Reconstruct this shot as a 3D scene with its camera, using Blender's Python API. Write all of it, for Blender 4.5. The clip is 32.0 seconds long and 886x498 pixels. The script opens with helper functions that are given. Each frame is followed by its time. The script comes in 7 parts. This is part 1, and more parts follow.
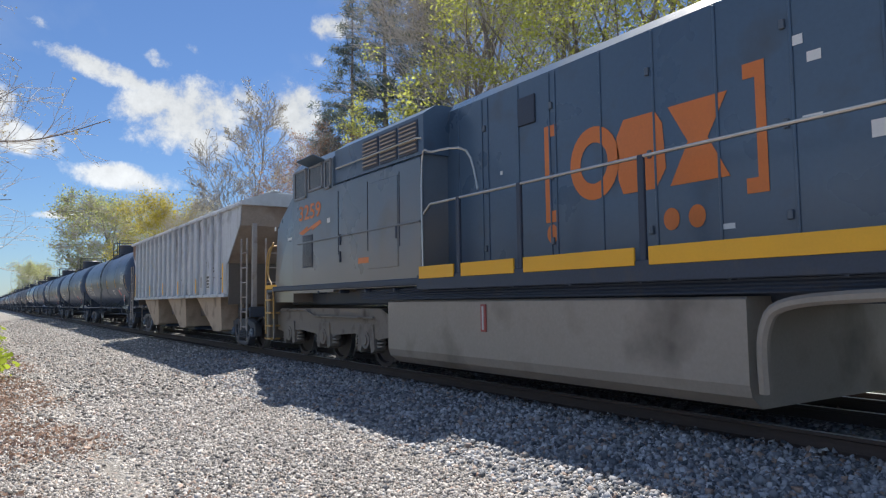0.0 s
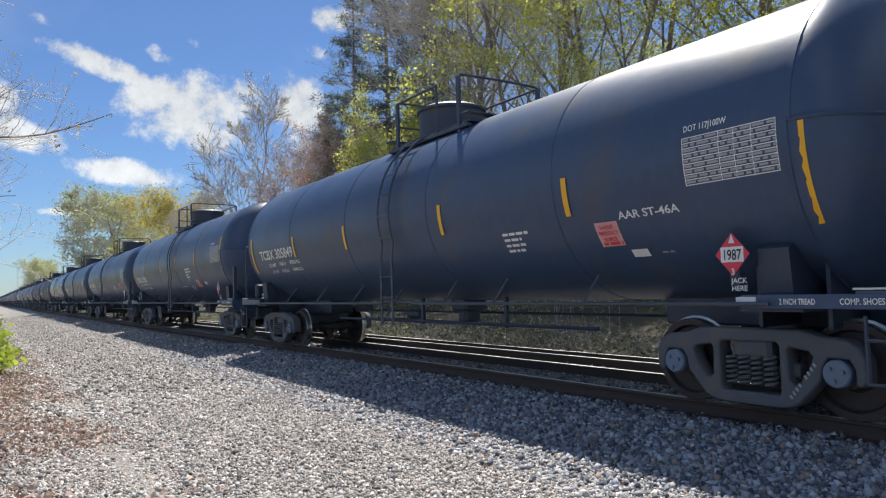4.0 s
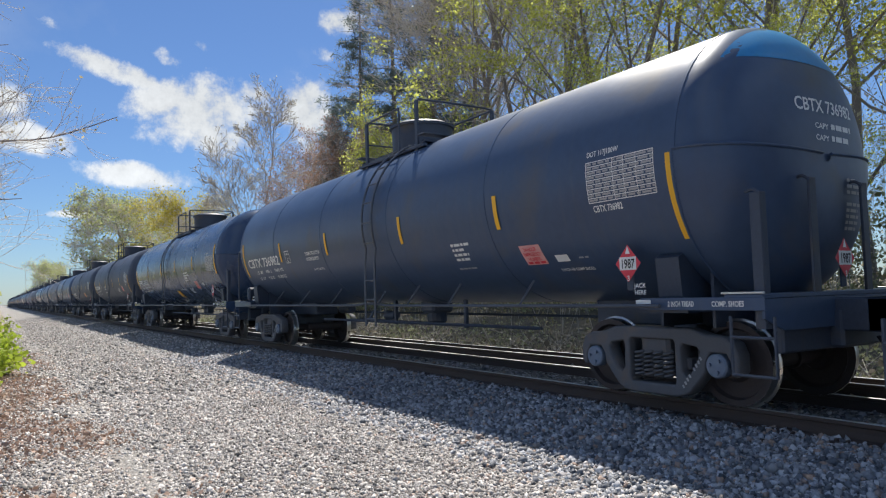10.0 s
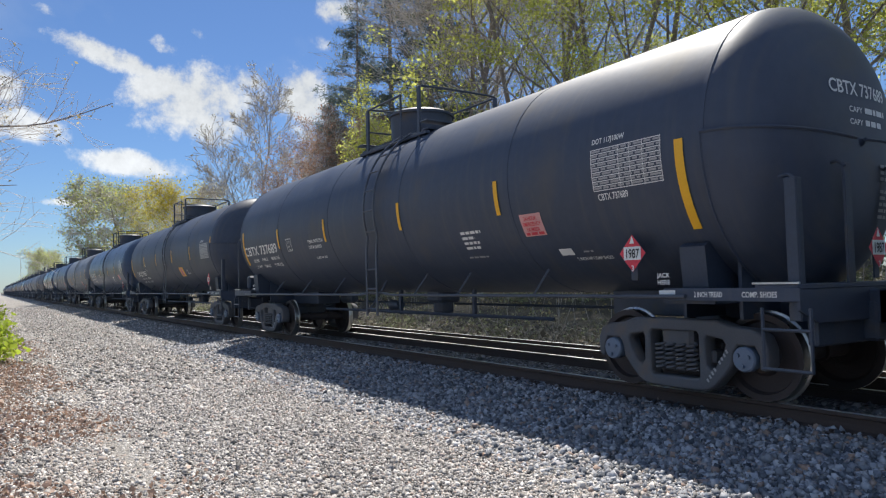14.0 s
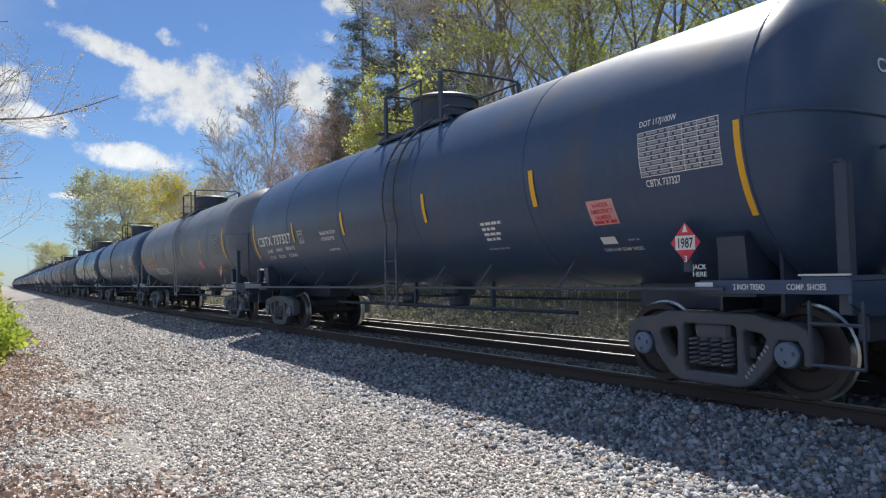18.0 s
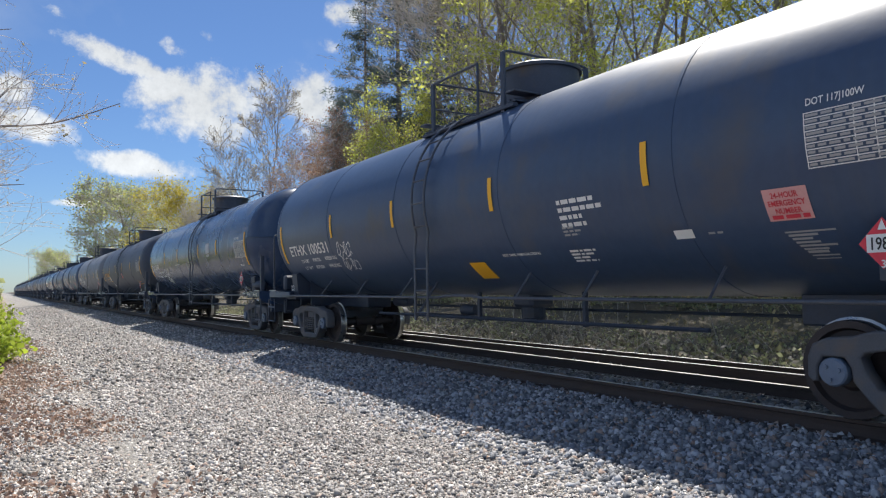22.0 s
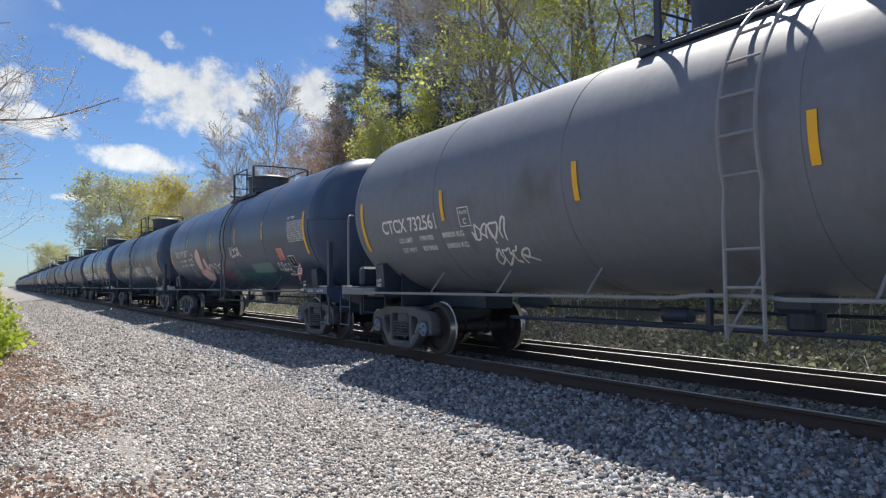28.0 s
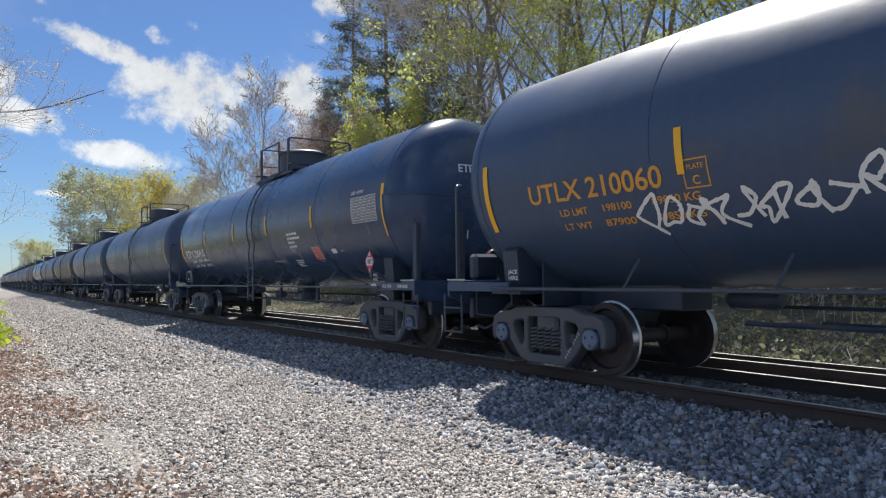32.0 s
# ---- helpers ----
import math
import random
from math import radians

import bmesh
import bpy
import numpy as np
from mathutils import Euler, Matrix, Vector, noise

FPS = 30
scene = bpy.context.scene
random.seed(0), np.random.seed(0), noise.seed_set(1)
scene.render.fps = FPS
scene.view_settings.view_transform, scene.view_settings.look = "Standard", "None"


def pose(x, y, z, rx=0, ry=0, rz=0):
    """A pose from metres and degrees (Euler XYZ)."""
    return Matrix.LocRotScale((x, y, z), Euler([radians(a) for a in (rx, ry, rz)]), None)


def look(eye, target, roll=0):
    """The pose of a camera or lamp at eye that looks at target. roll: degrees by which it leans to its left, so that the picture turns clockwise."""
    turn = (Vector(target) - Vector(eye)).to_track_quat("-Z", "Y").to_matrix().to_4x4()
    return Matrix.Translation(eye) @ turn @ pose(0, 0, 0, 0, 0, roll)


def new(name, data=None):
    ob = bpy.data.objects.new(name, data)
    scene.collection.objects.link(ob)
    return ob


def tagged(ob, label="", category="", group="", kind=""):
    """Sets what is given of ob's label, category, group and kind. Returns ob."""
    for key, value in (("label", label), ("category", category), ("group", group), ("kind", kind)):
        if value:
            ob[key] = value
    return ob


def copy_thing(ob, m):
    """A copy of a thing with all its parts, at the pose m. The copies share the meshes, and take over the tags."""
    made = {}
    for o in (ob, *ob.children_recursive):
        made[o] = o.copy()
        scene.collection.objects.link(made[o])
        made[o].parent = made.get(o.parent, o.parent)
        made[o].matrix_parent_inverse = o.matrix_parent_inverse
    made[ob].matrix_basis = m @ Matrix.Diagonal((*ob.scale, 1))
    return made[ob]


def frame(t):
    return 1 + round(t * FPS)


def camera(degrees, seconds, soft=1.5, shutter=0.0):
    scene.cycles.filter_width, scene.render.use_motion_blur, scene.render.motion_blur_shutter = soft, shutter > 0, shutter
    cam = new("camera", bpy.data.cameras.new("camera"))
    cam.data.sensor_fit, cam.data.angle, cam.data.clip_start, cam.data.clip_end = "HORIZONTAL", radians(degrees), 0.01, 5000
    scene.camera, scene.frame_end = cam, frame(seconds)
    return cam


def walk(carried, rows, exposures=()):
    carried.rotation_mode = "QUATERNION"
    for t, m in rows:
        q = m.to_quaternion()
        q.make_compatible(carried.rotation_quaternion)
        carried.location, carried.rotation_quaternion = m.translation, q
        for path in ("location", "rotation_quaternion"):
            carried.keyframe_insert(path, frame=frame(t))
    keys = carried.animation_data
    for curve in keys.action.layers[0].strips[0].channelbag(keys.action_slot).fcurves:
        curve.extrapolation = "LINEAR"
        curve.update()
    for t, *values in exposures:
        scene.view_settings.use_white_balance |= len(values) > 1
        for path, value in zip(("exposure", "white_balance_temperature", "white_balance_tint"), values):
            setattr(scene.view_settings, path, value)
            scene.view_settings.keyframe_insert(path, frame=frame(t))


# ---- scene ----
XC = 7.54            # centre line of the track; rail heads at z = 0


def travel(t):
    """How far the train has run towards -y by t seconds."""
    return 8.5407 * t + 0.02463 * t * t + 3.108e-5 * t ** 3


cam = camera(64.4, 32.0, 1.2)
walk(cam, [
    (0, look((-0.006, -0.002, 1.321), (5.475, 8.332, 2.033), -0.79)),
    (0.5, look((0.001, -0.015, 1.333), (5.604, 8.235, 2.068), -0.82)),
    (1, look((-0.003, -0.014, 1.326), (5.635, 8.212, 2.069), -0.82)),
    (1.5, look((-0.012, -0.021, 1.321), (5.595, 8.228, 2.035), -0.89)),
    (2, look((-0.007, -0.007, 1.319), (5.543, 8.285, 1.981), -0.98)),
    (2.5, look((-0.006, -0.014, 1.320), (5.492, 8.316, 1.934), -1.15)),
    (3, look((0.004, 0.001, 1.319), (5.466, 8.357, 1.907), -1.35)),
    (3.5, look((-0.001, 0.013, 1.312), (5.435, 8.387, 1.887), -1.56)),
    (5.5, look((0.003, -0.002, 1.306), (5.426, 8.377, 1.926), -1.60)),
    (6, look((-0.001, -0.009, 1.312), (5.443, 8.356, 1.934), -1.51)),
    (6.5, look((0.000, -0.007, 1.306), (5.459, 8.348, 1.942), -1.35)),
    (7, look((0.010, -0.007, 1.308), (5.475, 8.342, 1.956), -1.29)),
    (7.5, look((0.014, -0.006, 1.311), (5.477, 8.344, 1.965), -1.26)),
    (8, look((0.006, -0.005, 1.313), (5.466, 8.348, 1.954), -1.29)),
    (8.5, look((0.007, 0.003, 1.308), (5.445, 8.374, 1.914), -1.50)),
    (9, look((0.017, 0.005, 1.305), (5.414, 8.403, 1.890), -1.63)),
    (9.5, look((0.034, -0.036, 1.313), (5.403, 8.380, 1.903), -1.60)),
    (10, look((0.034, -0.018, 1.310), (5.383, 8.409, 1.925), -1.61)),
    (10.5, look((0.030, -0.000, 1.307), (5.380, 8.425, 1.931), -1.60)),
    (11, look((0.020, -0.003, 1.303), (5.379, 8.419, 1.905), -1.50)),
    (11.5, look((0.027, 0.003, 1.304), (5.388, 8.427, 1.856), -1.45)),
    (12, look((0.040, 0.009, 1.305), (5.396, 8.439, 1.809), -1.41)),
    (12.5, look((0.039, 0.009, 1.304), (5.393, 8.441, 1.784), -1.36)),
    (13, look((0.037, 0.007, 1.296), (5.401, 8.433, 1.772), -1.27)),
    (13.5, look((0.045, 0.007, 1.298), (5.423, 8.425, 1.767), -1.32)),
    (14, look((0.039, 0.004, 1.298), (5.432, 8.412, 1.775), -1.28)),
    (14.5, look((0.046, 0.009, 1.298), (5.440, 8.416, 1.775), -1.34)),
    (16.5, look((0.049, 0.017, 1.294), (5.383, 8.465, 1.702), -1.30)),
    (17, look((0.046, 0.020, 1.290), (5.371, 8.475, 1.682), -1.25)),
    (17.5, look((0.044, 0.013, 1.291), (5.367, 8.470, 1.671), -1.28)),
    (18, look((0.049, 0.022, 1.288), (5.374, 8.478, 1.671), -1.27)),
    (18.5, look((0.046, 0.011, 1.293), (5.375, 8.464, 1.685), -1.27)),
    (19, look((0.051, 0.011, 1.297), (5.385, 8.460, 1.699), -1.25)),
    (19.5, look((0.060, 0.015, 1.297), (5.398, 8.461, 1.706), -1.24)),
    (20, look((0.058, 0.017, 1.295), (5.406, 8.456, 1.713), -1.16)),
    (20.5, look((0.059, 0.020, 1.293), (5.415, 8.454, 1.720), -1.13)),
    (21, look((0.056, 0.013, 1.292), (5.413, 8.446, 1.733), -1.10)),
    (21.5, look((0.050, 0.011, 1.295), (5.395, 8.449, 1.767), -0.99)),
    (22, look((0.062, 0.019, 1.288), (5.375, 8.475, 1.808), -0.87)),
    (22.5, look((0.073, 0.028, 1.287), (5.339, 8.510, 1.864), -0.73)),
    (23, look((0.067, 0.019, 1.296), (5.285, 8.527, 1.913), -0.62)),
    (23.5, look((0.066, 0.017, 1.296), (5.239, 8.551, 1.937), -0.59)),
    (24, look((0.060, 0.018, 1.299), (5.201, 8.571, 1.943), -0.51)),
    (24.5, look((0.055, 0.018, 1.297), (5.182, 8.580, 1.929), -0.44)),
    (25, look((0.068, 0.021, 1.300), (5.187, 8.591, 1.891), -0.38)),
    (25.5, look((0.078, 0.028, 1.301), (5.202, 8.598, 1.845), -0.38)),
    (27.5, look((0.078, 0.021, 1.292), (5.352, 8.504, 1.764), -0.53)),
    (28, look((0.074, 0.015, 1.289), (5.391, 8.471, 1.757), -0.56)),
    (28.5, look((0.067, 0.014, 1.286), (5.416, 8.451, 1.744), -0.69)),
    (29, look((0.056, 0.010, 1.290), (5.435, 8.428, 1.741), -0.88)),
    (29.5, look((0.063, 0.013, 1.288), (5.457, 8.419, 1.771), -0.82)),
    (30, look((0.058, 0.000, 1.286), (5.471, 8.391, 1.822), -0.74)),
    (30.5, look((0.064, -0.004, 1.270), (5.485, 8.380, 1.839), -0.59)),
    (31, look((0.058, -0.004, 1.266), (5.494, 8.371, 1.819), -0.46)),
    (31.5, look((0.070, 0.006, 1.250), (5.511, 8.381, 1.743), -0.44)),
    (32, look((0.066, 0.007, 1.251), (5.530, 8.372, 1.666), -0.65)),
])
scene.view_settings.exposure = 0.80

# ---- light ----
SUN = Vector((1.56, 2.27, 4.38)).normalized()
world = bpy.data.worlds.new("world")
scene.world = world
world.use_nodes = True


def sky(w):
    n, l = w.node_tree.nodes, w.node_tree.links
    n.clear()
    out = n.new("ShaderNodeOutputWorld")
    bg = n.new("ShaderNodeBackground")
    s = n.new("ShaderNodeTexSky")
    s.sky_type, s.sun_disc = "NISHITA", False
    s.sun_elevation = math.asin(SUN.z)
    s.sun_rotation = math.atan2(SUN.x, SUN.y)
    s.air_density, s.dust_density, s.ozone_density = 1.0, 0.2, 4.0
    bg.inputs[1].default_value = 0.051
    tint = n.new("ShaderNodeMix")
    tint.data_type, tint.blend_type = "RGBA", "MULTIPLY"
    tint.inputs[0].default_value = 1.0
    tint.inputs[7].default_value = (0.77, 0.94, 1.18, 1)
    l.new(s.outputs[0], tint.inputs[6])
    l.new(tint.outputs[2], bg.inputs[0])
    # fair-weather clouds: soft ellipses of direction broken up by noise
    tc = n.new("ShaderNodeTexCoord")
    nz = n.new("ShaderNodeTexNoise")
    nz.inputs["Scale"].default_value, nz.inputs["Detail"].default_value, nz.inputs["Roughness"].default_value = 30.0, 12.0, 0.66
    l.new(tc.outputs["Generated"], nz.inputs["Vector"])

    def math_node(op, a, b=None):
        m = n.new("ShaderNodeMath")
        m.operation = op
        for k, v in enumerate((a, b)):
            if v is None:
                continue
            if isinstance(v, (int, float)):
                m.inputs[k].default_value = v
            else:
                l.new(v, m.inputs[k])
        return m.outputs[0]

    total = None
    for az, el, wa, we, tilt, wear in CLOUDS:
        a, e = radians(az), radians(el)
        d = Vector((math.sin(a) * math.cos(e), math.cos(a) * math.cos(e), math.sin(e)))
        right = Vector((math.cos(a), -math.sin(a), 0))
        up = right.cross(d)
        c, sn = math.cos(radians(tilt)), math.sin(radians(tilt))
        terms = []
        for axis, width in ((right * c + up * sn, wa), (up * c - right * sn, we)):
            v = n.new("ShaderNodeVectorMath")
            v.operation = "DOT_PRODUCT"
            l.new(tc.outputs["Generated"], v.inputs[0])
            v.inputs[1].default_value = axis / math.tan(radians(width))
            off = math_node("SUBTRACT", v.outputs["Value"], axis.dot(d) / math.tan(radians(width)))
            terms.append(math_node("MULTIPLY", off, off))
        q = math_node("SUBTRACT", 1.0 - wear, math_node("ADD", *terms))
        front = n.new("ShaderNodeVectorMath")
        front.operation = "DOT_PRODUCT"
        l.new(tc.outputs["Generated"], front.inputs[0])
        front.inputs[1].default_value = d
        q = math_node("ADD", q, math_node("MULTIPLY", math_node("LESS_THAN", front.outputs["Value"], 0.3), -50.0))
        total = q if total is None else math_node("MAXIMUM", total, q)
    body = math_node("ADD", math_node("MAXIMUM", total, -3.0), math_node("MULTIPLY", math_node("SUBTRACT", nz.outputs[0], 0.5), 4.6))
    ramp = n.new("ShaderNodeMapRange")
    ramp.interpolation_type = "SMOOTHSTEP"
    ramp.inputs["From Min"].default_value, ramp.inputs["From Max"].default_value = -0.55, 1.0
    l.new(body, ramp.inputs["Value"])
    # thin wisps between the clouds
    wisp = n.new("ShaderNodeTexNoise")
    wisp.inputs["Scale"].default_value, wisp.inputs["Detail"].default_value = 4.0, 8.0
    l.new(tc.outputs["Generated"], wisp.inputs["Vector"])
    thin = n.new("ShaderNodeMapRange")
    thin.inputs["From Min"].default_value, thin.inputs["From Max"].default_value, thin.inputs["To Max"].default_value = 0.58, 0.85, 0.30
    l.new(wisp.outputs[0], thin.inputs["Value"])
    # unseen cumulus added outside the view as fill for the shaded sides
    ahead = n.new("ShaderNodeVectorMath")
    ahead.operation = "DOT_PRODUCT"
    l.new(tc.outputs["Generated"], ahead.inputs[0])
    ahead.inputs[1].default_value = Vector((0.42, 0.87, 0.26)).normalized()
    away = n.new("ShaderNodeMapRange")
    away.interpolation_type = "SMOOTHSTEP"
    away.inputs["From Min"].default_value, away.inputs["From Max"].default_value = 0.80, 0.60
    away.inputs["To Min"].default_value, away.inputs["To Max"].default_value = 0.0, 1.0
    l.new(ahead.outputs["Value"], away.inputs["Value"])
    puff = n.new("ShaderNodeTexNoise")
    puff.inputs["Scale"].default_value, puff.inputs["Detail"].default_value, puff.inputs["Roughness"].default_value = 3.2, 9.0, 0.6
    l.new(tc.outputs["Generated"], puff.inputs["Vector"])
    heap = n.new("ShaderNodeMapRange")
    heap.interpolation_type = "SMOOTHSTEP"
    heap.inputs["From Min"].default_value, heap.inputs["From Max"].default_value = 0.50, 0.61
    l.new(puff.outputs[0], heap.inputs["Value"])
    fill_cloud = math_node("MULTIPLY", heap.outputs[0], away.outputs[0])
    cover = math_node("MAXIMUM", math_node("MAXIMUM", ramp.outputs[0], thin.outputs[0]), fill_cloud)
    shade = n.new("ShaderNodeMapRange")
    shade.inputs["From Min"].default_value, shade.inputs["From Max"].default_value = 0.3, 0.7
    shade.inputs["To Min"].default_value, shade.inputs["To Max"].default_value = 0.70, 0.96
    l.new(nz.outputs[0], shade.inputs["Value"])
    white = n.new("ShaderNodeBackground")
    white.inputs[0].default_value = (0.86, 0.94, 1.0, 1)
    # clouds brighten away from the sun, set high there for the fill
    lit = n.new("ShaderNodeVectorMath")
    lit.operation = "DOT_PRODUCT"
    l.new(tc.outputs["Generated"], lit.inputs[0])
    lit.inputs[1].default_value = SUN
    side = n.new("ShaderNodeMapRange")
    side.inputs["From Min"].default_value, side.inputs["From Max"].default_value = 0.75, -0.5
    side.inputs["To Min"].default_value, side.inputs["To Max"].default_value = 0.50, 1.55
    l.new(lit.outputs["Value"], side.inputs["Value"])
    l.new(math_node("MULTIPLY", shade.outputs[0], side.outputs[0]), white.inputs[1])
    # clouds in view stay white, the unseen fill clouds are tinted blue
    hue = n.new("ShaderNodeMix")
    hue.data_type = "RGBA"
    hue.inputs[6].default_value, hue.inputs[7].default_value = (0.92, 0.96, 1.0, 1), (0.58, 0.76, 1.0, 1)
    l.new(fill_cloud, hue.inputs[0])
    l.new(hue.outputs[2], white.inputs[0])
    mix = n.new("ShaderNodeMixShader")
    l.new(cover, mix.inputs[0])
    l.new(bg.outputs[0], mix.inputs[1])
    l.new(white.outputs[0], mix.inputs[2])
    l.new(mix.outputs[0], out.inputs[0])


# clouds: azimuth from the track to the right, height, half widths, tilt, all in degrees, and how thin they are
CLOUDS = ((13.4, 14.2, 4.1, 2.5, 8, 0), (10.9, 14.9, 2.7, 1.6, 12, 0), (14.4, 12.5, 2.7, 1.6, -12, 0), (6.6, 17.1, 3.1, 0.80, -19, 0.15), (9.18, 16.4, 1.9, 0.7, -22, 0.1), (0.78, 11.79, 3.5, 1.1, -8, 0),
          (0.07, 13.8, 1.4, 1.3, -10, 0), (8.7, 9.29, 3.5, 0.85, -5, 0), (7.88, 9.74, 2.0, 0.6, 4, 0), (4.44, 6.38, 1.62, 0.28, 0, 0.2), (21.61, 14.6, 1.9, 2.6, 10, 0), (17.31, 15.89, 1.25, 0.92, 0, 0.3),
          (3.2, 19.4, 2.0, 0.5, -15, 1.25), (13.5, 19.2, 1.5, 0.5, -25, 1.3), (11.09, 18.0, 1.4, 0.8, -30, 1.1), (23.06, 19.1, 1.5, 0.8, -10, 1.2), (24.72, 21.47, 1.9, 1.0, 10, 0.2))
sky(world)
sun = new("sun", bpy.data.lights.new("sun", "SUN"))
sun.data.energy, sun.data.angle, sun.data.color = 4.3, radians(0.5), (1.0, 0.95, 0.87)
sun.matrix_world = look(SUN * 200, (0, 0, 0))

# ---- materials ----
def surface(name, colour, rough=0.6, metal=0.0, vary=0.25, scale=3.0, fine=40.0, bump=0.15, dirt=None, dirt_amount=0.0, spec=0.5, dist=0.01):
    """A painted, cast or stony surface: stains at a large scale, grain and relief at a small one."""
    m = bpy.data.materials.new(name)
    m.use_nodes = True
    n, l = m.node_tree.nodes, m.node_tree.links
    b = n["Principled BSDF"]
    b.inputs["Roughness"].default_value, b.inputs["Metallic"].default_value = rough, metal
    b.inputs["Specular IOR Level"].default_value = spec
    tc = n.new("ShaderNodeTexCoord")
    big, small = n.new("ShaderNodeTexNoise"), n.new("ShaderNodeTexNoise")
    for t, s, d in ((big, scale, 6.0), (small, fine, 4.0)):
        t.inputs["Scale"].default_value, t.inputs["Detail"].default_value = s, d
        l.new(tc.outputs["Object"], t.inputs["Vector"])
    c = Vector(colour)
    ramp = n.new("ShaderNodeMix")
    ramp.data_type = "RGBA"
    ramp.inputs[6].default_value = (*(c * (1 - vary)), 1)
    ramp.inputs[7].default_value = (*(c * (1 + vary)), 1)
    add = n.new("ShaderNodeMath")
    add.operation = "MULTIPLY_ADD"
    add.inputs[1].default_value, add.inputs[2].default_value = 0.6, -0.1
    l.new(small.outputs[0], add.inputs[0])
    add2 = n.new("ShaderNodeMath")
    add2.operation = "MULTIPLY_ADD"
    add2.inputs[1].default_value = 0.6
    l.new(big.outputs[0], add2.inputs[0])
    l.new(add.outputs[0], add2.inputs[2])
    l.new(add2.outputs[0], ramp.inputs[0])
    last = ramp.outputs[2]
    if dirt:
        mask = n.new("ShaderNodeMapRange")
        mask.inputs["From Min"].default_value, mask.inputs["From Max"].default_value = 0.62 - 0.3 * dirt_amount, 0.78
        l.new(big.outputs[0], mask.inputs["Value"])
        over = n.new("ShaderNodeMix")
        over.data_type = "RGBA"
        over.inputs[7].default_value = (*dirt, 1)
        l.new(mask.outputs[0], over.inputs[0])
        l.new(last, over.inputs[6])
        last = over.outputs[2]
    l.new(last, b.inputs["Base Color"])
    gloss = n.new("ShaderNodeMapRange")
    gloss.inputs["To Min"].default_value, gloss.inputs["To Max"].default_value = max(0.05, rough - 0.12), min(1.0, rough + 0.12)
    l.new(big.outputs[0], gloss.inputs["Value"])
    l.new(gloss.outputs[0], b.inputs["Roughness"])
    if bump:
        bp = n.new("ShaderNodeBump")
        bp.inputs["Strength"].default_value, bp.inputs["Distance"].default_value = bump, dist
        l.new(small.outputs[0], bp.inputs["Height"])
        l.new(bp.outputs[0], b.inputs["Normal"])
    return m


def tank_paint(name, colour, rough=0.42, grime=0.5):
    """Weathered car paint: road film on the lower half and faint streaks down the side."""
    m = surface(name, colour, rough, 0.0, 0.22, 0.9, 9.0, 0.06, (0.09, 0.085, 0.08), 0.2, 0.5, 0.02)
    n, l = m.node_tree.nodes, m.node_tree.links
    b = n["Principled BSDF"]
    tc = n.new("ShaderNodeTexCoord")
    mp = n.new("ShaderNodeMapping")
    mp.inputs["Scale"].default_value = (0.4, 5.0, 0.35)
    st = n.new("ShaderNodeTexNoise")
    st.inputs["Scale"].default_value, st.inputs["Detail"].default_value = 2.0, 7.0
    l.new(tc.outputs["Object"], mp.inputs[0])
    l.new(mp.outputs[0], st.inputs["Vector"])
    k = n.new("ShaderNodeMapRange")
    k.inputs["From Min"].default_value, k.inputs["From Max"].default_value, k.inputs["To Max"].default_value = 0.5, 0.85, grime
    l.new(st.outputs[0], k.inputs["Value"])
    mx = n.new("ShaderNodeMix")
    mx.data_type = "RGBA"
    mx.inputs[7].default_value = (0.12, 0.115, 0.105, 1)
    old = b.inputs["Base Color"].links[0].from_socket
    l.new(k.outputs[0], mx.inputs[0])
    l.new(old, mx.inputs[6])
    l.new(mx.outputs[2], b.inputs["Base Color"])
    b.inputs["Specular IOR Level"].default_value = 0.34
    return m


def foliage(name, colour, vary=0.35, trans=0.35):
    m = bpy.data.materials.new(name)
    m.use_nodes = True
    n, l = m.node_tree.nodes, m.node_tree.links
    b, out = n["Principled BSDF"], n["Material Output"]
    g, o = n.new("ShaderNodeNewGeometry"), n.new("ShaderNodeObjectInfo")
    add = n.new("ShaderNodeMath")
    add.operation = "MULTIPLY_ADD"
    add.inputs[1].default_value = 0.7
    l.new(g.outputs["Random Per Island"], add.inputs[0])
    sc = n.new("ShaderNodeMath")
    sc.operation = "MULTIPLY"
    sc.inputs[1].default_value = 0.3
    l.new(o.outputs["Random"], sc.inputs[0])
    l.new(sc.outputs[0], add.inputs[2])
    mx = n.new("ShaderNodeMix")
    mx.data_type = "RGBA"
    c = Vector(colour)
    mx.inputs[6].default_value, mx.inputs[7].default_value = (*(c * (1 - vary)), 1), (*(c * (1 + vary)), 1)
    l.new(add.outputs[0], mx.inputs[0])
    l.new(mx.outputs[2], b.inputs["Base Color"])
    b.inputs["Roughness"].default_value = 0.6
    tr = n.new("ShaderNodeBsdfTranslucent")
    l.new(mx.outputs[2], tr.inputs[0])
    ms = n.new("ShaderNodeMixShader")
    ms.inputs[0].default_value = trans
    l.new(b.outputs[0], ms.inputs[1])
    l.new(tr.outputs[0], ms.inputs[2])
    l.new(ms.outputs[0], out.inputs[0])
    return m


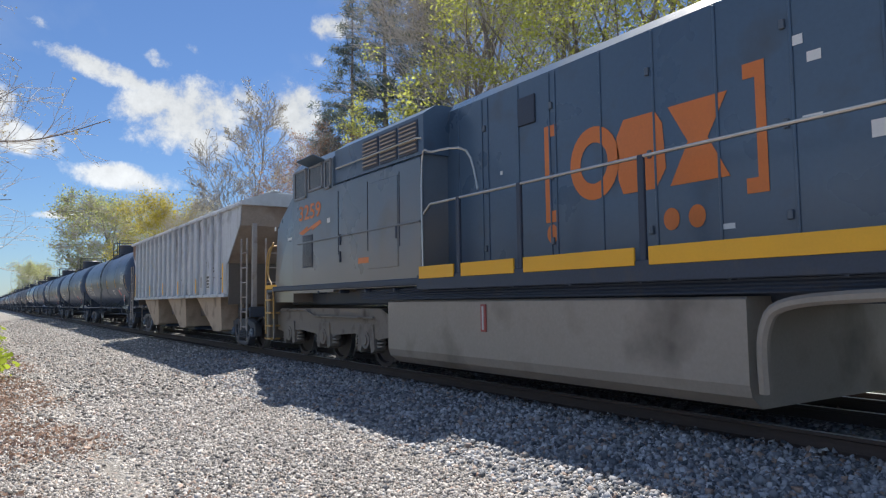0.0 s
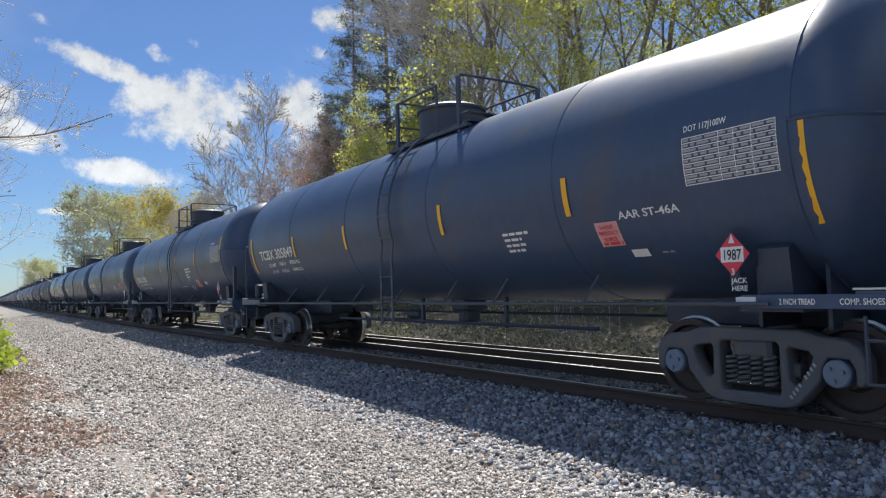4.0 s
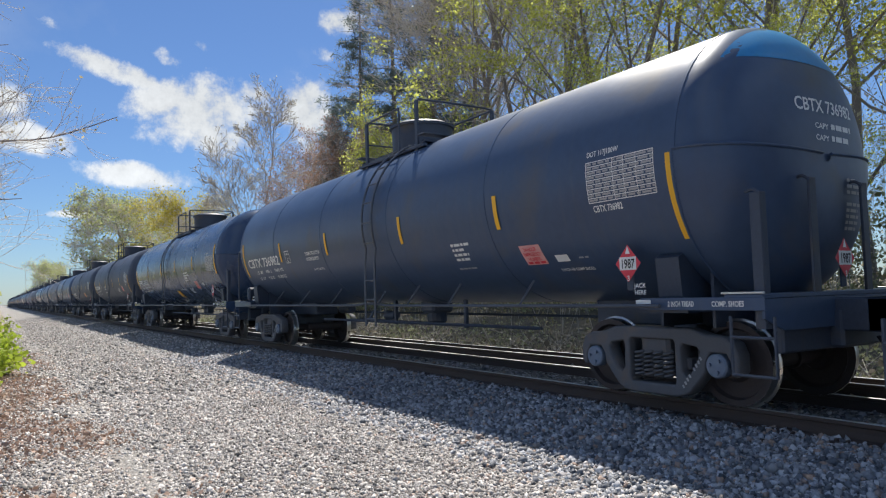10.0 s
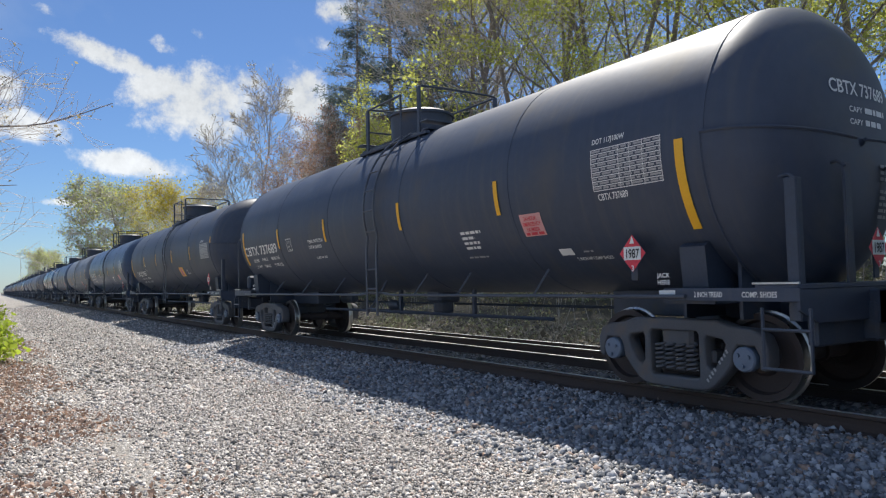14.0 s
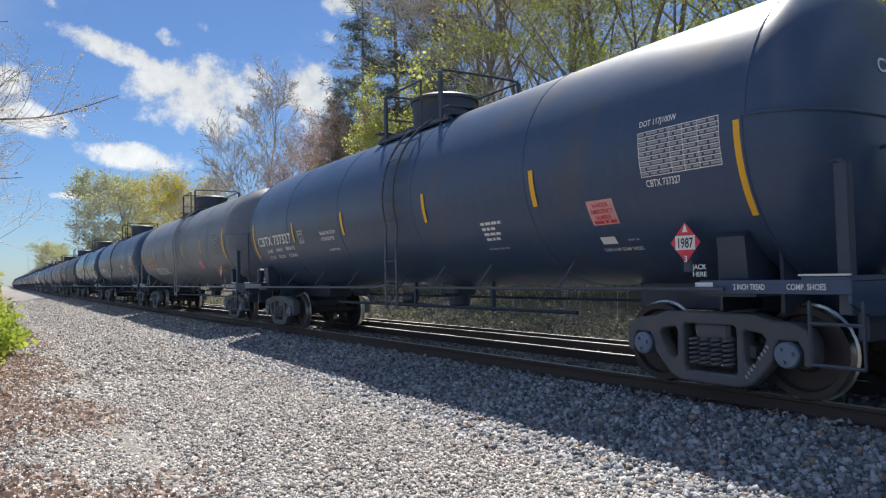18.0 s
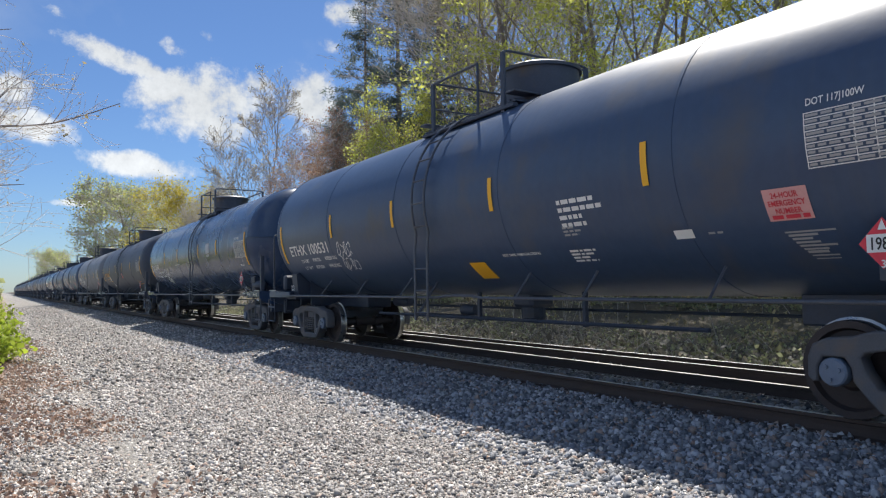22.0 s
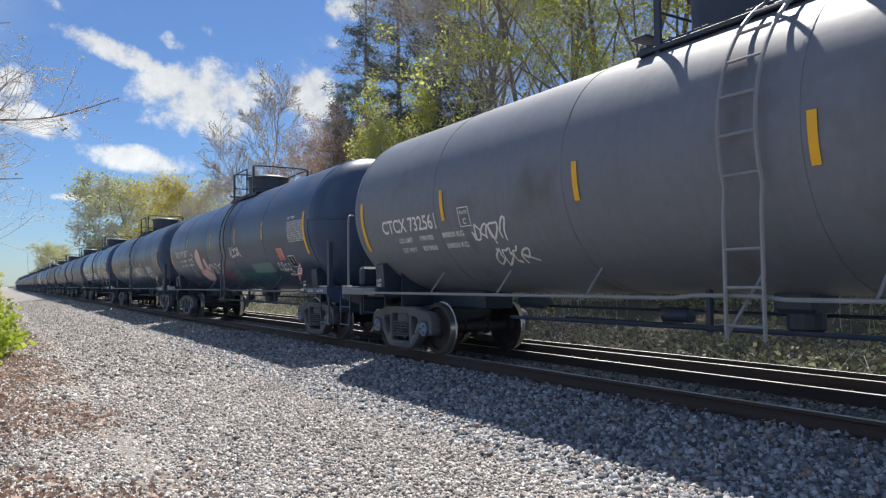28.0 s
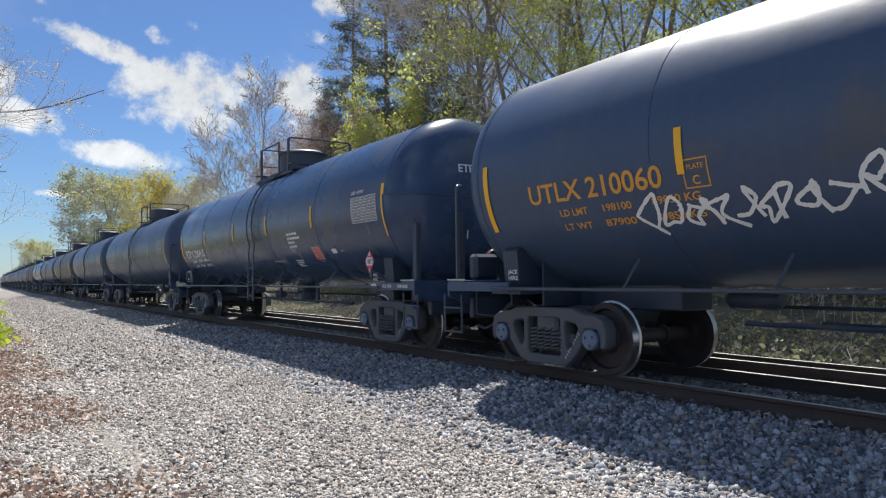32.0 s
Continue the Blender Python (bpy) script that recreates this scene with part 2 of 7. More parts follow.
def stones(name, dark, light, rust):
    """Loose crushed stone: each piece its own grey."""
    m = foliage(name, dark, 0.0, 0.0)
    n, l = m.node_tree.nodes, m.node_tree.links
    b = n["Principled BSDF"]
    g = n.new("ShaderNodeNewGeometry")
    r = n.new("ShaderNodeValToRGB")
    r.color_ramp.elements[0].color, r.color_ramp.elements[1].color = (*dark, 1), (*light, 1)
    e = r.color_ramp.elements.new(0.55)
    e.color = (*(0.5 * (Vector(dark) + Vector(light))), 1)
    e = r.color_ramp.elements.new(0.62)
    e.color = (*rust, 1)
    e = r.color_ramp.elements.new(0.69)
    e.color = (*(0.45 * Vector(dark) + 0.55 * Vector(light)), 1)
    l.new(g.outputs["Random Per Island"], r.inputs[0])
    l.new(r.outputs[0], b.inputs["Base Color"])
    b.inputs["Roughness"].default_value = 0.8
    return m


def ground_material():
    """One sheet: leaf litter, gravel road, ballast and woodland soil across the track."""
    m = bpy.data.materials.new("ground")
    m.use_nodes = True
    n, l = m.node_tree.nodes, m.node_tree.links
    b = n["Principled BSDF"]
    b.inputs["Roughness"].default_value = 0.9
    tc = n.new("ShaderNodeTexCoord")
    sep = n.new("ShaderNodeSeparateXYZ")
    l.new(tc.outputs["Object"], sep.inputs[0])

    def noise_node(scale, detail, kind="ShaderNodeTexNoise"):
        t = n.new(kind)
        t.inputs["Scale"].default_value = scale
        if kind == "ShaderNodeTexNoise":
            t.inputs["Detail"].default_value = detail
        l.new(tc.outputs["Object"], t.inputs["Vector"])
        return t

    edge = noise_node(1.1, 6)
    grain = noise_node(26, 5)
    patch = noise_node(0.45, 5)
    pebble = noise_node(38, 0, "ShaderNodeTexVoronoi")
    x = n.new("ShaderNodeMath")
    x.operation = "MULTIPLY_ADD"
    x.inputs[1].default_value = 1.6
    l.new(edge.outputs[0], x.inputs[0])
    l.new(sep.outputs[0], x.inputs[2])

    def blend(a, c, low, high, value):
        k = n.new("ShaderNodeMapRange")
        k.inputs["From Min"].default_value, k.inputs["From Max"].default_value = low, high
        l.new(value, k.inputs["Value"])
        mx = n.new("ShaderNodeMix")
        mx.data_type = "RGBA"
        l.new(k.outputs[0], mx.inputs[0])
        for s, v in ((6, a), (7, c)):
            if isinstance(v, tuple):
                mx.inputs[s].default_value = (*v, 1)
            else:
                l.new(v, mx.inputs[s])
        return mx.outputs[2]

    litter = blend((0.18, 0.13, 0.10), (0.36, 0.28, 0.22), 0.35, 0.65, grain.outputs[0])
    litter = blend(litter, (0.10, 0.13, 0.04), 0.62, 0.75, patch.outputs[0])
    road = blend((0.150, 0.139, 0.126), (0.299, 0.286, 0.265), 0.3, 0.7, grain.outputs[0])
    road = blend(road, (0.26, 0.22, 0.185), 0.5, 0.75, patch.outputs[0])
    stone = blend((0.06, 0.062, 0.066), (0.26, 0.255, 0.25), 0.3, 0.75, grain.outputs[0])
    soil = blend((0.045, 0.038, 0.028), (0.11, 0.095, 0.065), 0.3, 0.7, grain.outputs[0])
    cell = n.new("ShaderNodeSeparateColor")
    l.new(pebble.outputs["Color"], cell.inputs[0])
    road = blend(road, (0.42, 0.405, 0.38), 0.72, 0.95, cell.outputs[0])
    road = blend(road, (0.12, 0.11, 0.10), 0.80, 0.98, cell.outputs[1])
    stone = blend(stone, (0.55, 0.54, 0.52), 0.7, 0.95, cell.outputs[0])
    # wheel tracks: long streaks of finer, paler grit along the road
    stretch = n.new("ShaderNodeMapping")
    stretch.inputs["Scale"].default_value = (1.5, 0.05, 1.0)
    l.new(tc.outputs["Object"], stretch.inputs[0])
    lane = n.new("ShaderNodeTexNoise")
    lane.inputs["Scale"].default_value, lane.inputs["Detail"].default_value = 1.6, 5.0
    l.new(stretch.outputs[0], lane.inputs["Vector"])
    road = blend(road, (0.255, 0.23, 0.205), 0.48, 0.64, lane.outputs[0])
    c = blend(litter, road, 0.9, 2.0, x.outputs[0])
    c = blend(c, stone, 4.9, 5.4, x.outputs[0])
    c = blend(c, soil, 11.4, 12.2, x.outputs[0])
    l.new(c, b.inputs["Base Color"])
    mixh = n.new("ShaderNodeMath")
    mixh.operation = "MULTIPLY_ADD"
    mixh.inputs[1].default_value = 0.8
    l.new(pebble.outputs["Distance"], mixh.inputs[0])
    l.new(grain.outputs[0], mixh.inputs[2])
    bp = n.new("ShaderNodeBump")
    bp.inputs["Strength"].default_value, bp.inputs["Distance"].default_value = 0.9, 0.03
    l.new(mixh.outputs[0], bp.inputs["Height"])
    l.new(bp.outputs[0], b.inputs["Normal"])
    return m


def glow_free_glass(name):
    m = surface(name, (0.015, 0.02, 0.025), 0.08, 0.0, 0.1, 2, 20, 0.0)
    return m


BLACK = tank_paint("black_tank_paint", (0.045, 0.074, 0.134), 0.38, 0.18)
BLUEBLACK = tank_paint("blue_black_tank_paint", (0.036, 0.064, 0.125), 0.26, 0.12)
BROWNBLACK = tank_paint("brown_black_tank_paint", (0.048, 0.062, 0.094), 0.52, 0.35)
GREYTANK = tank_paint("grey_tank_paint", (0.16, 0.175, 0.205), 0.5, 0.3)
DARKGREY = tank_paint("dark_grey_tank_paint", (0.055, 0.056, 0.060), 0.42, 0.3)
BLUECAP = surface("blue_head_top", (0.02, 0.20, 0.42), 0.4, 0, 0.15, 2, 20, 0.05)
FRAME = surface("black_frame_paint", (0.032, 0.045, 0.072), 0.55, 0, 0.4, 2.5, 30, 0.15, (0.07, 0.062, 0.055), 0.2)
PIPE = surface("worn_black_pipe", (0.07, 0.08, 0.10), 0.42, 0.2, 0.3, 4, 30, 0.05)
GREYPIPE = surface("grey_pipe_paint", (0.22, 0.225, 0.235), 0.5, 0, 0.2, 4, 30, 0.05)
CAST = surface("dusty_cast_steel", (0.100, 0.105, 0.118), 0.8, 0.1, 0.35, 4, 60, 0.3, (0.15, 0.12, 0.10), 0.3)
WHEEL = surface("rusty_wheel_steel", (0.050, 0.040, 0.040), 0.65, 0.3, 0.4, 5, 60, 0.2)
TREAD = surface("bright_tread_steel", (0.45, 0.44, 0.42), 0.3, 1.0, 0.1, 5, 60, 0.02)
CAP = surface("blue_grey_bearing_cap", (0.13, 0.17, 0.24), 0.5, 0.2, 0.2, 9, 60, 0.1)
BRIGHT = surface("bare_steel_edge", (0.5, 0.5, 0.48), 0.35, 0.9, 0.2, 5, 50, 0.05)
RAIL = surface("rusty_rail", (0.060, 0.042, 0.036), 0.75, 0.2, 0.35, 5, 50, 0.2)
RAILTOP = surface("polished_rail_head", (0.62, 0.61, 0.60), 0.42, 0.55, 0.1, 6, 40, 0.02)
TIE = surface("weathered_tie_wood", (0.10, 0.075, 0.055), 0.9, 0, 0.4, 3, 40, 0.5)
YELLOW = surface("yellow_reflector", (0.80, 0.42, 0.015), 0.5, 0, 0.12, 6, 60, 0.03)
WHITE = surface("white_stencil", (0.72, 0.72, 0.70), 0.6, 0, 0.1, 6, 60, 0.0)
FADED = surface("faded_stencil", (0.34, 0.34, 0.34), 0.7, 0, 0.15, 6, 60, 0.0)
AMBER = surface("amber_stencil", (0.62, 0.30, 0.04), 0.6, 0, 0.12, 6, 60, 0.0)
PINK = surface("pale_red_panel", (0.66, 0.34, 0.32), 0.6, 0, 0.12, 6, 60, 0.0)
RED = surface("red_placard", (0.62, 0.035, 0.06), 0.5, 0, 0.1, 6, 60, 0.0)
INK = surface("black_print", (0.02, 0.02, 0.02), 0.6, 0, 0.1, 6, 60, 0.0)
TEAL = surface("teal_spray_paint", (0.05, 0.30, 0.27), 0.6, 0, 0.25, 6, 60, 0.0)
TEALWASH = surface("pale_teal_spray_paint", (0.16, 0.24, 0.24), 0.6, 0, 0.35, 4, 40, 0.0)
PALEPINK = surface("pale_pink_spray_paint", (0.62, 0.47, 0.45), 0.6, 0, 0.25, 6, 60, 0.0)
PALEGREY = surface("pale_grey_panel", (0.45, 0.45, 0.46), 0.6, 0, 0.12, 6, 60, 0.0)
SALMON = surface("salmon_spray_paint", (0.50, 0.10, 0.12), 0.6, 0, 0.25, 6, 60, 0.0)
GRAVEL = stones("crushed_ballast", (0.056, 0.065, 0.080), (0.46, 0.46, 0.48), (0.33, 0.22, 0.16))
PEBBLE = stones("road_gravel", (0.095, 0.089, 0.084), (0.68, 0.635, 0.595), (0.40, 0.295, 0.24))
LITTER = foliage("dry_leaves", (0.36, 0.245, 0.185), 0.55, 0.2)


# ---- mesh building ----
class Shape:
    """Vertices and faces of one mesh, put together from simple solids."""

    def __init__(self):
        self.v, self.f, self.slot = [], [], []

    def put(self, verts, faces, slot=0):
        k = len(self.v)
        self.v += [tuple(p) for p in verts]
        self.f += [tuple(k + i for i in q) for q in faces]
        self.slot += [slot] * len(faces)
        return self

    def box(self, c, s, chamfer=0.0, turn=None, slot=0):
        """A box round c of size s, with its edges cut."""
        h = [a / 2 for a in s]
        e = min(chamfer, min(h) * 0.6)
        verts, faces = [], []
        if e <= 0:
            verts = [Vector((x * h[0], y * h[1], z * h[2])) for x in (-1, 1) for y in (-1, 1) for z in (-1, 1)]
            faces = [(0, 1, 3, 2), (4, 6, 7, 5), (0, 4, 5, 1), (2, 3, 7, 6), (0, 2, 6, 4), (1, 5, 7, 3)]
        else:
            at = {}
            for x in (-1, 1):
                for y in (-1, 1):
                    for z in (-1, 1):
                        for k in range(3):
                            p = [x * (h[0] - e), y * (h[1] - e), z * (h[2] - e)]
                            p[k] = (x, y, z)[k] * h[k]
                            at[x, y, z, k] = len(verts)
                            verts.append(Vector(p))
            for k in range(3):
                a, b = [i for i in range(3) if i != k]
                for d in (-1, 1):
                    ring = []
                    for p, q in ((-1, -1), (1, -1), (1, 1), (-1, 1)):
                        key = [0, 0, 0]
                        key[k], key[a], key[b] = d, p, q
                        ring.append(at[(*key, k)])
                    faces.append(ring if (d > 0) == (k != 1) else ring[::-1])
            for k in range(3):
                a, b = [i for i in range(3) if i != k]
                for p in (-1, 1):
                    for q in (-1, 1):
                        ends = []
                        for d in (-1, 1):
                            key = [0, 0, 0]
                            key[k], key[a], key[b] = d, p, q
                            ends.append((at[(*key, a)], at[(*key, b)]))
                        faces.append((ends[0][0], ends[1][0], ends[1][1], ends[0][1]))
            for x in (-1, 1):
                for y in (-1, 1):
                    for z in (-1, 1):
                        faces.append(tuple(at[x, y, z, k] for k in range(3)))
        m = turn.to_3x3() if turn else Matrix.Identity(3)
        return self.put([m @ p + Vector(c) for p in verts], faces, slot)

    def tube(self, path, r, sides=8, slot=0, closed=False):
        """A round bar along a path of points; r is one radius or one for each point."""
        pts = [Vector(p) for p in path]
        rs = [r] * len(pts) if isinstance(r, (int, float)) else list(r)
        verts, faces, last = [], [], None
        for k, p in enumerate(pts):
            a = pts[k] - pts[k - 1] if k else pts[1] - pts[0]
            b = pts[k + 1] - pts[k] if k + 1 < len(pts) else a
            d = (a.normalized() + b.normalized()).normalized() if (a.normalized() + b.normalized()).length > 1e-6 else a.normalized()
            if last is None:
                s = d.cross(Vector((0, 0, 1)))
                if s.length < 1e-3:
                    s = d.cross(Vector((1, 0, 0)))
            else:
                s = last - d * last.dot(d)
            s.normalize()
            last = s
            u = d.cross(s)
            for i in range(sides):
                w = 2 * math.pi * i / sides
                verts.append(p + rs[k] * (math.cos(w) * s + math.sin(w) * u))
        for k in range(len(pts) - 1):
            for i in range(sides):
                j = (i + 1) % sides
                faces.append((k * sides + i, k * sides + j, (k + 1) * sides + j, (k + 1) * sides + i))
        faces.append(tuple(range(sides))[::-1])
        faces.append(tuple((len(pts) - 1) * sides + i for i in range(sides)))
        return self.put(verts, faces, slot)

    def lathe(self, profile, axis="y", centre=(0, 0, 0), sides=32, slot=0, slots=None):
        """A profile of (along, radius) turned round an axis through centre."""
        verts, faces, sl = [], [], []
        for a, r in profile:
            for i in range(sides):
                w = 2 * math.pi * i / sides
                p = {"y": (r * math.cos(w), a, r * math.sin(w)), "x": (a, r * math.cos(w), r * math.sin(w)), "z": (r * math.cos(w), r * math.sin(w), a)}[axis]
                verts.append(Vector(p) + Vector(centre))
        for k in range(len(profile) - 1):
            for i in range(sides):
                j = (i + 1) % sides
                faces.append((k * sides + i, k * sides + j, (k + 1) * sides + j, (k + 1) * sides + i))
                sl.append(slots[k] if slots else slot)
        for k in (0, len(profile) - 1):
            if profile[k][1] > 1e-4:
                faces.append(tuple(k * sides + i for i in range(sides)))
                sl.append(slots[min(k, len(profile) - 2)] if slots else slot)
        self.put(verts, faces, 0)
        self.slot[-len(sl):] = sl
        return self

    def prism(self, outline, x0, x1, slot=0):
        """An outline of (y, z) pushed from x0 to x1."""
        k = len(outline)
        verts = [(x0, y, z) for y, z in outline] + [(x1, y, z) for y, z in outline]
        faces = [tuple(range(k)), tuple(range(2 * k - 1, k - 1, -1))] + [(i, i + k, (i + 1) % k + k, (i + 1) % k) for i in range(k)]
        return self.put(verts, faces, slot)

    def prism_y(self, outline, y0, y1, slot=0):
        """An outline of (x, z) pushed from y0 to y1."""
        k = len(outline)
        verts = [(x, y0, z) for x, z in outline] + [(x, y1, z) for x, z in outline]
        faces = [tuple(range(k)), tuple(range(2 * k - 1, k - 1, -1))] + [(i, i + k, (i + 1) % k + k, (i + 1) % k) for i in range(k)]
        return self.put(verts, faces, slot)

    def mesh(self, name, mats, smooth=False):
        me = bpy.data.meshes.new(name)
        me.from_pydata(self.v, [], self.f)
        for m in mats if isinstance(mats, (list, tuple)) else [mats]:
            me.materials.append(m)
        if any(self.slot):
            me.polygons.foreach_set("material_index", self.slot)
        bm = bmesh.new()
        bm.from_mesh(me)
        bmesh.ops.recalc_face_normals(bm, faces=bm.faces)
        bm.to_mesh(me)
        bm.free()
        if smooth:
            me.polygons.foreach_set("use_smooth", [True] * len(me.polygons))
            me.set_sharp_from_angle(angle=radians(40))
        return me


def part(name, shape, mats, parent=None, label="", smooth=False):
    """One mesh object under a thing or under a part. shape may also be a mesh that is shared."""
    me = shape if isinstance(shape, bpy.types.Mesh) else shape.mesh(name, mats, smooth)
    ob = new(name, me)
    ob.parent = parent
    if label:
        ob["label"] = label
    return ob


def at(ob, x, y, z, rx=0, ry=0, rz=0):
    ob.matrix_basis = pose(x, y, z, rx, ry, rz)
    return ob


KEEP = {}


def shared(key, build):
    if key not in KEEP:
        KEEP[key] = build()
    return KEEP[key]


def smooth_path(points, steps=6):
    """Points along a smooth line through the given ones."""
    p = [Vector(q) for q in points]
    out = []
    for k in range(len(p) - 1):
        a, b, c, d = p[max(k - 1, 0)], p[k], p[k + 1], p[min(k + 2, len(p) - 1)]
        for i in range(steps):
            t = i / steps
            out.append(0.5 * ((2 * b) + (c - a) * t + (2 * a - 5 * b + 4 * c - d) * t * t + (3 * b - a - 3 * c + d) * t ** 3))
    return out + [p[-1]]


# ---- ground and track ----
def ground_height(x):
    """The cross-section: verge, gravel road, ballast bed, ditch and rising wood floor."""
    xs = (-3000, -60, -6, 0.2, 1.2, 4.4, 5.75, 6.15, XC + 0.86, XC + 1.02, XC + 1.95, XC + 2.5, XC + 3.4, XC + 6, XC + 14, XC + 60, 3000)
    zs = (-1.0, -0.6, -0.30, -0.30, -0.42, -0.42, -0.24, -0.20, -0.19, -0.085, -0.085, -0.36, -0.75, -0.6, 0.4, 2.0, 2.0)
    return float(np.interp(x, xs, zs))


def build_ground():
    xs = sorted({-3000, -600, -150, -60, -30, -15, -8, -6, -4, *np.arange(-3, 25, 0.5).round(2).tolist(), 5.75, 6.15, 30, 40, 60, 120, 600, 3000})
    ys = [-600, -150, -60, -30, -15, *np.arange(-8, 40, 1.0).tolist(), 45, 55, 70, 90, 130, 200, 400, 900, 2000, 3000]
    rnd = random.Random(3)
    s = Shape()
    verts = []
    for y in ys:
        for x in xs:
            soft = 0.0 if 5.5 < x < XC + 2.2 else 0.006 if 0 < x < 5.6 else 0.035
            verts.append((x, y, ground_height(x) + rnd.uniform(-soft, soft)))
    w = len(xs)
    faces = [(j * w + i, j * w + i + 1, (j + 1) * w + i + 1, (j + 1) * w + i) for j in range(len(ys) - 1) for i in range(w - 1)]
    s.put(verts, faces)
    ob = part("ground", s, ground_material(), None, smooth=True)
    tagged(ob, "gravel road and ballast beside a railway, leaf litter verges", "ground", kind="structure")


build_ground()


def scatter_stones(name, mat, label, count, area, size, seed, lift=0.0):
    """Loose angular stones: eight jittered corners each, in one joined mesh."""
    r = np.random.default_rng(seed)
    x, y = area(r, count)
    z = np.interp(x, [-3, 0.2, 1.2, 4.4, 5.75, 6.15, XC + 0.86, XC + 1.02, XC + 1.95, XC + 2.5, XC + 3.4], [-0.3, -0.3, -0.42, -0.42, -0.24, -0.2, -0.19, -0.085, -0.085, -0.36, -0.75])
    s = size * np.minimum(r.lognormal(0, 0.3, count), 1.8)
    cube = np.array([(a, b, c) for a in (-1, 1) for b in (-1, 1) for c in (-1, 1)], float)
    v = cube[None] * r.uniform(0.45, 1.0, (count, 8, 3)) * r.uniform(0.55, 1.15, (count, 1, 3))
    q = r.normal(size=(count, 4))
    q /= np.linalg.norm(q, axis=1)[:, None]
    w, a, b, c = q.T
    rot = np.stack([1 - 2 * (b * b + c * c), 2 * (a * b - c * w), 2 * (a * c + b * w), 2 * (a * b + c * w), 1 - 2 * (a * a + c * c), 2 * (b * c - a * w),
                    2 * (a * c - b * w), 2 * (b * c + a * w), 1 - 2 * (a * a + b * b)], 1).reshape(-1, 3, 3)
    v = np.einsum("nij,nkj->nki", rot, v) * s[:, None, None] * 0.5
    v[..., 0] += x[:, None]
    v[..., 1] += y[:, None]
    v[..., 2] += (z + s * r.uniform(-0.15, 0.30, count) + lift)[:, None]
    quads = np.array([(0, 1, 3, 2), (4, 6, 7, 5), (0, 4, 5, 1), (2, 3, 7, 6), (0, 2, 6, 4), (1, 5, 7, 3)])
    f = (quads[None] + 8 * np.arange(count)[:, None, None]).reshape(-1, 4)
    me = bpy.data.meshes.new(name)
    me.vertices.add(count * 8)
    me.vertices.foreach_set("co", v.reshape(-1))
    me.loops.add(f.size)
    me.loops.foreach_set("vertex_index", f.reshape(-1))
    me.polygons.add(len(f))
    me.polygons.foreach_set("loop_start", np.arange(len(f)) * 4)
    me.update(calc_edges=True)
    me.validate()
    me.materials.append(mat)
    ob = new(name, me)
    tagged(ob, label, "gravel", kind="stuff")


def near_band(x0, x1, y0, y1, fade):
    """Stones thin out with distance along the track."""
    def area(r, n):
        y = y0 + (y1 - y0) * r.random(n) ** fade
        return r.uniform(x0, x1, n) + r.normal(0, 0.12, n), y + r.normal(0, 0.35, n)
    return area


scatter_stones("ballast", GRAVEL, "grey crushed stone ballast on the track shoulder", 34000, near_band(4.2, 6.95, 2.0, 22, 1.35), 0.047, 1)
scatter_stones("ballast", GRAVEL, "grey crushed stone ballast between the rails", 6000, near_band(6.95, 10.2, 2.5, 22, 1.3), 0.055, 2)
scatter_stones("gravel", PEBBLE, "pale tan-grey road gravel of fine and larger stones", 105000, near_band(-0.2, 4.7, 3.5, 14, 1.5), 0.0245, 4)
scatter_stones("gravel", PEBBLE, "larger stones thrown onto the gravel road", 15000, near_band(0.2, 5.2, 3.5, 24, 1.2), 0.040, 6)
scatter_stones("gravel", PEBBLE, "pale tan-grey road gravel further along the track", 26000, near_band(0.6, 6.3, 12, 90, 1.5), 0.05, 5)


def build_track():
    track = tagged(new("railway_track"), "single railway track, rusty rails on weathered wooden ties", "railway track", kind="structure")
    half = [(0.0, 0), (0.034, 0), (0.0375, -0.012), (0.0365, -0.036), (0.012, -0.048), (0.009, -0.10), (0.014, -0.155), (0.074, -0.17), (0.076, -0.184), (0, -0.184)]
    outline = half[:-1] + [half[-1]] + [(-x, z) for x, z in half[-2:0:-1]]

    def rail_mesh():
        s = Shape()
        s.prism_y(outline, -80, 900)
        m = s.mesh("rail", [RAIL, RAILTOP])
        for p in m.polygons:
            if p.normal.z > 0.9 and p.center.z > -0.01:
                p.material_index = 1
        return m

    for x in (XC - 0.7525, XC + 0.7525):
        at(part("rail", shared("rail", rail_mesh), None, track, "rusty rail with a polished head"), x, 0, 0)
    for x, z in ((1.14, 0.092), (1.64, 0.10)):
        spare = at(part("spare_rail", shared("rail", rail_mesh), None, None), XC + x, 0, z, 0, 0, 0)
        tagged(spare, "rusty spare rail lying on the ballast beside the track", "rail", "spare rails beside the track")

    def tie_mesh():
        return Shape().box((0, 0, 0), (2.6, 0.23, 0.18), 0.012).mesh("tie", TIE)

    def plate_mesh():
        s = Shape()
        s.box((0, 0, 0.006), (0.36, 0.19, 0.016), 0.004)
        for x, y in ((-0.11, 0.05), (0.11, -0.05), (0.11, 0.06), (-0.11, -0.06)):
            s.box((x, y, 0.025), (0.035, 0.03, 0.03), 0.006)
        return s.mesh("tie_plate", RAIL)

    rnd = random.Random(5)
    for k in range(280):
        y = -6 + 0.535 * k
        tie = part("tie", shared("tie", tie_mesh), None, track)
        at(tie, XC + rnd.uniform(-0.05, 0.05), y + rnd.uniform(-0.02, 0.02), -0.285, 0, 0, rnd.uniform(-0.8, 0.8))
        if k < 110:
            for x in (-0.7525, 0.7525):
                at(part("tie_plate", shared("plate", plate_mesh), None, track), XC + x, y, -0.194)


build_track()

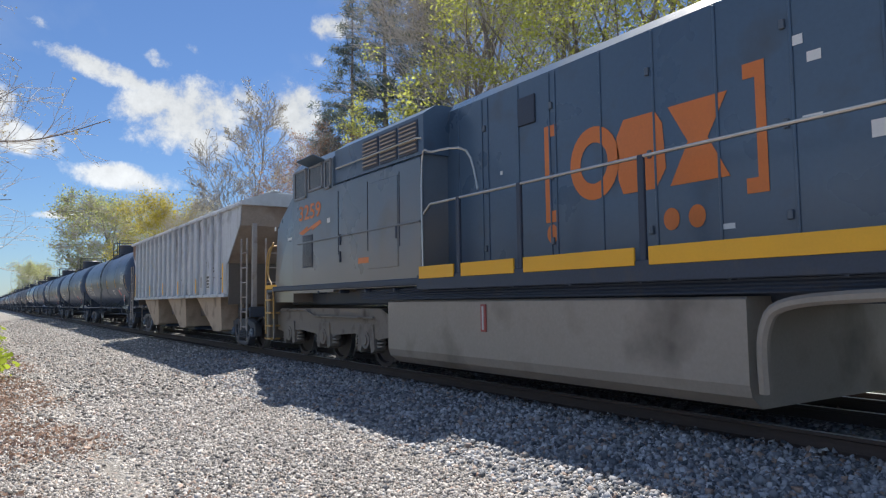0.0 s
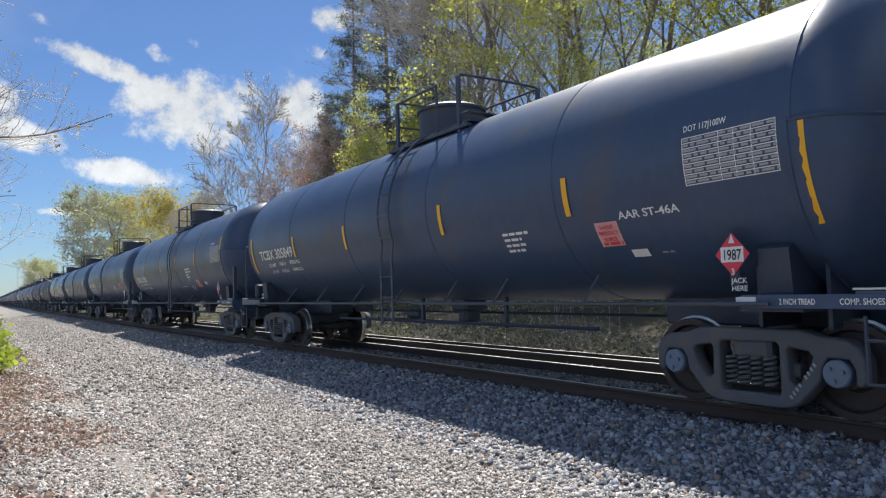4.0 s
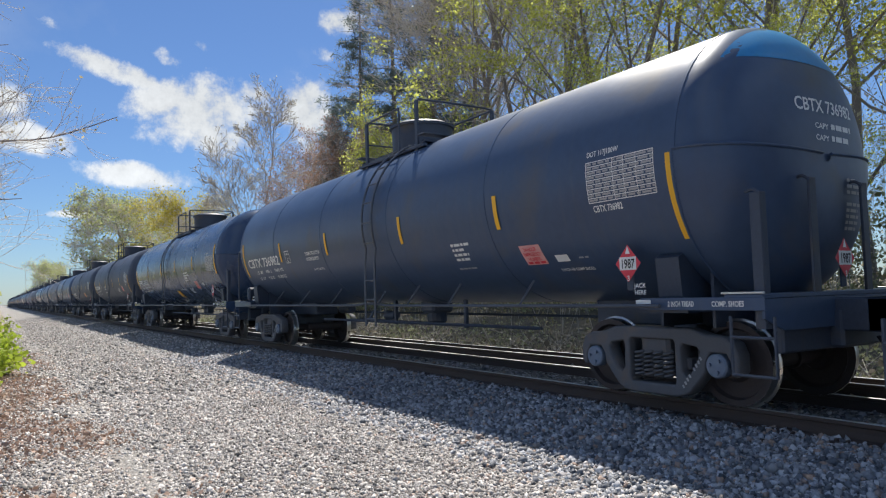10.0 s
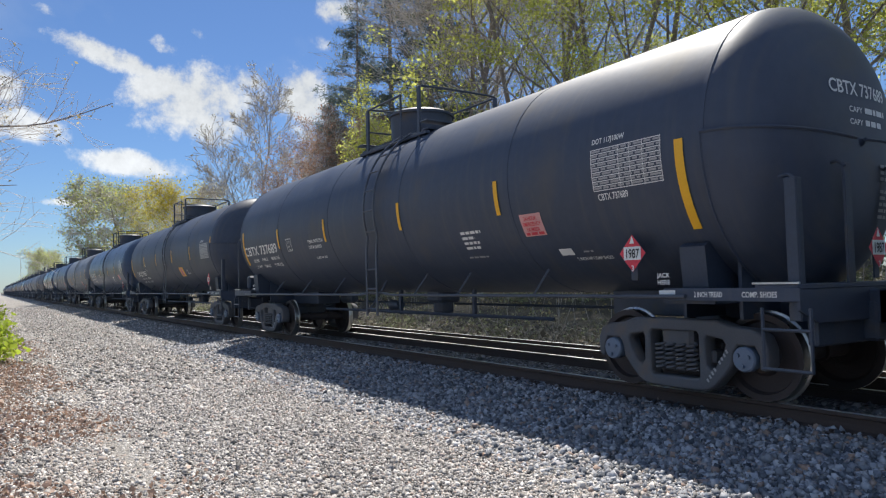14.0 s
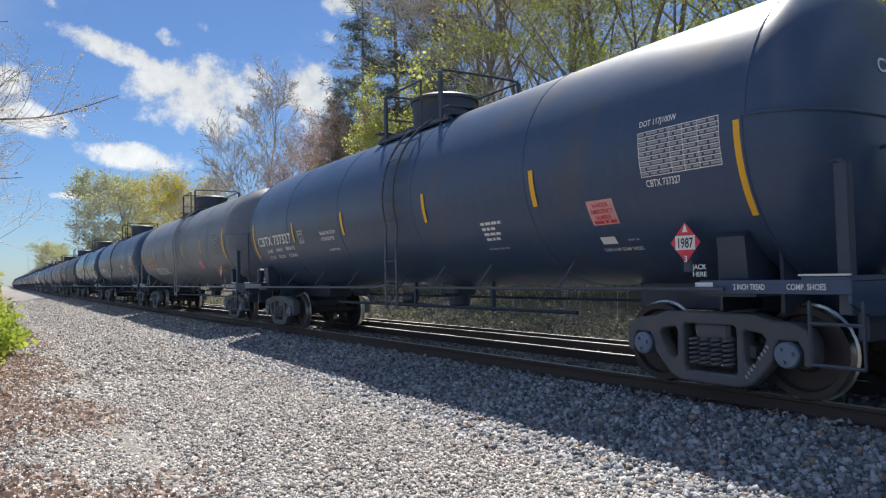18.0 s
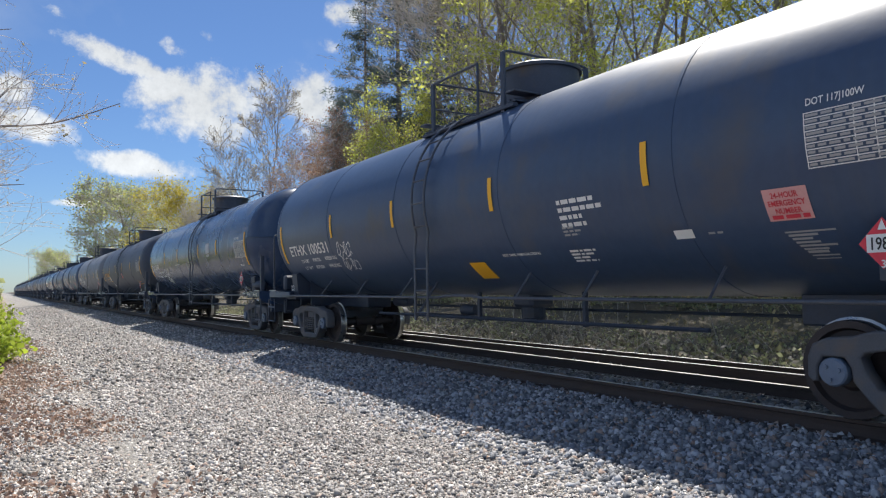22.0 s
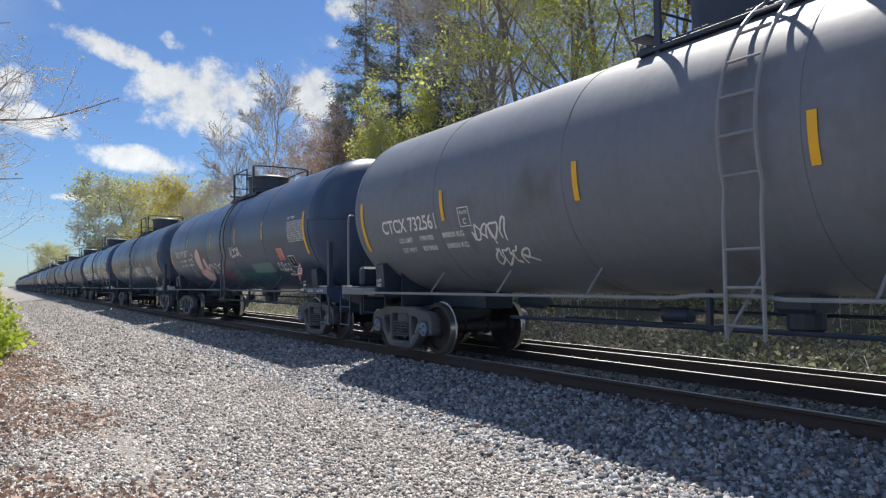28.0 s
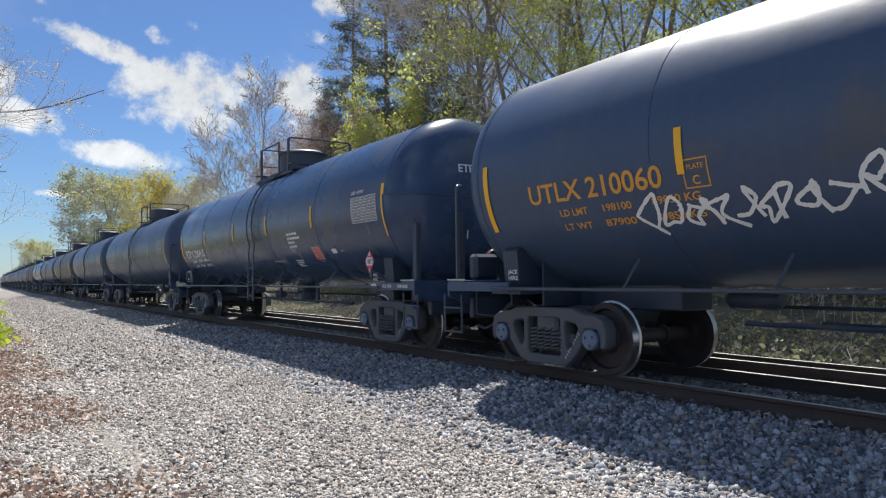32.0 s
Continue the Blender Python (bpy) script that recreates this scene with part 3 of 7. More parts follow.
# ---- rolling stock: common running gear ----
RW = 0.457
TANK_R, TANK_Z = 1.575, 2.68


def wheel_mesh():
    s = Shape()
    prof = [(-0.085, 0.09), (-0.085, 0.16), (-0.03, 0.20), (-0.02, 0.36), (-0.075, 0.385), (-0.075, 0.452), (-0.06, RW), (0.03, RW + 0.003), (0.04, RW + 0.028), (0.055, RW + 0.026),
            (0.065, 0.40), (0.0, 0.36), (-0.01, 0.20), (0.06, 0.16), (0.06, 0.09)]
    s.lathe(prof, "x", sides=30, slots=[0, 0, 0, 0, 0, 1, 1, 1, 1, 0, 0, 0, 0, 0])
    return s.mesh("wheel", [WHEEL, TREAD], True)


def axle_mesh():
    s = Shape().lathe([(-1.05, 0.07), (-0.8, 0.075), (-0.78, 0.095), (0.78, 0.095), (0.8, 0.075), (1.05, 0.07)], "x", sides=16)
    for x in (-0.25, 0.25):
        s.lathe([(x - 0.03, 0.096), (x - 0.03, 0.13), (x + 0.03, 0.13), (x + 0.03, 0.096)], "x", sides=16)
    return s.mesh("axle", WHEEL, True)


def cap_mesh():
    s = Shape().lathe([(0.0, 0.13), (-0.10, 0.13), (-0.115, 0.115), (-0.12, 0.0)], "x", sides=20)
    for k in range(3):
        a = 2 * math.pi * k / 3 + 0.5
        s.lathe([(-0.118, 0.02), (-0.14, 0.02), (-0.14, 0.0)], "x", (0, 0.07 * math.cos(a), 0.07 * math.sin(a)), 6)
    return s.mesh("bearing_cap", CAP, True)


def casting(loops, thick, edge):
    """A flat casting: the first loop is its outline, the others its windows; edges are rounded."""
    c = bpy.data.curves.new("casting", "CURVE")
    c.dimensions, c.fill_mode = "2D", "BOTH"
    c.extrude, c.bevel_depth, c.bevel_resolution, c.offset = thick - edge, edge, 1, -edge
    for loop in loops:
        sp = c.splines.new("POLY")
        sp.points.add(len(loop) - 1)
        for p, (y, z) in zip(sp.points, loop):
            p.co = (y, z, 0, 1)
        sp.use_cyclic_u = True
    ob = new("casting", c)
    me = bpy.data.meshes.new_from_object(ob)
    bpy.data.objects.remove(ob)
    bpy.data.curves.remove(c)
    me.transform(Matrix(((0, 0, 1, 0), (1, 0, 0, 0), (0, 1, 0, 0), (0, 0, 0, 1))))
    return me


def sideframe_mesh(span=0.889):
    half = [(0.55, 0.84), (0.74, 0.78), (0.96, 0.76), (1.09, 0.70), (1.14, 0.58), (1.14, 0.40), (1.10, 0.35), (1.04, 0.36), (1.04, 0.50), (0.99, 0.59), (0.80, 0.59), (0.745, 0.50), (0.73, 0.38), (0.64, 0.27), (0.52, 0.14), (0.42, 0.09), (0.30, 0.075)]
    outline = half + [(-y, z) for y, z in half[::-1]]
    window = [(0.44, 0.67), (0.62, 0.64), (0.66, 0.59), (0.62, 0.48), (0.52, 0.33), (0.46, 0.31), (0.42, 0.36), (0.41, 0.63)]
    nest = [(-0.31, 0.20), (0.31, 0.20), (0.33, 0.24), (0.33, 0.68), (0.30, 0.71), (-0.30, 0.71), (-0.33, 0.68), (-0.33, 0.24)]
    me = casting([outline, window, [(-y, z) for y, z in window[::-1]], nest], 0.10, 0.022)
    me.materials.append(CAST)
    return me


def spring_mesh():
    s = Shape()
    path = [(0.055 * math.cos(a), 0.055 * math.sin(a), 0.30 * a / (2 * math.pi * 6)) for a in np.linspace(0, 2 * math.pi * 6, 54)]
    s.tube(path, 0.017, 5)
    return s.mesh("spring", CAST, True)


def bolster_mesh():
    s = Shape()
    s.box((0, 0, 0.62), (2.1, 0.42, 0.24), 0.04)
    s.box((0, 0, 0.76), (1.0, 0.36, 0.16), 0.03)
    return s.mesh("truck_bolster", CAST)


AXLES = []


def truck(car, y, detail=True, span=0.889):
    """Two axles, side frames with spring nests and a bolster, under a car at y."""
    at(part("truck_bolster", shared("bolster", bolster_mesh), None, car), 0, y, 0)
    for side in (-1, 1):
        fr = at(part("sideframe", shared("frame%g" % span, lambda: sideframe_mesh(span)), None, car, "dusty cast steel truck side frame"), side * 1.0, y, 0)
        if detail and side < 0:
            st = Shape()
            for k in range(9):
                if k not in (4,):
                    st.box((-0.104, -0.44 - 0.030 * k, 0.20 + 0.040 * k), (0.006, 0.022, 0.038), 0, pose(0, 0, 0, -35, 0, 0))
            part("stencil", shared("fstencil", lambda: st.mesh("stencil", FADED)), None, fr)["kind"] = "stuff"
            for dy in (-0.21, -0.07, 0.07, 0.21):
                at(part("spring", shared("spring", spring_mesh), None, fr), -0.05, dy, 0.27)
    for dy in (-span, span):
        ax = at(part("axle", shared("axle", axle_mesh), None, car), 0, y + dy, RW)
        for side in (-1, 1):
            at(part("wheel", shared("wheel", wheel_mesh), None, ax, "rusty steel wheel with a bright tread"), side * 0.755, 0, 0, 0, 0, 0 if side < 0 else 180)
            if side < 0:
                at(part("bearing_cap", shared("cap", cap_mesh), None, ax, "blue-grey bearing cap"), side * 1.02, 0, 0)
        if detail:
            AXLES.append((ax, y + dy, RW))


def coupler_mesh():
    s = Shape()
    s.box((0, 0.0, 0), (0.16, 0.62, 0.16), 0.03)
    s.box((0.05, -0.36, 0), (0.34, 0.22, 0.28), 0.06)
    s.box((-0.10, -0.46, 0), (0.14, 0.16, 0.26), 0.05)
    return s.mesh("coupler", CAST)


def hose_mesh():
    s = Shape().tube(smooth_path([(0, 0, 0), (0.02, -0.12, -0.18), (0.05, -0.34, -0.30), (0.06, -0.55, -0.26)], 6), 0.025, 7)
    return s.mesh("brake_hose", FRAME, True)


# ---- writing on the cars ----
def text_data(words, size):
    c = bpy.data.curves.new("words", "FONT")
    c.body, c.size, c.align_x, c.align_y = words, size, "LEFT", "BOTTOM_BASELINE"
    c.resolution_u = 3
    c.offset = size * 0.016
    ob = new("words", c)
    me = bpy.data.meshes.new_from_object(ob)
    v = np.empty(len(me.vertices) * 3, np.float32)
    me.vertices.foreach_get("co", v)
    f = [tuple(p.vertices) for p in me.polygons]
    bpy.data.objects.remove(ob)
    bpy.data.meshes.remove(me)
    bpy.data.curves.remove(c)
    return v.reshape(-1, 3)[:, :2], f


def on_tank(u, v, lift=0.004, rad=TANK_R):
    """From a place along the side (u towards the front from just ahead of the middle, v as height) to the tank's curved side."""
    a = (v - TANK_Z) / rad
    return (-(rad + lift) * math.cos(a), -u - 0.10, TANK_Z + (rad + lift) * math.sin(a))


def decal(name, flat, faces, mat, parent, where=on_tank, label="", lift=0.004):
    me = bpy.data.meshes.new(name)
    me.from_pydata([where(u, v, lift) for u, v in flat], [], faces)
    me.materials.append(mat)
    return part(name, me, None, parent, label)


def lettering(words, u, v, size, mat, parent, where=on_tank, width=None, name="lettering", slant=0.0):
    key = ("words", words, size)
    flat, f = shared(key, lambda: text_data(words, size))
    flat = np.array(flat, float)
    if width:
        flat[:, 0] *= width / max(flat[:, 0].max(), 1e-3)
    c, s = math.cos(slant), math.sin(slant)
    ob = decal(name, [(u + a * c - b * s, v + a * s + b * c) for a, b in flat], f, mat, parent, where, "", 0.006)
    ob["kind"] = "stuff"
    return ob


def patch(u0, v0, u1, v1, nu=1, nv=6):
    """A rectangle on the side, cut fine enough to follow the curve."""
    flat = [(u0 + (u1 - u0) * i / nu, v0 + (v1 - v0) * j / nv) for j in range(nv + 1) for i in range(nu + 1)]
    f = [(j * (nu + 1) + i, j * (nu + 1) + i + 1, (j + 1) * (nu + 1) + i + 1, (j + 1) * (nu + 1) + i) for j in range(nv) for i in range(nu)]
    return flat, f


def bars(rows, u, v, height, gap, mat, parent, seed, where=on_tank, name="small_print"):
    """Lines of writing too small to read: rows of short bars."""
    r = random.Random(seed)
    flat, f = [], []
    for k, length in enumerate(rows):
        x, z = u, v - k * gap
        while x < u + length:
            w = r.uniform(0.05, 0.16)
            n = len(flat)
            flat += [(x, z), (min(x + w, u + length), z), (min(x + w, u + length), z + height), (x, z + height)]
            f.append((n, n + 1, n + 2, n + 3))
            x += w + 0.025
    ob = decal(name, flat, f, mat, parent, where, "", 0.006)
    ob["kind"] = "stuff"
    return ob


def grid_table(u, v, w, h, mat, parent, seed):
    """The test table: a ruled frame with rows of small print."""
    flat, f = [], []

    def line(u0, v0, u1, v1):
        a, b = patch(u0, v0, u1, v1, 1, 3 if abs(v1 - v0) > 0.1 else 1)
        n = len(flat)
        flat.extend(a)
        f.extend(tuple(n + i for i in q) for q in b)

    t = 0.010
    for k in range(10):
        z = v - h * k / 9
        line(u, z - t, u + w, z)
    for x in (0, 0.42, 0.58, 0.76, 1.0):
        line(u + w * x - (t if x else 0), v - h, u + w * x + (0 if x else t), v)
    decal("test_table", flat, f, mat, parent)["kind"] = "stuff"
    r = random.Random(seed)
    bars([w * 0.98] * 9, u + 0.02, v - h / 9 * 0.78, h / 9 * 0.45, h / 9, FADED, parent, seed, name="table_print")
    lettering("DOT 117J100W", u + 0.02, v + 0.06, 0.09, mat, parent, width=0.5)


def placard(u, v, parent, where=on_tank, size=0.19):
    d = [(u, v - size * 1.12), (u + size, v), (u, v + size * 1.12), (u - size, v)]
    pl = decal("placard", d, [(0, 1, 2, 3)], RED, parent, where, "red diamond placard with a white number", 0.012)
    a, f = patch(u - size * 0.66, v - 0.075, u + size * 0.66, v + 0.075, 1, 1)
    decal("number_field", a, f, WHITE, pl, where, "", 0.016)
    lettering("1987", u - 0.105, v - 0.052, 0.145, INK, pl, lambda x, z, e: where(x, z, 0.02), width=0.21)
    lettering("3", u - 0.02, v - 0.20, 0.09, WHITE, pl, lambda x, z, e: where(x, z, 0.016))
    a = [(u - 0.035, v + 0.11), (u + 0.035, v + 0.11), (u, v + 0.20)]
    decal("flame_mark", a, [(0, 1, 2)], WHITE, pl, where, "", 0.016)


def scrawl(u, v, w, h, mat, parent, seed, letters=6, thick=0.035, name="graffiti"):
    """A tag in looping spray-paint strokes; no word of it is meant to be read."""
    r = random.Random(seed)
    flat, f = [], []
    for k in range(letters):
        x0 = u + w * k / letters
        lw = w / letters
        turn0, way = r.uniform(0, 6.3), r.choice((-1, 1))
        p = []
        for j in range(r.randint(6, 9)):
            a = turn0 + way * j * r.uniform(0.75, 1.1)
            e = r.uniform(0.35, 1.0)
            p.append(Vector((x0 + lw * (0.5 + 0.62 * e * math.cos(a)) + 0.12 * h * math.sin(a), v + h * (0.5 + 0.5 * e * math.sin(a)), 0)))
        if r.random() < 0.5:
            p.append(Vector((x0 + lw * r.uniform(0.6, 1.5), v + h * r.uniform(-0.15, 0.2), 0)))
        line = smooth_path(p, 7)
        n = len(flat)
        for i, q in enumerate(line):
            d = (line[min(i + 1, len(line) - 1)] - line[max(i - 1, 0)])
            d = d.normalized() if d.length > 1e-6 else Vector((1, 0, 0))
            e = Vector((-d.y, d.x, 0)) * thick * 0.5 * r.uniform(0.75, 1.15)
            flat += [(q.x + e.x, q.y + e.y), (q.x - e.x, q.y - e.y)]
        f += [(n + 2 * i, n + 2 * i + 2, n + 2 * i + 3, n + 2 * i + 1) for i in range(len(line) - 1)]
    return decal(name, flat, f, mat, parent, on_tank, "spray-painted graffiti tag", 0.007)


# ---- tank cars ----
HALF = 8.38      # half the tank's length over its heads
BEND = 7.68      # where the heads begin


def head_curve(r):
    """How far a head bulges at r from its middle, as a share of its depth: a flat dish with a rounded knuckle."""
    return max(0.0, 1 - (min(r, TANK_R) / TANK_R) ** 2.9) ** 0.5


def tank_mesh(paint):
    s = Shape()
    prof = []
    for k in range(19):
        a = math.pi / 2 * k / 18
        prof.append((-BEND - (HALF - BEND) * head_curve(TANK_R * math.sin(a)), max(TANK_R * math.sin(a), 0.0)))
    prof = prof + [(-4, TANK_R), (0, TANK_R), (4, TANK_R)] + [(-a, r) for a, r in prof[::-1]]
    s.lathe(prof, "y", (0, 0, TANK_Z), 64)
    return s.mesh("tank", paint, True)


def on_head(u, v, lift=0.004):
    """From across and height to the tank's front head."""
    return (u, -BEND - (HALF - BEND) * head_curve(math.hypot(u, v - TANK_Z)) - lift, v)


def seam_mesh(paint, r=TANK_R):
    s = Shape().lathe([(-0.03, r - 0.01), (-0.025, r + 0.006), (0.025, r + 0.006), (0.03, r - 0.01)], "y", (0, 0, TANK_Z), 64)
    return s.mesh("seam", paint, True)


def arc(y, a0, a1, r, n=14):
    return [(-r * math.cos(radians(a0 + (a1 - a0) * k / n)), y, TANK_Z + r * math.sin(radians(a0 + (a1 - a0) * k / n))) for k in range(n + 1)]


def tank_car(spec):
    """A black or grey tank car on two trucks. spec: see CARS."""
    paint, pipe = spec["paint"], spec.get("pipe", PIPE)
    mark = spec.get("mark", WHITE)
    far = spec.get("far", False)
    car = new("tank_car")
    tagged(car, spec["label"], "tank car", "tank cars of the train")
    seed = spec["seed"]
    part("tank", shared(("tank", paint.name), lambda: tank_mesh(paint)), None, car, spec.get("tank_label", ""))
    for y in (-BEND, -4.6, -1.55, 1.55, 4.6, BEND):
        at(part("seam", shared(("seam", paint.name), lambda: seam_mesh(paint)), None, car), 0, y if abs(y) > 7 else y + (seed % 5) * 0.08, 0)
    # manway housing and its platform on top
    top = TANK_Z + TANK_R

    def dome():
        s = Shape().lathe([(top - 0.12, 0.62), (top + 0.50, 0.64), (top + 0.54, 0.60), (top + 0.57, 0.55), (top + 0.60, 0.0)], "z", (0, 0, 0), 28)
        s.lathe([(top + 0.46, 0.62), (top + 0.46, 0.68), (top + 0.51, 0.68), (top + 0.51, 0.62)], "z", (0, 0, 0), 28)
        return s.mesh("manway_housing", FRAME, True)

    at(part("manway_housing", shared("dome", dome), None, car, "black protective housing over the manway"), 0, -spec.get("dome", 0.0), 0)

    def deck():
        s = Shape()
        for side in (-1, 1):
            s.box((side * 0.88, 0, top - 0.22), (0.10, 2.7, 0.06), 0.008)
            s.box((side * 0.72, 0, top - 0.15), (0.30, 2.7, 0.03), 0.005)
            for y in np.arange(-1.3, 1.31, 0.11):
                s.box((side * 0.72, y, top - 0.13), (0.30, 0.02, 0.03))
        for y in (-1.3, 1.3):
            s.box((0, y, top - 0.02), (1.9, 0.24, 0.03), 0.005)
        return s.mesh("platform", FRAME)

    rise = spec.get("platform", -0.15)
    at(part("platform", shared("deck", deck), None, car, "grated steel platform round the manway"), 0, rise, 0)
    z0, z1 = top - 0.34, top + 0.68

    def posts():
        return Shape().box((0, 0, (z1 - z0) / 2), (0.05, 0.09, z1 - z0), 0.006).mesh("railing_post", FRAME)

    for y in (-1.05, 1.05):
        for side in (-1, 1):
            at(part("railing_post", shared("rpost", posts), None, car), side * 0.88, y + rise, z0)

    def railing():
        s = Shape()
        for y in (-1.05, 1.05):
            s.tube(smooth_path([(-0.88, y, z1 - 0.02), (-0.7, y, z1 + 0.03), (0.7, y, z1 + 0.03), (0.88, y, z1 - 0.02)], 3), 0.022, 6)
        s.tube([(-0.88, 1.05, z1 - 0.45), (0.88, 1.05, z1 - 0.45)], 0.018, 6)
        s.tube([(0.88, 1.05, z1), (0.88, -1.05, z1)], 0.022, 6)
        s.tube([(0.88, 1.05, z1 - 0.45), (0.88, -1.05, z1 - 0.45)], 0.018, 6)
        s.tube([(-0.88, 1.05, z1), (-0.88, -0.36, z1)], 0.022, 6)
        s.tube([(-0.88, -0.36, z1), (-0.88, -0.36, z0 + 0.1)], 0.022, 6)
        return s.mesh("railing", FRAME, True)

    at(part("railing", shared("railing", railing), None, car, "black pipe railing"), 0, rise, 0)

    # side ladder, hugging the tank
    def ladder(pipe_mat):
        s = Shape()
        for y in (-0.62, -0.22):
            line = [(-1.62, y, 0.72), (-1.62, y, 1.9)] + arc(y, -18, 62, TANK_R + 0.10, 12)
            s.tube(line, 0.022, 6)
        for z in np.arange(0.85, 1.9, 0.36):
            s.tube([(-1.62, -0.62, z), (-1.62, -0.22, z)], 0.016, 6)
        for a in range(-14, 64, 13):
            p = arc(0, a, a + 1, TANK_R + 0.10, 1)[0]
            s.tube([(p[0], -0.62, p[2]), (p[0], -0.22, p[2])], 0.016, 6)
        s.tube([(-1.62, -0.22, 0.75), (-1.30, -0.42, 1.35)], 0.02, 5)
        return s.mesh("ladder", pipe_mat, True)

    at(part("ladder", shared(("ladder", pipe.name), lambda: ladder(pipe)), None, car, "steel side ladder"), 0, 0.42 - spec.get("ladder_at", 0.42), 0)

    # running rail along the foot of the tank, with its struts
    def side_pipe(pipe_mat):
        s = Shape()
        s.tube([(0, -7.4, 1.10), (0, -1.15, 1.10), (0, -0.85, 1.13), (0, -0.2, 1.13), (0, 0.1, 1.10), (0, 7.4, 1.10)], 0.022, 8)
        return s.mesh("side_rail", pipe_mat, True)

    def strut(pipe_mat):
        return Shape().tube([(0, 0, 0), (0.26, -0.02, 0.34)], 0.016, 5).mesh("strut", pipe_mat)

    for side in (-1, 1):
        at(part("side_rail", shared(("srail", pipe.name), lambda: side_pipe(pipe)), None, car), side * 1.56, 0, 0)
        if not far and side < 0:
            for y in (-5.0, -3.2, -1.9, 1.4, 3.2, 5.0):
                at(part("strut", shared(("strut", pipe.name), lambda: strut(pipe)), None, car), -1.55, y, 1.10)

    # stub sills, saddles and end platforms
    def saddle():
        s = Shape()
        s.box((0, 0, 0.98), (0.62, 4.2, 0.34), 0.02)
        s.prism_y([(-1.2, 1.02), (-1.26, 1.20), (-1.30, 1.62), (-1.22, 1.66), (-1.1, 1.55), (-0.6, 1.24), (0.6, 1.24), (1.1, 1.55), (1.22, 1.66), (1.30, 1.62), (1.26, 1.20), (1.2, 1.02)], -0.16, 0.16)
        s.prism_y([(-1.38, 1.02), (-1.38, 1.12), (1.38, 1.12), (1.38, 1.02)], -0.32, 0.32)
        for y in (-0.35, 0.35):
            s.prism_y([(-1.0, 0.85), (-1.0, 1.5), (-0.4, 1.25), (0.4, 1.25), (1.0, 1.5), (1.0, 0.85)], y - 0.02, y + 0.02)
        return s.mesh("saddle", FRAME)

    def end_deck():
        s = Shape()
        s.box((0, 0, 1.19), (3.0, 0.42, 0.045), 0.006)
        s.prism_y([(-1.5, 0.98), (-1.5, 1.165), (1.5, 1.165), (1.5, 0.98), (1.2, 0.86), (-1.2, 0.86)], -0.225, -0.195)
        return s.mesh("end_platform", paint)

    def side_board():
        return Shape().box((0, 0.52, 1.12), (0.045, 1.5, 0.13), 0.006).mesh("side_board", paint)

    def deck_edge():
        return Shape().box((0, 0, 1.225), (0.03, 0.46, 0.022), 0.004).mesh("deck_edge", BRIGHT)

    def end_post():
        s = Shape().box((-1.43, -0.14, 1.53), (0.03, 0.11, 1.30), 0.005)
        s.box((-1.39, -0.19, 1.53), (0.08, 0.02, 1.30), 0.005)
        s.tube(smooth_path([(-1.43, -0.18, 2.16), (-1.43, -0.12, 2.21), (-1.40, -0.02, 2.20)], 4), 0.018, 6)
        return s.mesh("end_post", FRAME)

    def end_rail():
        s = Shape()
        s.tube(smooth_path([(-1.44, 0.05, 1.10), (-1.44, 0.05, 2.3), (-1.44, 0.05, 2.55), (-1.40, 0.08, 2.66), (-1.28, 0.16, 2.68)], 5), 0.024, 7)
        return s.mesh("end_handrail", pipe, True)

    def centre_post():
        s = Shape().box((-0.5, -0.16, 1.62), (0.12, 0.03, 1.52), 0.005)
        s.tube(smooth_path([(-0.55, -0.18, 2.34), (-0.55, -0.10, 2.40), (-0.52, 0.02, 2.38)], 4), 0.018, 6)
        return s.mesh("centre_post", FRAME)

    def draft_gear():
        s = Shape().box((0, 0.35, 0.84), (0.66, 1.3, 0.40), 0.03)
        s.box((0, -0.12, 0.80), (2.3, 0.10, 0.34), 0.02)
        return s.mesh("draft_gear", FRAME)

    def brake_beam():
        s = Shape().box((0, 0, 0.44), (2.0, 0.10, 0.14), 0.02)
        s.box((-0.62, 0.05, 0.44), (0.12, 0.16, 0.30), 0.03)
        s.box((0.62, 0.05, 0.44), (0.12, 0.16, 0.30), 0.03)
        return s.mesh("brake_beam", CAST)

    def hand_brake():
        s = Shape().box((-0.95, 0.04, 1.42), (0.46, 0.20, 0.40), 0.05)
        s.lathe([(0.0, 0.05), (0.0, 0.20), (0.03, 0.22), (0.06, 0.20), (0.06, 0.05)], "y", (-0.60, 0.16, 1.50), 18)
        s.tube([(-1.12, 0.0, 1.22), (-1.12, 0.0, 0.70), (-0.7, -0.4, 0.62)], 0.02, 6)
        return s.mesh("hand_brake", FRAME)

    def steps():
        s = Shape()
        s.tube([(0, -0.22, 1.0), (0, -0.22, 0.44), (0, 0.24, 0.44), (0, 0.24, 1.0)], 0.019, 6)
        return s.mesh("steps", FRAME)

    def tread_edge():
        return Shape().tube([(0, -0.23, 0), (0, 0.23, 0)], 0.017, 6).mesh("step_edge", PIPE)

    def shield():
        """Half-head jacket over the lower part of the tank head, with a rolled rim."""
        s = Shape()
        rows, n = [], 28
        for k in range(9):
            b = radians(3 + 87 * k / 8)
            y, r = -BEND - (HALF - BEND + 0.035) * head_curve(TANK_R * math.sin(b)), (TANK_R + 0.03) * math.sin(b)
            rows.append([(r * math.cos(radians(a)), y, TANK_Z + r * math.sin(radians(a))) for a in [-182 + 184 * i / n for i in range(n + 1)]])
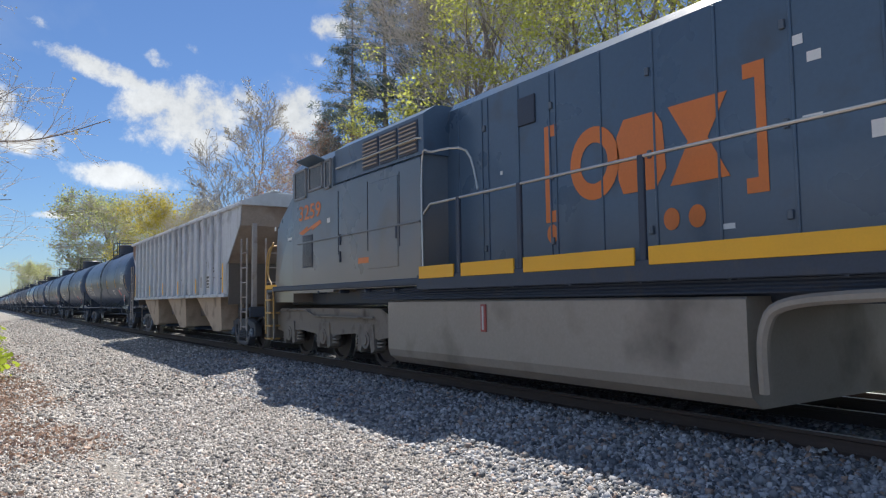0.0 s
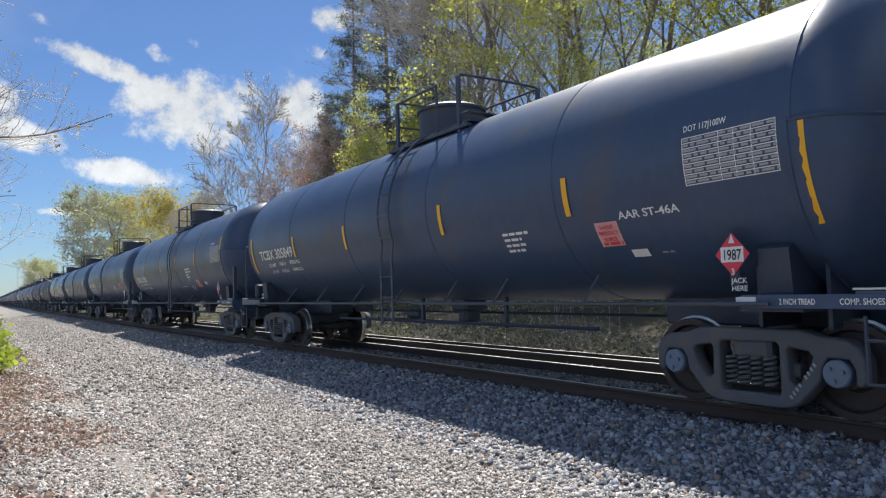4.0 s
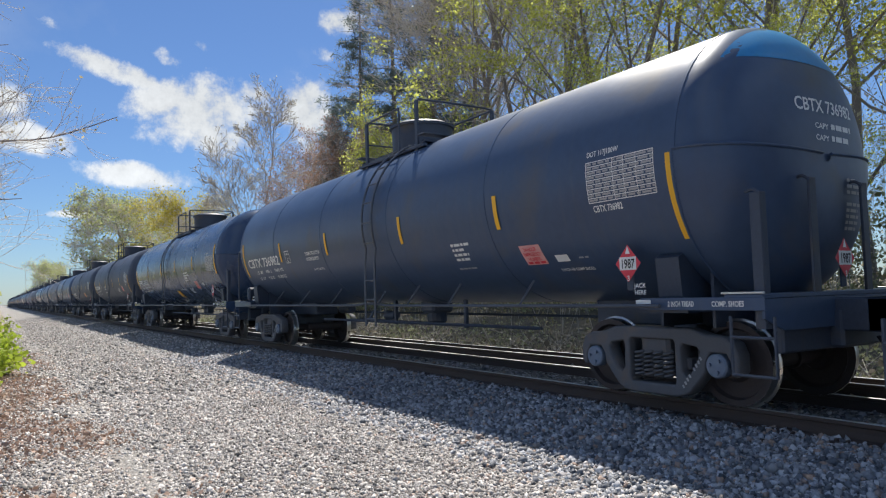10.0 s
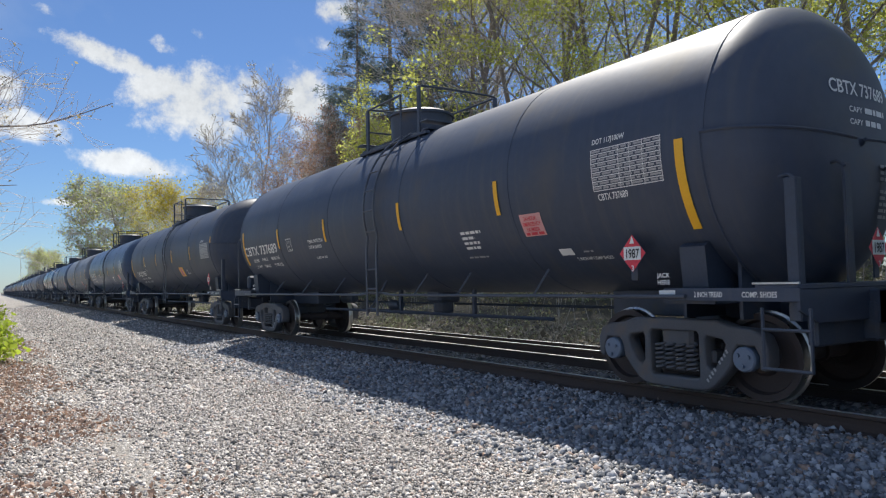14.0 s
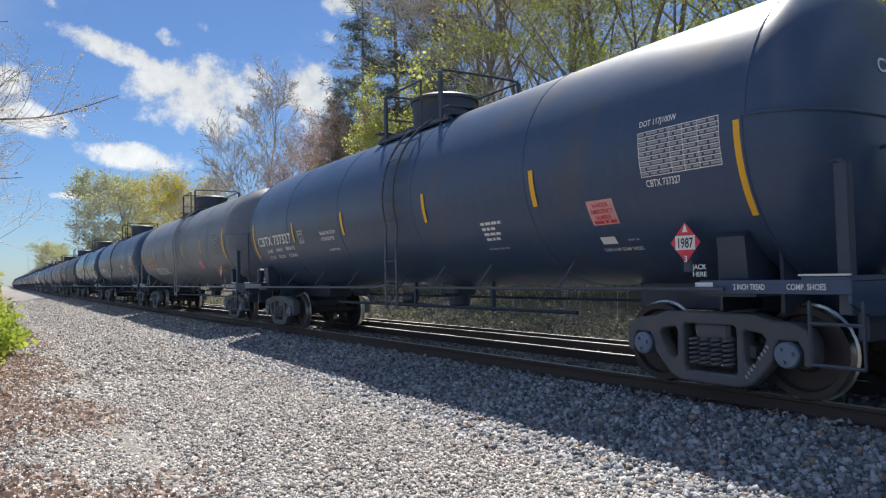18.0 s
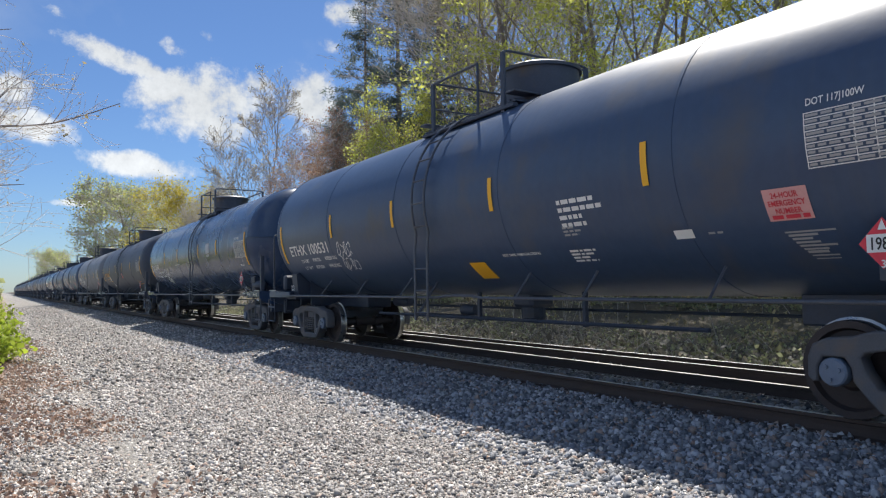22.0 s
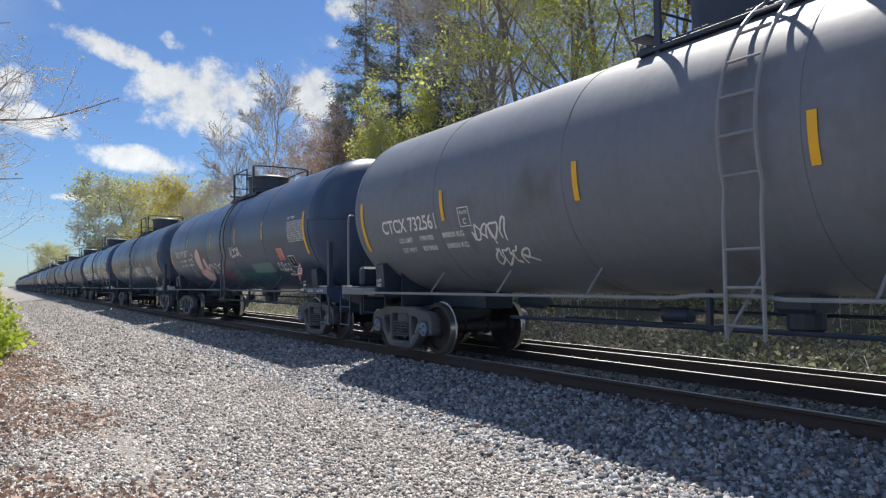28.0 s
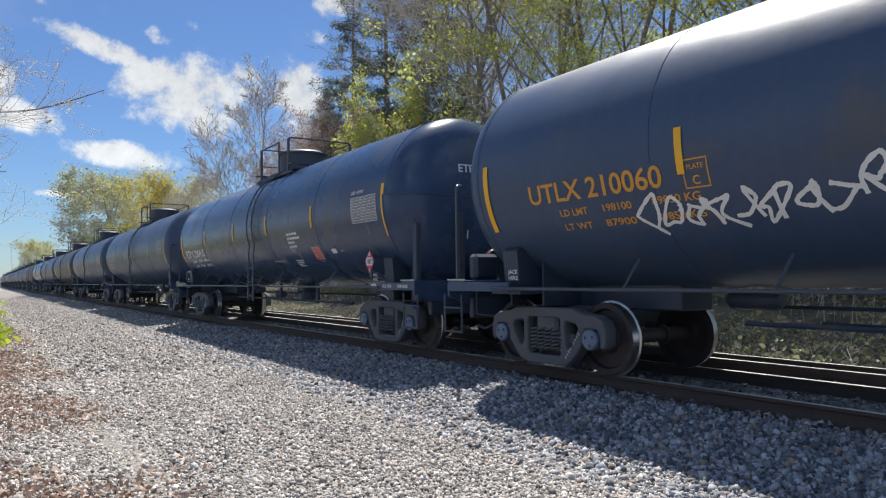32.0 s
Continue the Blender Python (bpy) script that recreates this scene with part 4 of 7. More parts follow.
        s.put([p for row in rows for p in row], [(j * (n + 1) + i, j * (n + 1) + i + 1, (j + 1) * (n + 1) + i + 1, (j + 1) * (n + 1) + i) for j in range(len(rows) - 1) for i in range(n)])
        rim = rows[-1]
        s.tube(smooth_path([Vector(p) for p in [r[0] for r in rows]], 2), 0.018, 6)
        s.tube(smooth_path([Vector(p) for p in [r[-1] for r in rows]], 2), 0.018, 6)
        s.tube(rim, 0.018, 6)
        return s.mesh("head_shield", paint, True)

    def tub():
        s = Shape().lathe([(-0.36, 0.0), (-0.34, 0.09), (-0.28, 0.125), (0.28, 0.125), (0.34, 0.09), (0.36, 0.0)], "y", (0, 0, 0), 18)
        return s.mesh("air_reservoir", FRAME, True)

    def brake_pipe():
        return Shape().tube([(-0.5, -4.2, 0.72), (-0.5, 4.2, 0.72)], 0.03, 6).mesh("brake_pipe", FRAME)

    def brake_rod():
        return Shape().tube([(0.1, -3.0, 0.66), (0.3, 3.8, 0.70)], 0.022, 6).mesh("brake_rod", FRAME)

    def train_line():
        return Shape().tube([(0.55, -5, 0.86), (0.55, 5, 0.86)], 0.025, 6).mesh("train_line", FRAME)

    def brake_cyl():
        return Shape().lathe([(0.95, 0.0), (0.96, 0.09), (1.35, 0.11), (1.4, 0.0)], "y", (-0.2, 0, 0.84), 14).mesh("brake_cylinder", FRAME, True)

    def hanger():
        return Shape().box((-0.45, 0.5, 0.92), (0.07, 0.07, 0.50), 0.01).mesh("hanger", FRAME)

    def outlet():
        s = Shape().box((0, -0.4, 1.06), (0.5, 0.5, 0.3), 0.05)
        s.lathe([(0.70, 0.16), (0.74, 0.20), (1.2, 0.20)], "z", (0, -0.4, 0), 14)
        return s.mesh("outlet", FRAME)

    for nm, key, fn in (("brake_pipe", "gpipe", brake_pipe), ("brake_rod", "grod", brake_rod), ("train_line", "gline", train_line), ("brake_cylinder", "gcyl", brake_cyl), ("hanger", "ghang", hanger), ("outlet", "gout", outlet)):
        at(part(nm, shared(key, fn), None, car), 0, 0, 0)
    at(part("hanger", shared("ghang", hanger), None, car), 0, -2.6, 0)
    for end in (-1, 1):
        turn = 0 if end < 0 else 180
        at(part("saddle", shared(("saddle", paint.name), saddle), None, car), 0, end * 7.3, 0)
        dk = at(part("end_platform", shared(("deck", paint.name, pipe.name), end_deck), None, car), 0, end * 8.35, 0, 0, 0, turn)
        if end > 0 or far:
            at(part("end_handrail", shared(("erail", pipe.name), end_rail), None, car, "bent pipe handrail"), 0, end * 8.35, 0)
        else:
            at(part("end_post", shared("epost", end_post), None, car, "flat steel end post"), 0, end * 8.35, 0)
        for x in (0, 1.0):
            at(part("centre_post", shared("cpost_tank", centre_post), None, car, "flat steel end post"), x if end < 0 else -x, end * 8.35, 0, 0, 0, turn)
        at(part("draft_gear", shared("draft", draft_gear), None, car), 0, end * 8.35, 0, 0, 0, turn)
        if not far:
            for dy in (-0.42, 0.42):
                at(part("brake_beam", shared("bbeam", brake_beam), None, car), 0, end * 6.85 + dy, 0)
            if end > 0:
                at(part("hand_brake", shared("hbrake", hand_brake), None, car, "hand brake housing with its wheel"), 0, 8.35, 0)
        at(part("coupler", shared("coupler", coupler_mesh), None, car, "cast steel knuckle coupler"), 0, end * 8.75, 0.876, 0, 0, turn)
        if far:
            continue
        at(part("brake_hose", shared("hose", hose_mesh), None, car), 0.45 * -end, end * 8.6, 0.72, 0, 0, turn)
        if end < 0:
            at(part("head_shield", shared(("shield", paint.name), shield), None, car, "jacket over the lower half of the head"), 0, 0, 0, 0, 0, turn)
        for side in (-1, 1):
            sb = at(part("side_board", shared(("sboard", paint.name), side_board), None, dk), side * 1.485, 0, 0)
            at(part("deck_edge", shared("dedge", deck_edge), None, dk), side * 1.50, 0, 0)
        for side in (-1, 1):
            st = at(part("steps", shared("steps", steps), None, car, "steel corner steps"), side * 1.49, end * 8.44, 0, 0, 0, 0 if side < 0 else 180)
            for z in (0.44, 0.80):
                at(part("step_edge", shared(("sedge", pipe.name), tread_edge), None, st), -0.006, 0.01, z)
        if end > 0 or spec.get("reservoir"):
            at(part("air_reservoir", shared("tub", tub), None, car), 0.3 if end > 0 else -1.18, 4.6 if end > 0 else -7.55, 0.95 if end > 0 else 1.38)
    for y in (-6.85, 6.85):
        truck(car, y, not far)
    # markings on the camera's side: u runs towards the front
    low = spec.get("low", 2.34)
    fu, f0, f1 = spec.get("front", (7.46, 2.0, 2.95))
    stripes = [(-7.62, 1.86, 2.80, 0.10), (fu, f0, f1, 0.11)] + [(u, low, low + 0.48, 0.09) for u in spec.get("stripes", (-4.5, -1.6, 1.4, 4.3))]
    for u, v0, v1, w in stripes:
        a, f = patch(u, v0, u + w, v1, 1, 7)
        decal("reflector", a, f, YELLOW, car, on_tank, "yellow reflective stripe", 0.012)
    if far:
        bars([1.6, 1.0, 1.0], -6.9, 2.35, 0.12, 0.2, FADED, car, seed)
        bars([0.9] * 6, 6.25, 2.85, 0.05, 0.1, FADED, car, seed)
        return car
    start, base = spec.get("start", -7.0), spec.get("base", 2.18)
    lettering(spec["words"], start, base, 0.34, mark, car, width=spec.get("width", 2.25), name="car_number")
    for k, (a, b, c) in enumerate(spec.get("weights", (("LD LMT", "198100", "89850 KG"), ("LT WT", "87900", "39850 KG")))):
        lettering(a, start + 0.5, base - 0.20 - 0.19 * k, 0.125, mark, car, width=0.48)
        lettering(b, start + 1.2, base - 0.19 - 0.19 * k, 0.125, mark, car, width=0.46)
        lettering(c, start + 1.95, base - 0.18 - 0.19 * k, 0.125, mark, car, width=0.62)
    tu, tv = spec.get("table_at", (6.22, 2.80))
    grid_table(tu, tv, 1.03, 0.48, spec.get("table", WHITE), car, seed)
    # placards hang upright in holders beside the saddle and on the front head
    part("placard_holder", Shape().box((-1.385, -spec.get("placard", 6.8), 1.48), (0.02, 0.10, 0.42), 0.006), FRAME, car)
    placard(spec.get("placard", 6.8), 1.58, car, lambda u, v, e: (-1.406 - e, -u, v))
    part("placard_holder", Shape().box((0.14, -8.43, 1.46), (0.10, 0.02, 0.42), 0.006), FRAME, car)
    placard(0.14, 1.56, car, lambda u, v, e: (u, -8.452 - e, v))
    over = lambda u, v, e: on_tank(u, v, 0.014)
    if spec.get("panel_at"):
        pu, pv = spec["panel_at"]
        wide = spec.get("panel_wide", 0.43)
        a, f = patch(pu, pv - 0.32, pu + wide, pv, 2, 4)
        pan = decal("notice_panel", a, f, PINK, car, on_tank, "pale red emergency notice panel", 0.008)
        for k, w in enumerate(("24-HOUR", "EMERGENCY", "NUMBER")):
            lettering(w, pu + wide * (0.18, 0.08, 0.20)[k], pv - 0.09 - 0.078 * k, 0.078, RED, pan, over, width=wide * (0.62, 0.84, 0.6)[k])
        bars([wide * 0.84], pu + 0.04, pv - 0.30, 0.04, 0.075, RED, pan, seed + 7, over)
    if spec.get("white_at"):
        pu, pv = spec["white_at"]
        a, f = patch(pu, pv - 0.11, pu + 0.24, pv, 1, 1)
        decal("notice_panel", a, f, WHITE, car, on_tank, "small white notice", 0.008)
        bars([0.17], pu + 0.42, pv - 0.08, 0.025, 0.1, FADED, car, seed + 3)
    style = spec.get("style", "")
    if style == "thermal":
        bars([0.52, 0.32, 0.40, 0.36], 3.08, 2.0, 0.045, 0.085, mark, car, seed + 4)
        bars([0.5], 3.0, 1.58, 0.03, 0.1, FADED, car, seed + 5)
        lettering("2 INCH HP COMP SHOES", 5.3, 1.42, 0.075, mark, car, width=0.62)
        lettering(spec["words"], tu + 0.05, tv - 0.60, 0.11, mark, car, width=0.46)
    elif style == "paint":
        bars([0.66, 0.76, 0.40, 0.44], 2.66, 2.28, 0.055, 0.10, mark, car, seed + 4)
        bars([0.2, 0.32, 0.26], 2.64, 1.96, 0.028, 0.05, FADED, car, seed + 8)
        lettering("VENT TANK WHEN UNLOADING", 1.15, 1.62, 0.065, mark, car, width=0.85)
        bars([0.46, 0.40, 0.30, 0.42], 2.58, 1.62, 0.03, 0.055, mark, car, seed + 5)
    elif style == "amber":
        bars([0.22, 0.30, 0.34, 0.30, 0.34], 5.3, 1.76, 0.035, 0.07, AMBER, car, seed + 4)
        lettering("EMPTY LOAD", 5.85, 1.64, 0.09, AMBER, car, width=0.4)
        bars([0.45], 5.88, 1.53, 0.045, 0.1, AMBER, car, seed + 5)
    elif style == "plain":
        bars([0.55, 0.38, 0.42, 0.36], 3.25, 2.02, 0.04, 0.085, mark, car, seed + 4)
    for words, u, v, size, w in spec.get("notes", ()):
        lettering(words, u, v, size, mark, car, width=w)
    for k, w in enumerate(("JACK", "HERE")):
        lettering(w, 6.92, 1.30 - 0.075 * k, 0.07, WHITE, car, lambda u, v, e: (-1.406, -u, v), width=0.17)
        lettering(w, -7.2, 1.30 - 0.085 * k, 0.08, WHITE, car, lambda u, v, e: (-1.406, -u, v), width=0.2)
    # the front head
    jacket = lambda u, v, e: on_head(u, v, 0.05)
    lettering(spec["words"], -0.45, 3.14, 0.20, mark, car, on_head, width=1.15)
    for k, extra in enumerate((0.44, 0.36)):
        lettering("CAPY", -0.13, 2.96 - 0.13 * k, 0.085, mark, car, on_head, width=0.26)
        bars([extra], 0.18, 2.965 - 0.13 * k, 0.06, 0.1, mark, car, seed + 9 + k, on_head)
    bars([0.2, 0.42, 0.42, 0.0, 0.46, 0.3, 0.34, 0.34, 0.3], 0.36, 2.40, 0.035, 0.066, FADED, car, seed + 10, jacket)
    decal("stencil", [(-0.3, 1.95), (-0.27, 1.95), (-0.27, 2.1), (-0.3, 2.1)], [(0, 1, 2, 3)], WHITE, car, jacket)
    # lettering on the platform's edge and a pale stencil panel
    edge = lambda u, v, e: (-1.509 - e, -u, v)
    a, f = patch(7.03, 1.10, 7.24, 1.165, 1, 1)
    decal("stencil_panel", a, f, WHITE, car, edge)
    lettering("2 INCH TREAD", 7.47, 1.095, 0.075, WHITE, car, edge, width=0.33)
    lettering("COMP. SHOES", 8.01, 1.095, 0.075, WHITE, car, edge, width=0.36)
    if spec.get("cap"):
        s = Shape()
        ring = []
        for j in range(9):
            z = TANK_Z + 1.02 + 0.46 * j / 8
            half = math.sqrt(max(1.492 ** 2 - (z - TANK_Z) ** 2, 0.0))
            ring.append([on_head(half * (i / 6 - 1), z, 0.006) for i in range(13)])
        s.put([p for row in ring for p in row], [(j * 13 + i, j * 13 + i + 1, (j + 1) * 13 + i + 1, (j + 1) * 13 + i) for j in range(8) for i in range(12)])
        part("head_cap", s, spec["cap"], car, "blue top of the tank head", True)
    for n, (u, v, w, h, mat, k) in enumerate(spec.get("tags", ())):
        scrawl(u, v, w, h, mat, car, seed * 10 + n, k, spec.get("thick", 0.035))
    for u0, v0, u1, v1, mat, lab in spec.get("patches", ()):
        a, f = patch(u0, v0, u1, v1, 2, 5)
        decal("painted_patch", a, f, mat, car, on_tank, lab, 0.006)
    for n, (u, v, w, h, mat) in enumerate(spec.get("blobs", ())):
        pts = [(u + w * (1 + 0.10 * math.sin(3 * a + n)) * math.cos(a), v + h * (1 + 0.08 * math.sin(2 * a + n)) * math.sin(a)) for a in [2 * math.pi * k / 28 for k in range(28)]]
        rings = [(u + (p - u) * f, v + (q - v) * f) for f in (0.04, 0.28, 0.52, 0.76, 1.0) for p, q in pts]
        decal("graffiti", rings, [(j * 28 + k, j * 28 + (k + 1) % 28, (j + 1) * 28 + (k + 1) % 28, (j + 1) * 28 + k) for j in range(4) for k in range(28)] + [tuple(range(28))], PALEPINK, car, on_tank, "pale pink spray-painted shape", 0.008 + 0.001 * n)
        ring = [(u + (p - u) * f, v + (q - v) * f) for f in (0.97, 1.05) for p, q in pts]
        decal("graffiti", ring, [(k, (k + 1) % 28, (k + 1) % 28 + 28, k + 28) for k in range(28)], mat, car, on_tank, "red spray-painted outline", 0.011)
    for u0, v0, u1, v1 in spec.get("frames", ()):
        for a0, b0, a1, b1 in ((u0, v0, u1, v0 + 0.025), (u0, v1 - 0.025, u1, v1), (u0, v0, u0 + 0.025, v1), (u1 - 0.025, v0, u1, v1), ((u0 + u1) / 2, v0 + 0.1, (u0 + u1) / 2 + 0.02, v1)):
            a, f = patch(a0, b0, a1, b1, 1, 4)
            decal("panel_border", a, f, WHITE, car, on_tank, "", 0.010)
    if spec.get("smear"):
        u, v = spec["smear"]
        for k in range(9):
            e = random.Random(seed * 7 + k)
            w = e.uniform(0.2, 0.5) * (1 - 0.06 * k)
            a, f = patch(u + 0.02 * k, v + 0.36 - 0.042 * k, u + 0.02 * k + w, v + 0.36 - 0.042 * k + e.uniform(0.012, 0.034), 2, 1)
            decal("smeared_paint", a, f, FADED, car, on_tank)
    for u, v, w, h, mat, lab in spec.get("slanted", ()):
        a, f = patch(u, v, u + w, v + h, 2, 3)
        decal("painted_patch", [(p - 0.05 * (q - v), q) for p, q in a], f, mat, car, on_tank, lab, 0.008)
    if spec.get("style") == "thermal":
        lettering("THERMAL PROTECTION", -2.95, 2.24, 0.105, mark, car, width=0.85)
        lettering("SYSTEM EQUIPPED", -2.95, 2.11, 0.105, mark, car, width=0.72)
        lettering("0.5 IN CERAMIC FIBER", -2.75, 1.86, 0.07, mark, car, width=0.6)
    if spec.get("plate"):
        for u0, v0, u1, v1 in ((-4.28, 2.12, -3.98, 2.135), (-4.28, 2.41, -3.98, 2.425), (-4.28, 2.12, -4.265, 2.42), (-3.995, 2.12, -3.98, 2.42)):
            a, f = patch(u0, v0, u1, v1, 1, 3)
            decal("plate_frame", a, f, mark, car)
        lettering("PLATE", -4.23, 2.32, 0.07, mark, car, width=0.2)
        lettering("C", -4.18, 2.16, 0.13, mark, car)
    return car


BLACK_LABEL = "black tank car with yellow reflectors and white lettering"
THERMAL = dict(style="thermal", plate=True, low=2.17, stripes=(-4.6, -1.73, 1.58, 4.4), front=(7.48, 1.76, 2.71), table_at=(6.29, 2.80), placard=6.85, white_at=(5.35, 1.70), start=-7.28, base=2.12, width=2.5, ladder_at=0.66, platform=-0.22)
PAINTED = dict(style="paint", low=2.37, stripes=(-4.5, -1.48, 1.28, 4.2), start=-7.15, base=2.04, width=2.3)
HEAVY = (("LD LMT", "194900 LB", "88400 KG"), ("LT WT", "91100 LB", "41300 KG"))
LATER = (("LD LMT", "195400 LB", "88600 KG"), ("LT WT", "90600 LB", "41100 KG"))
SQUARE = "yellow square on the tank side"
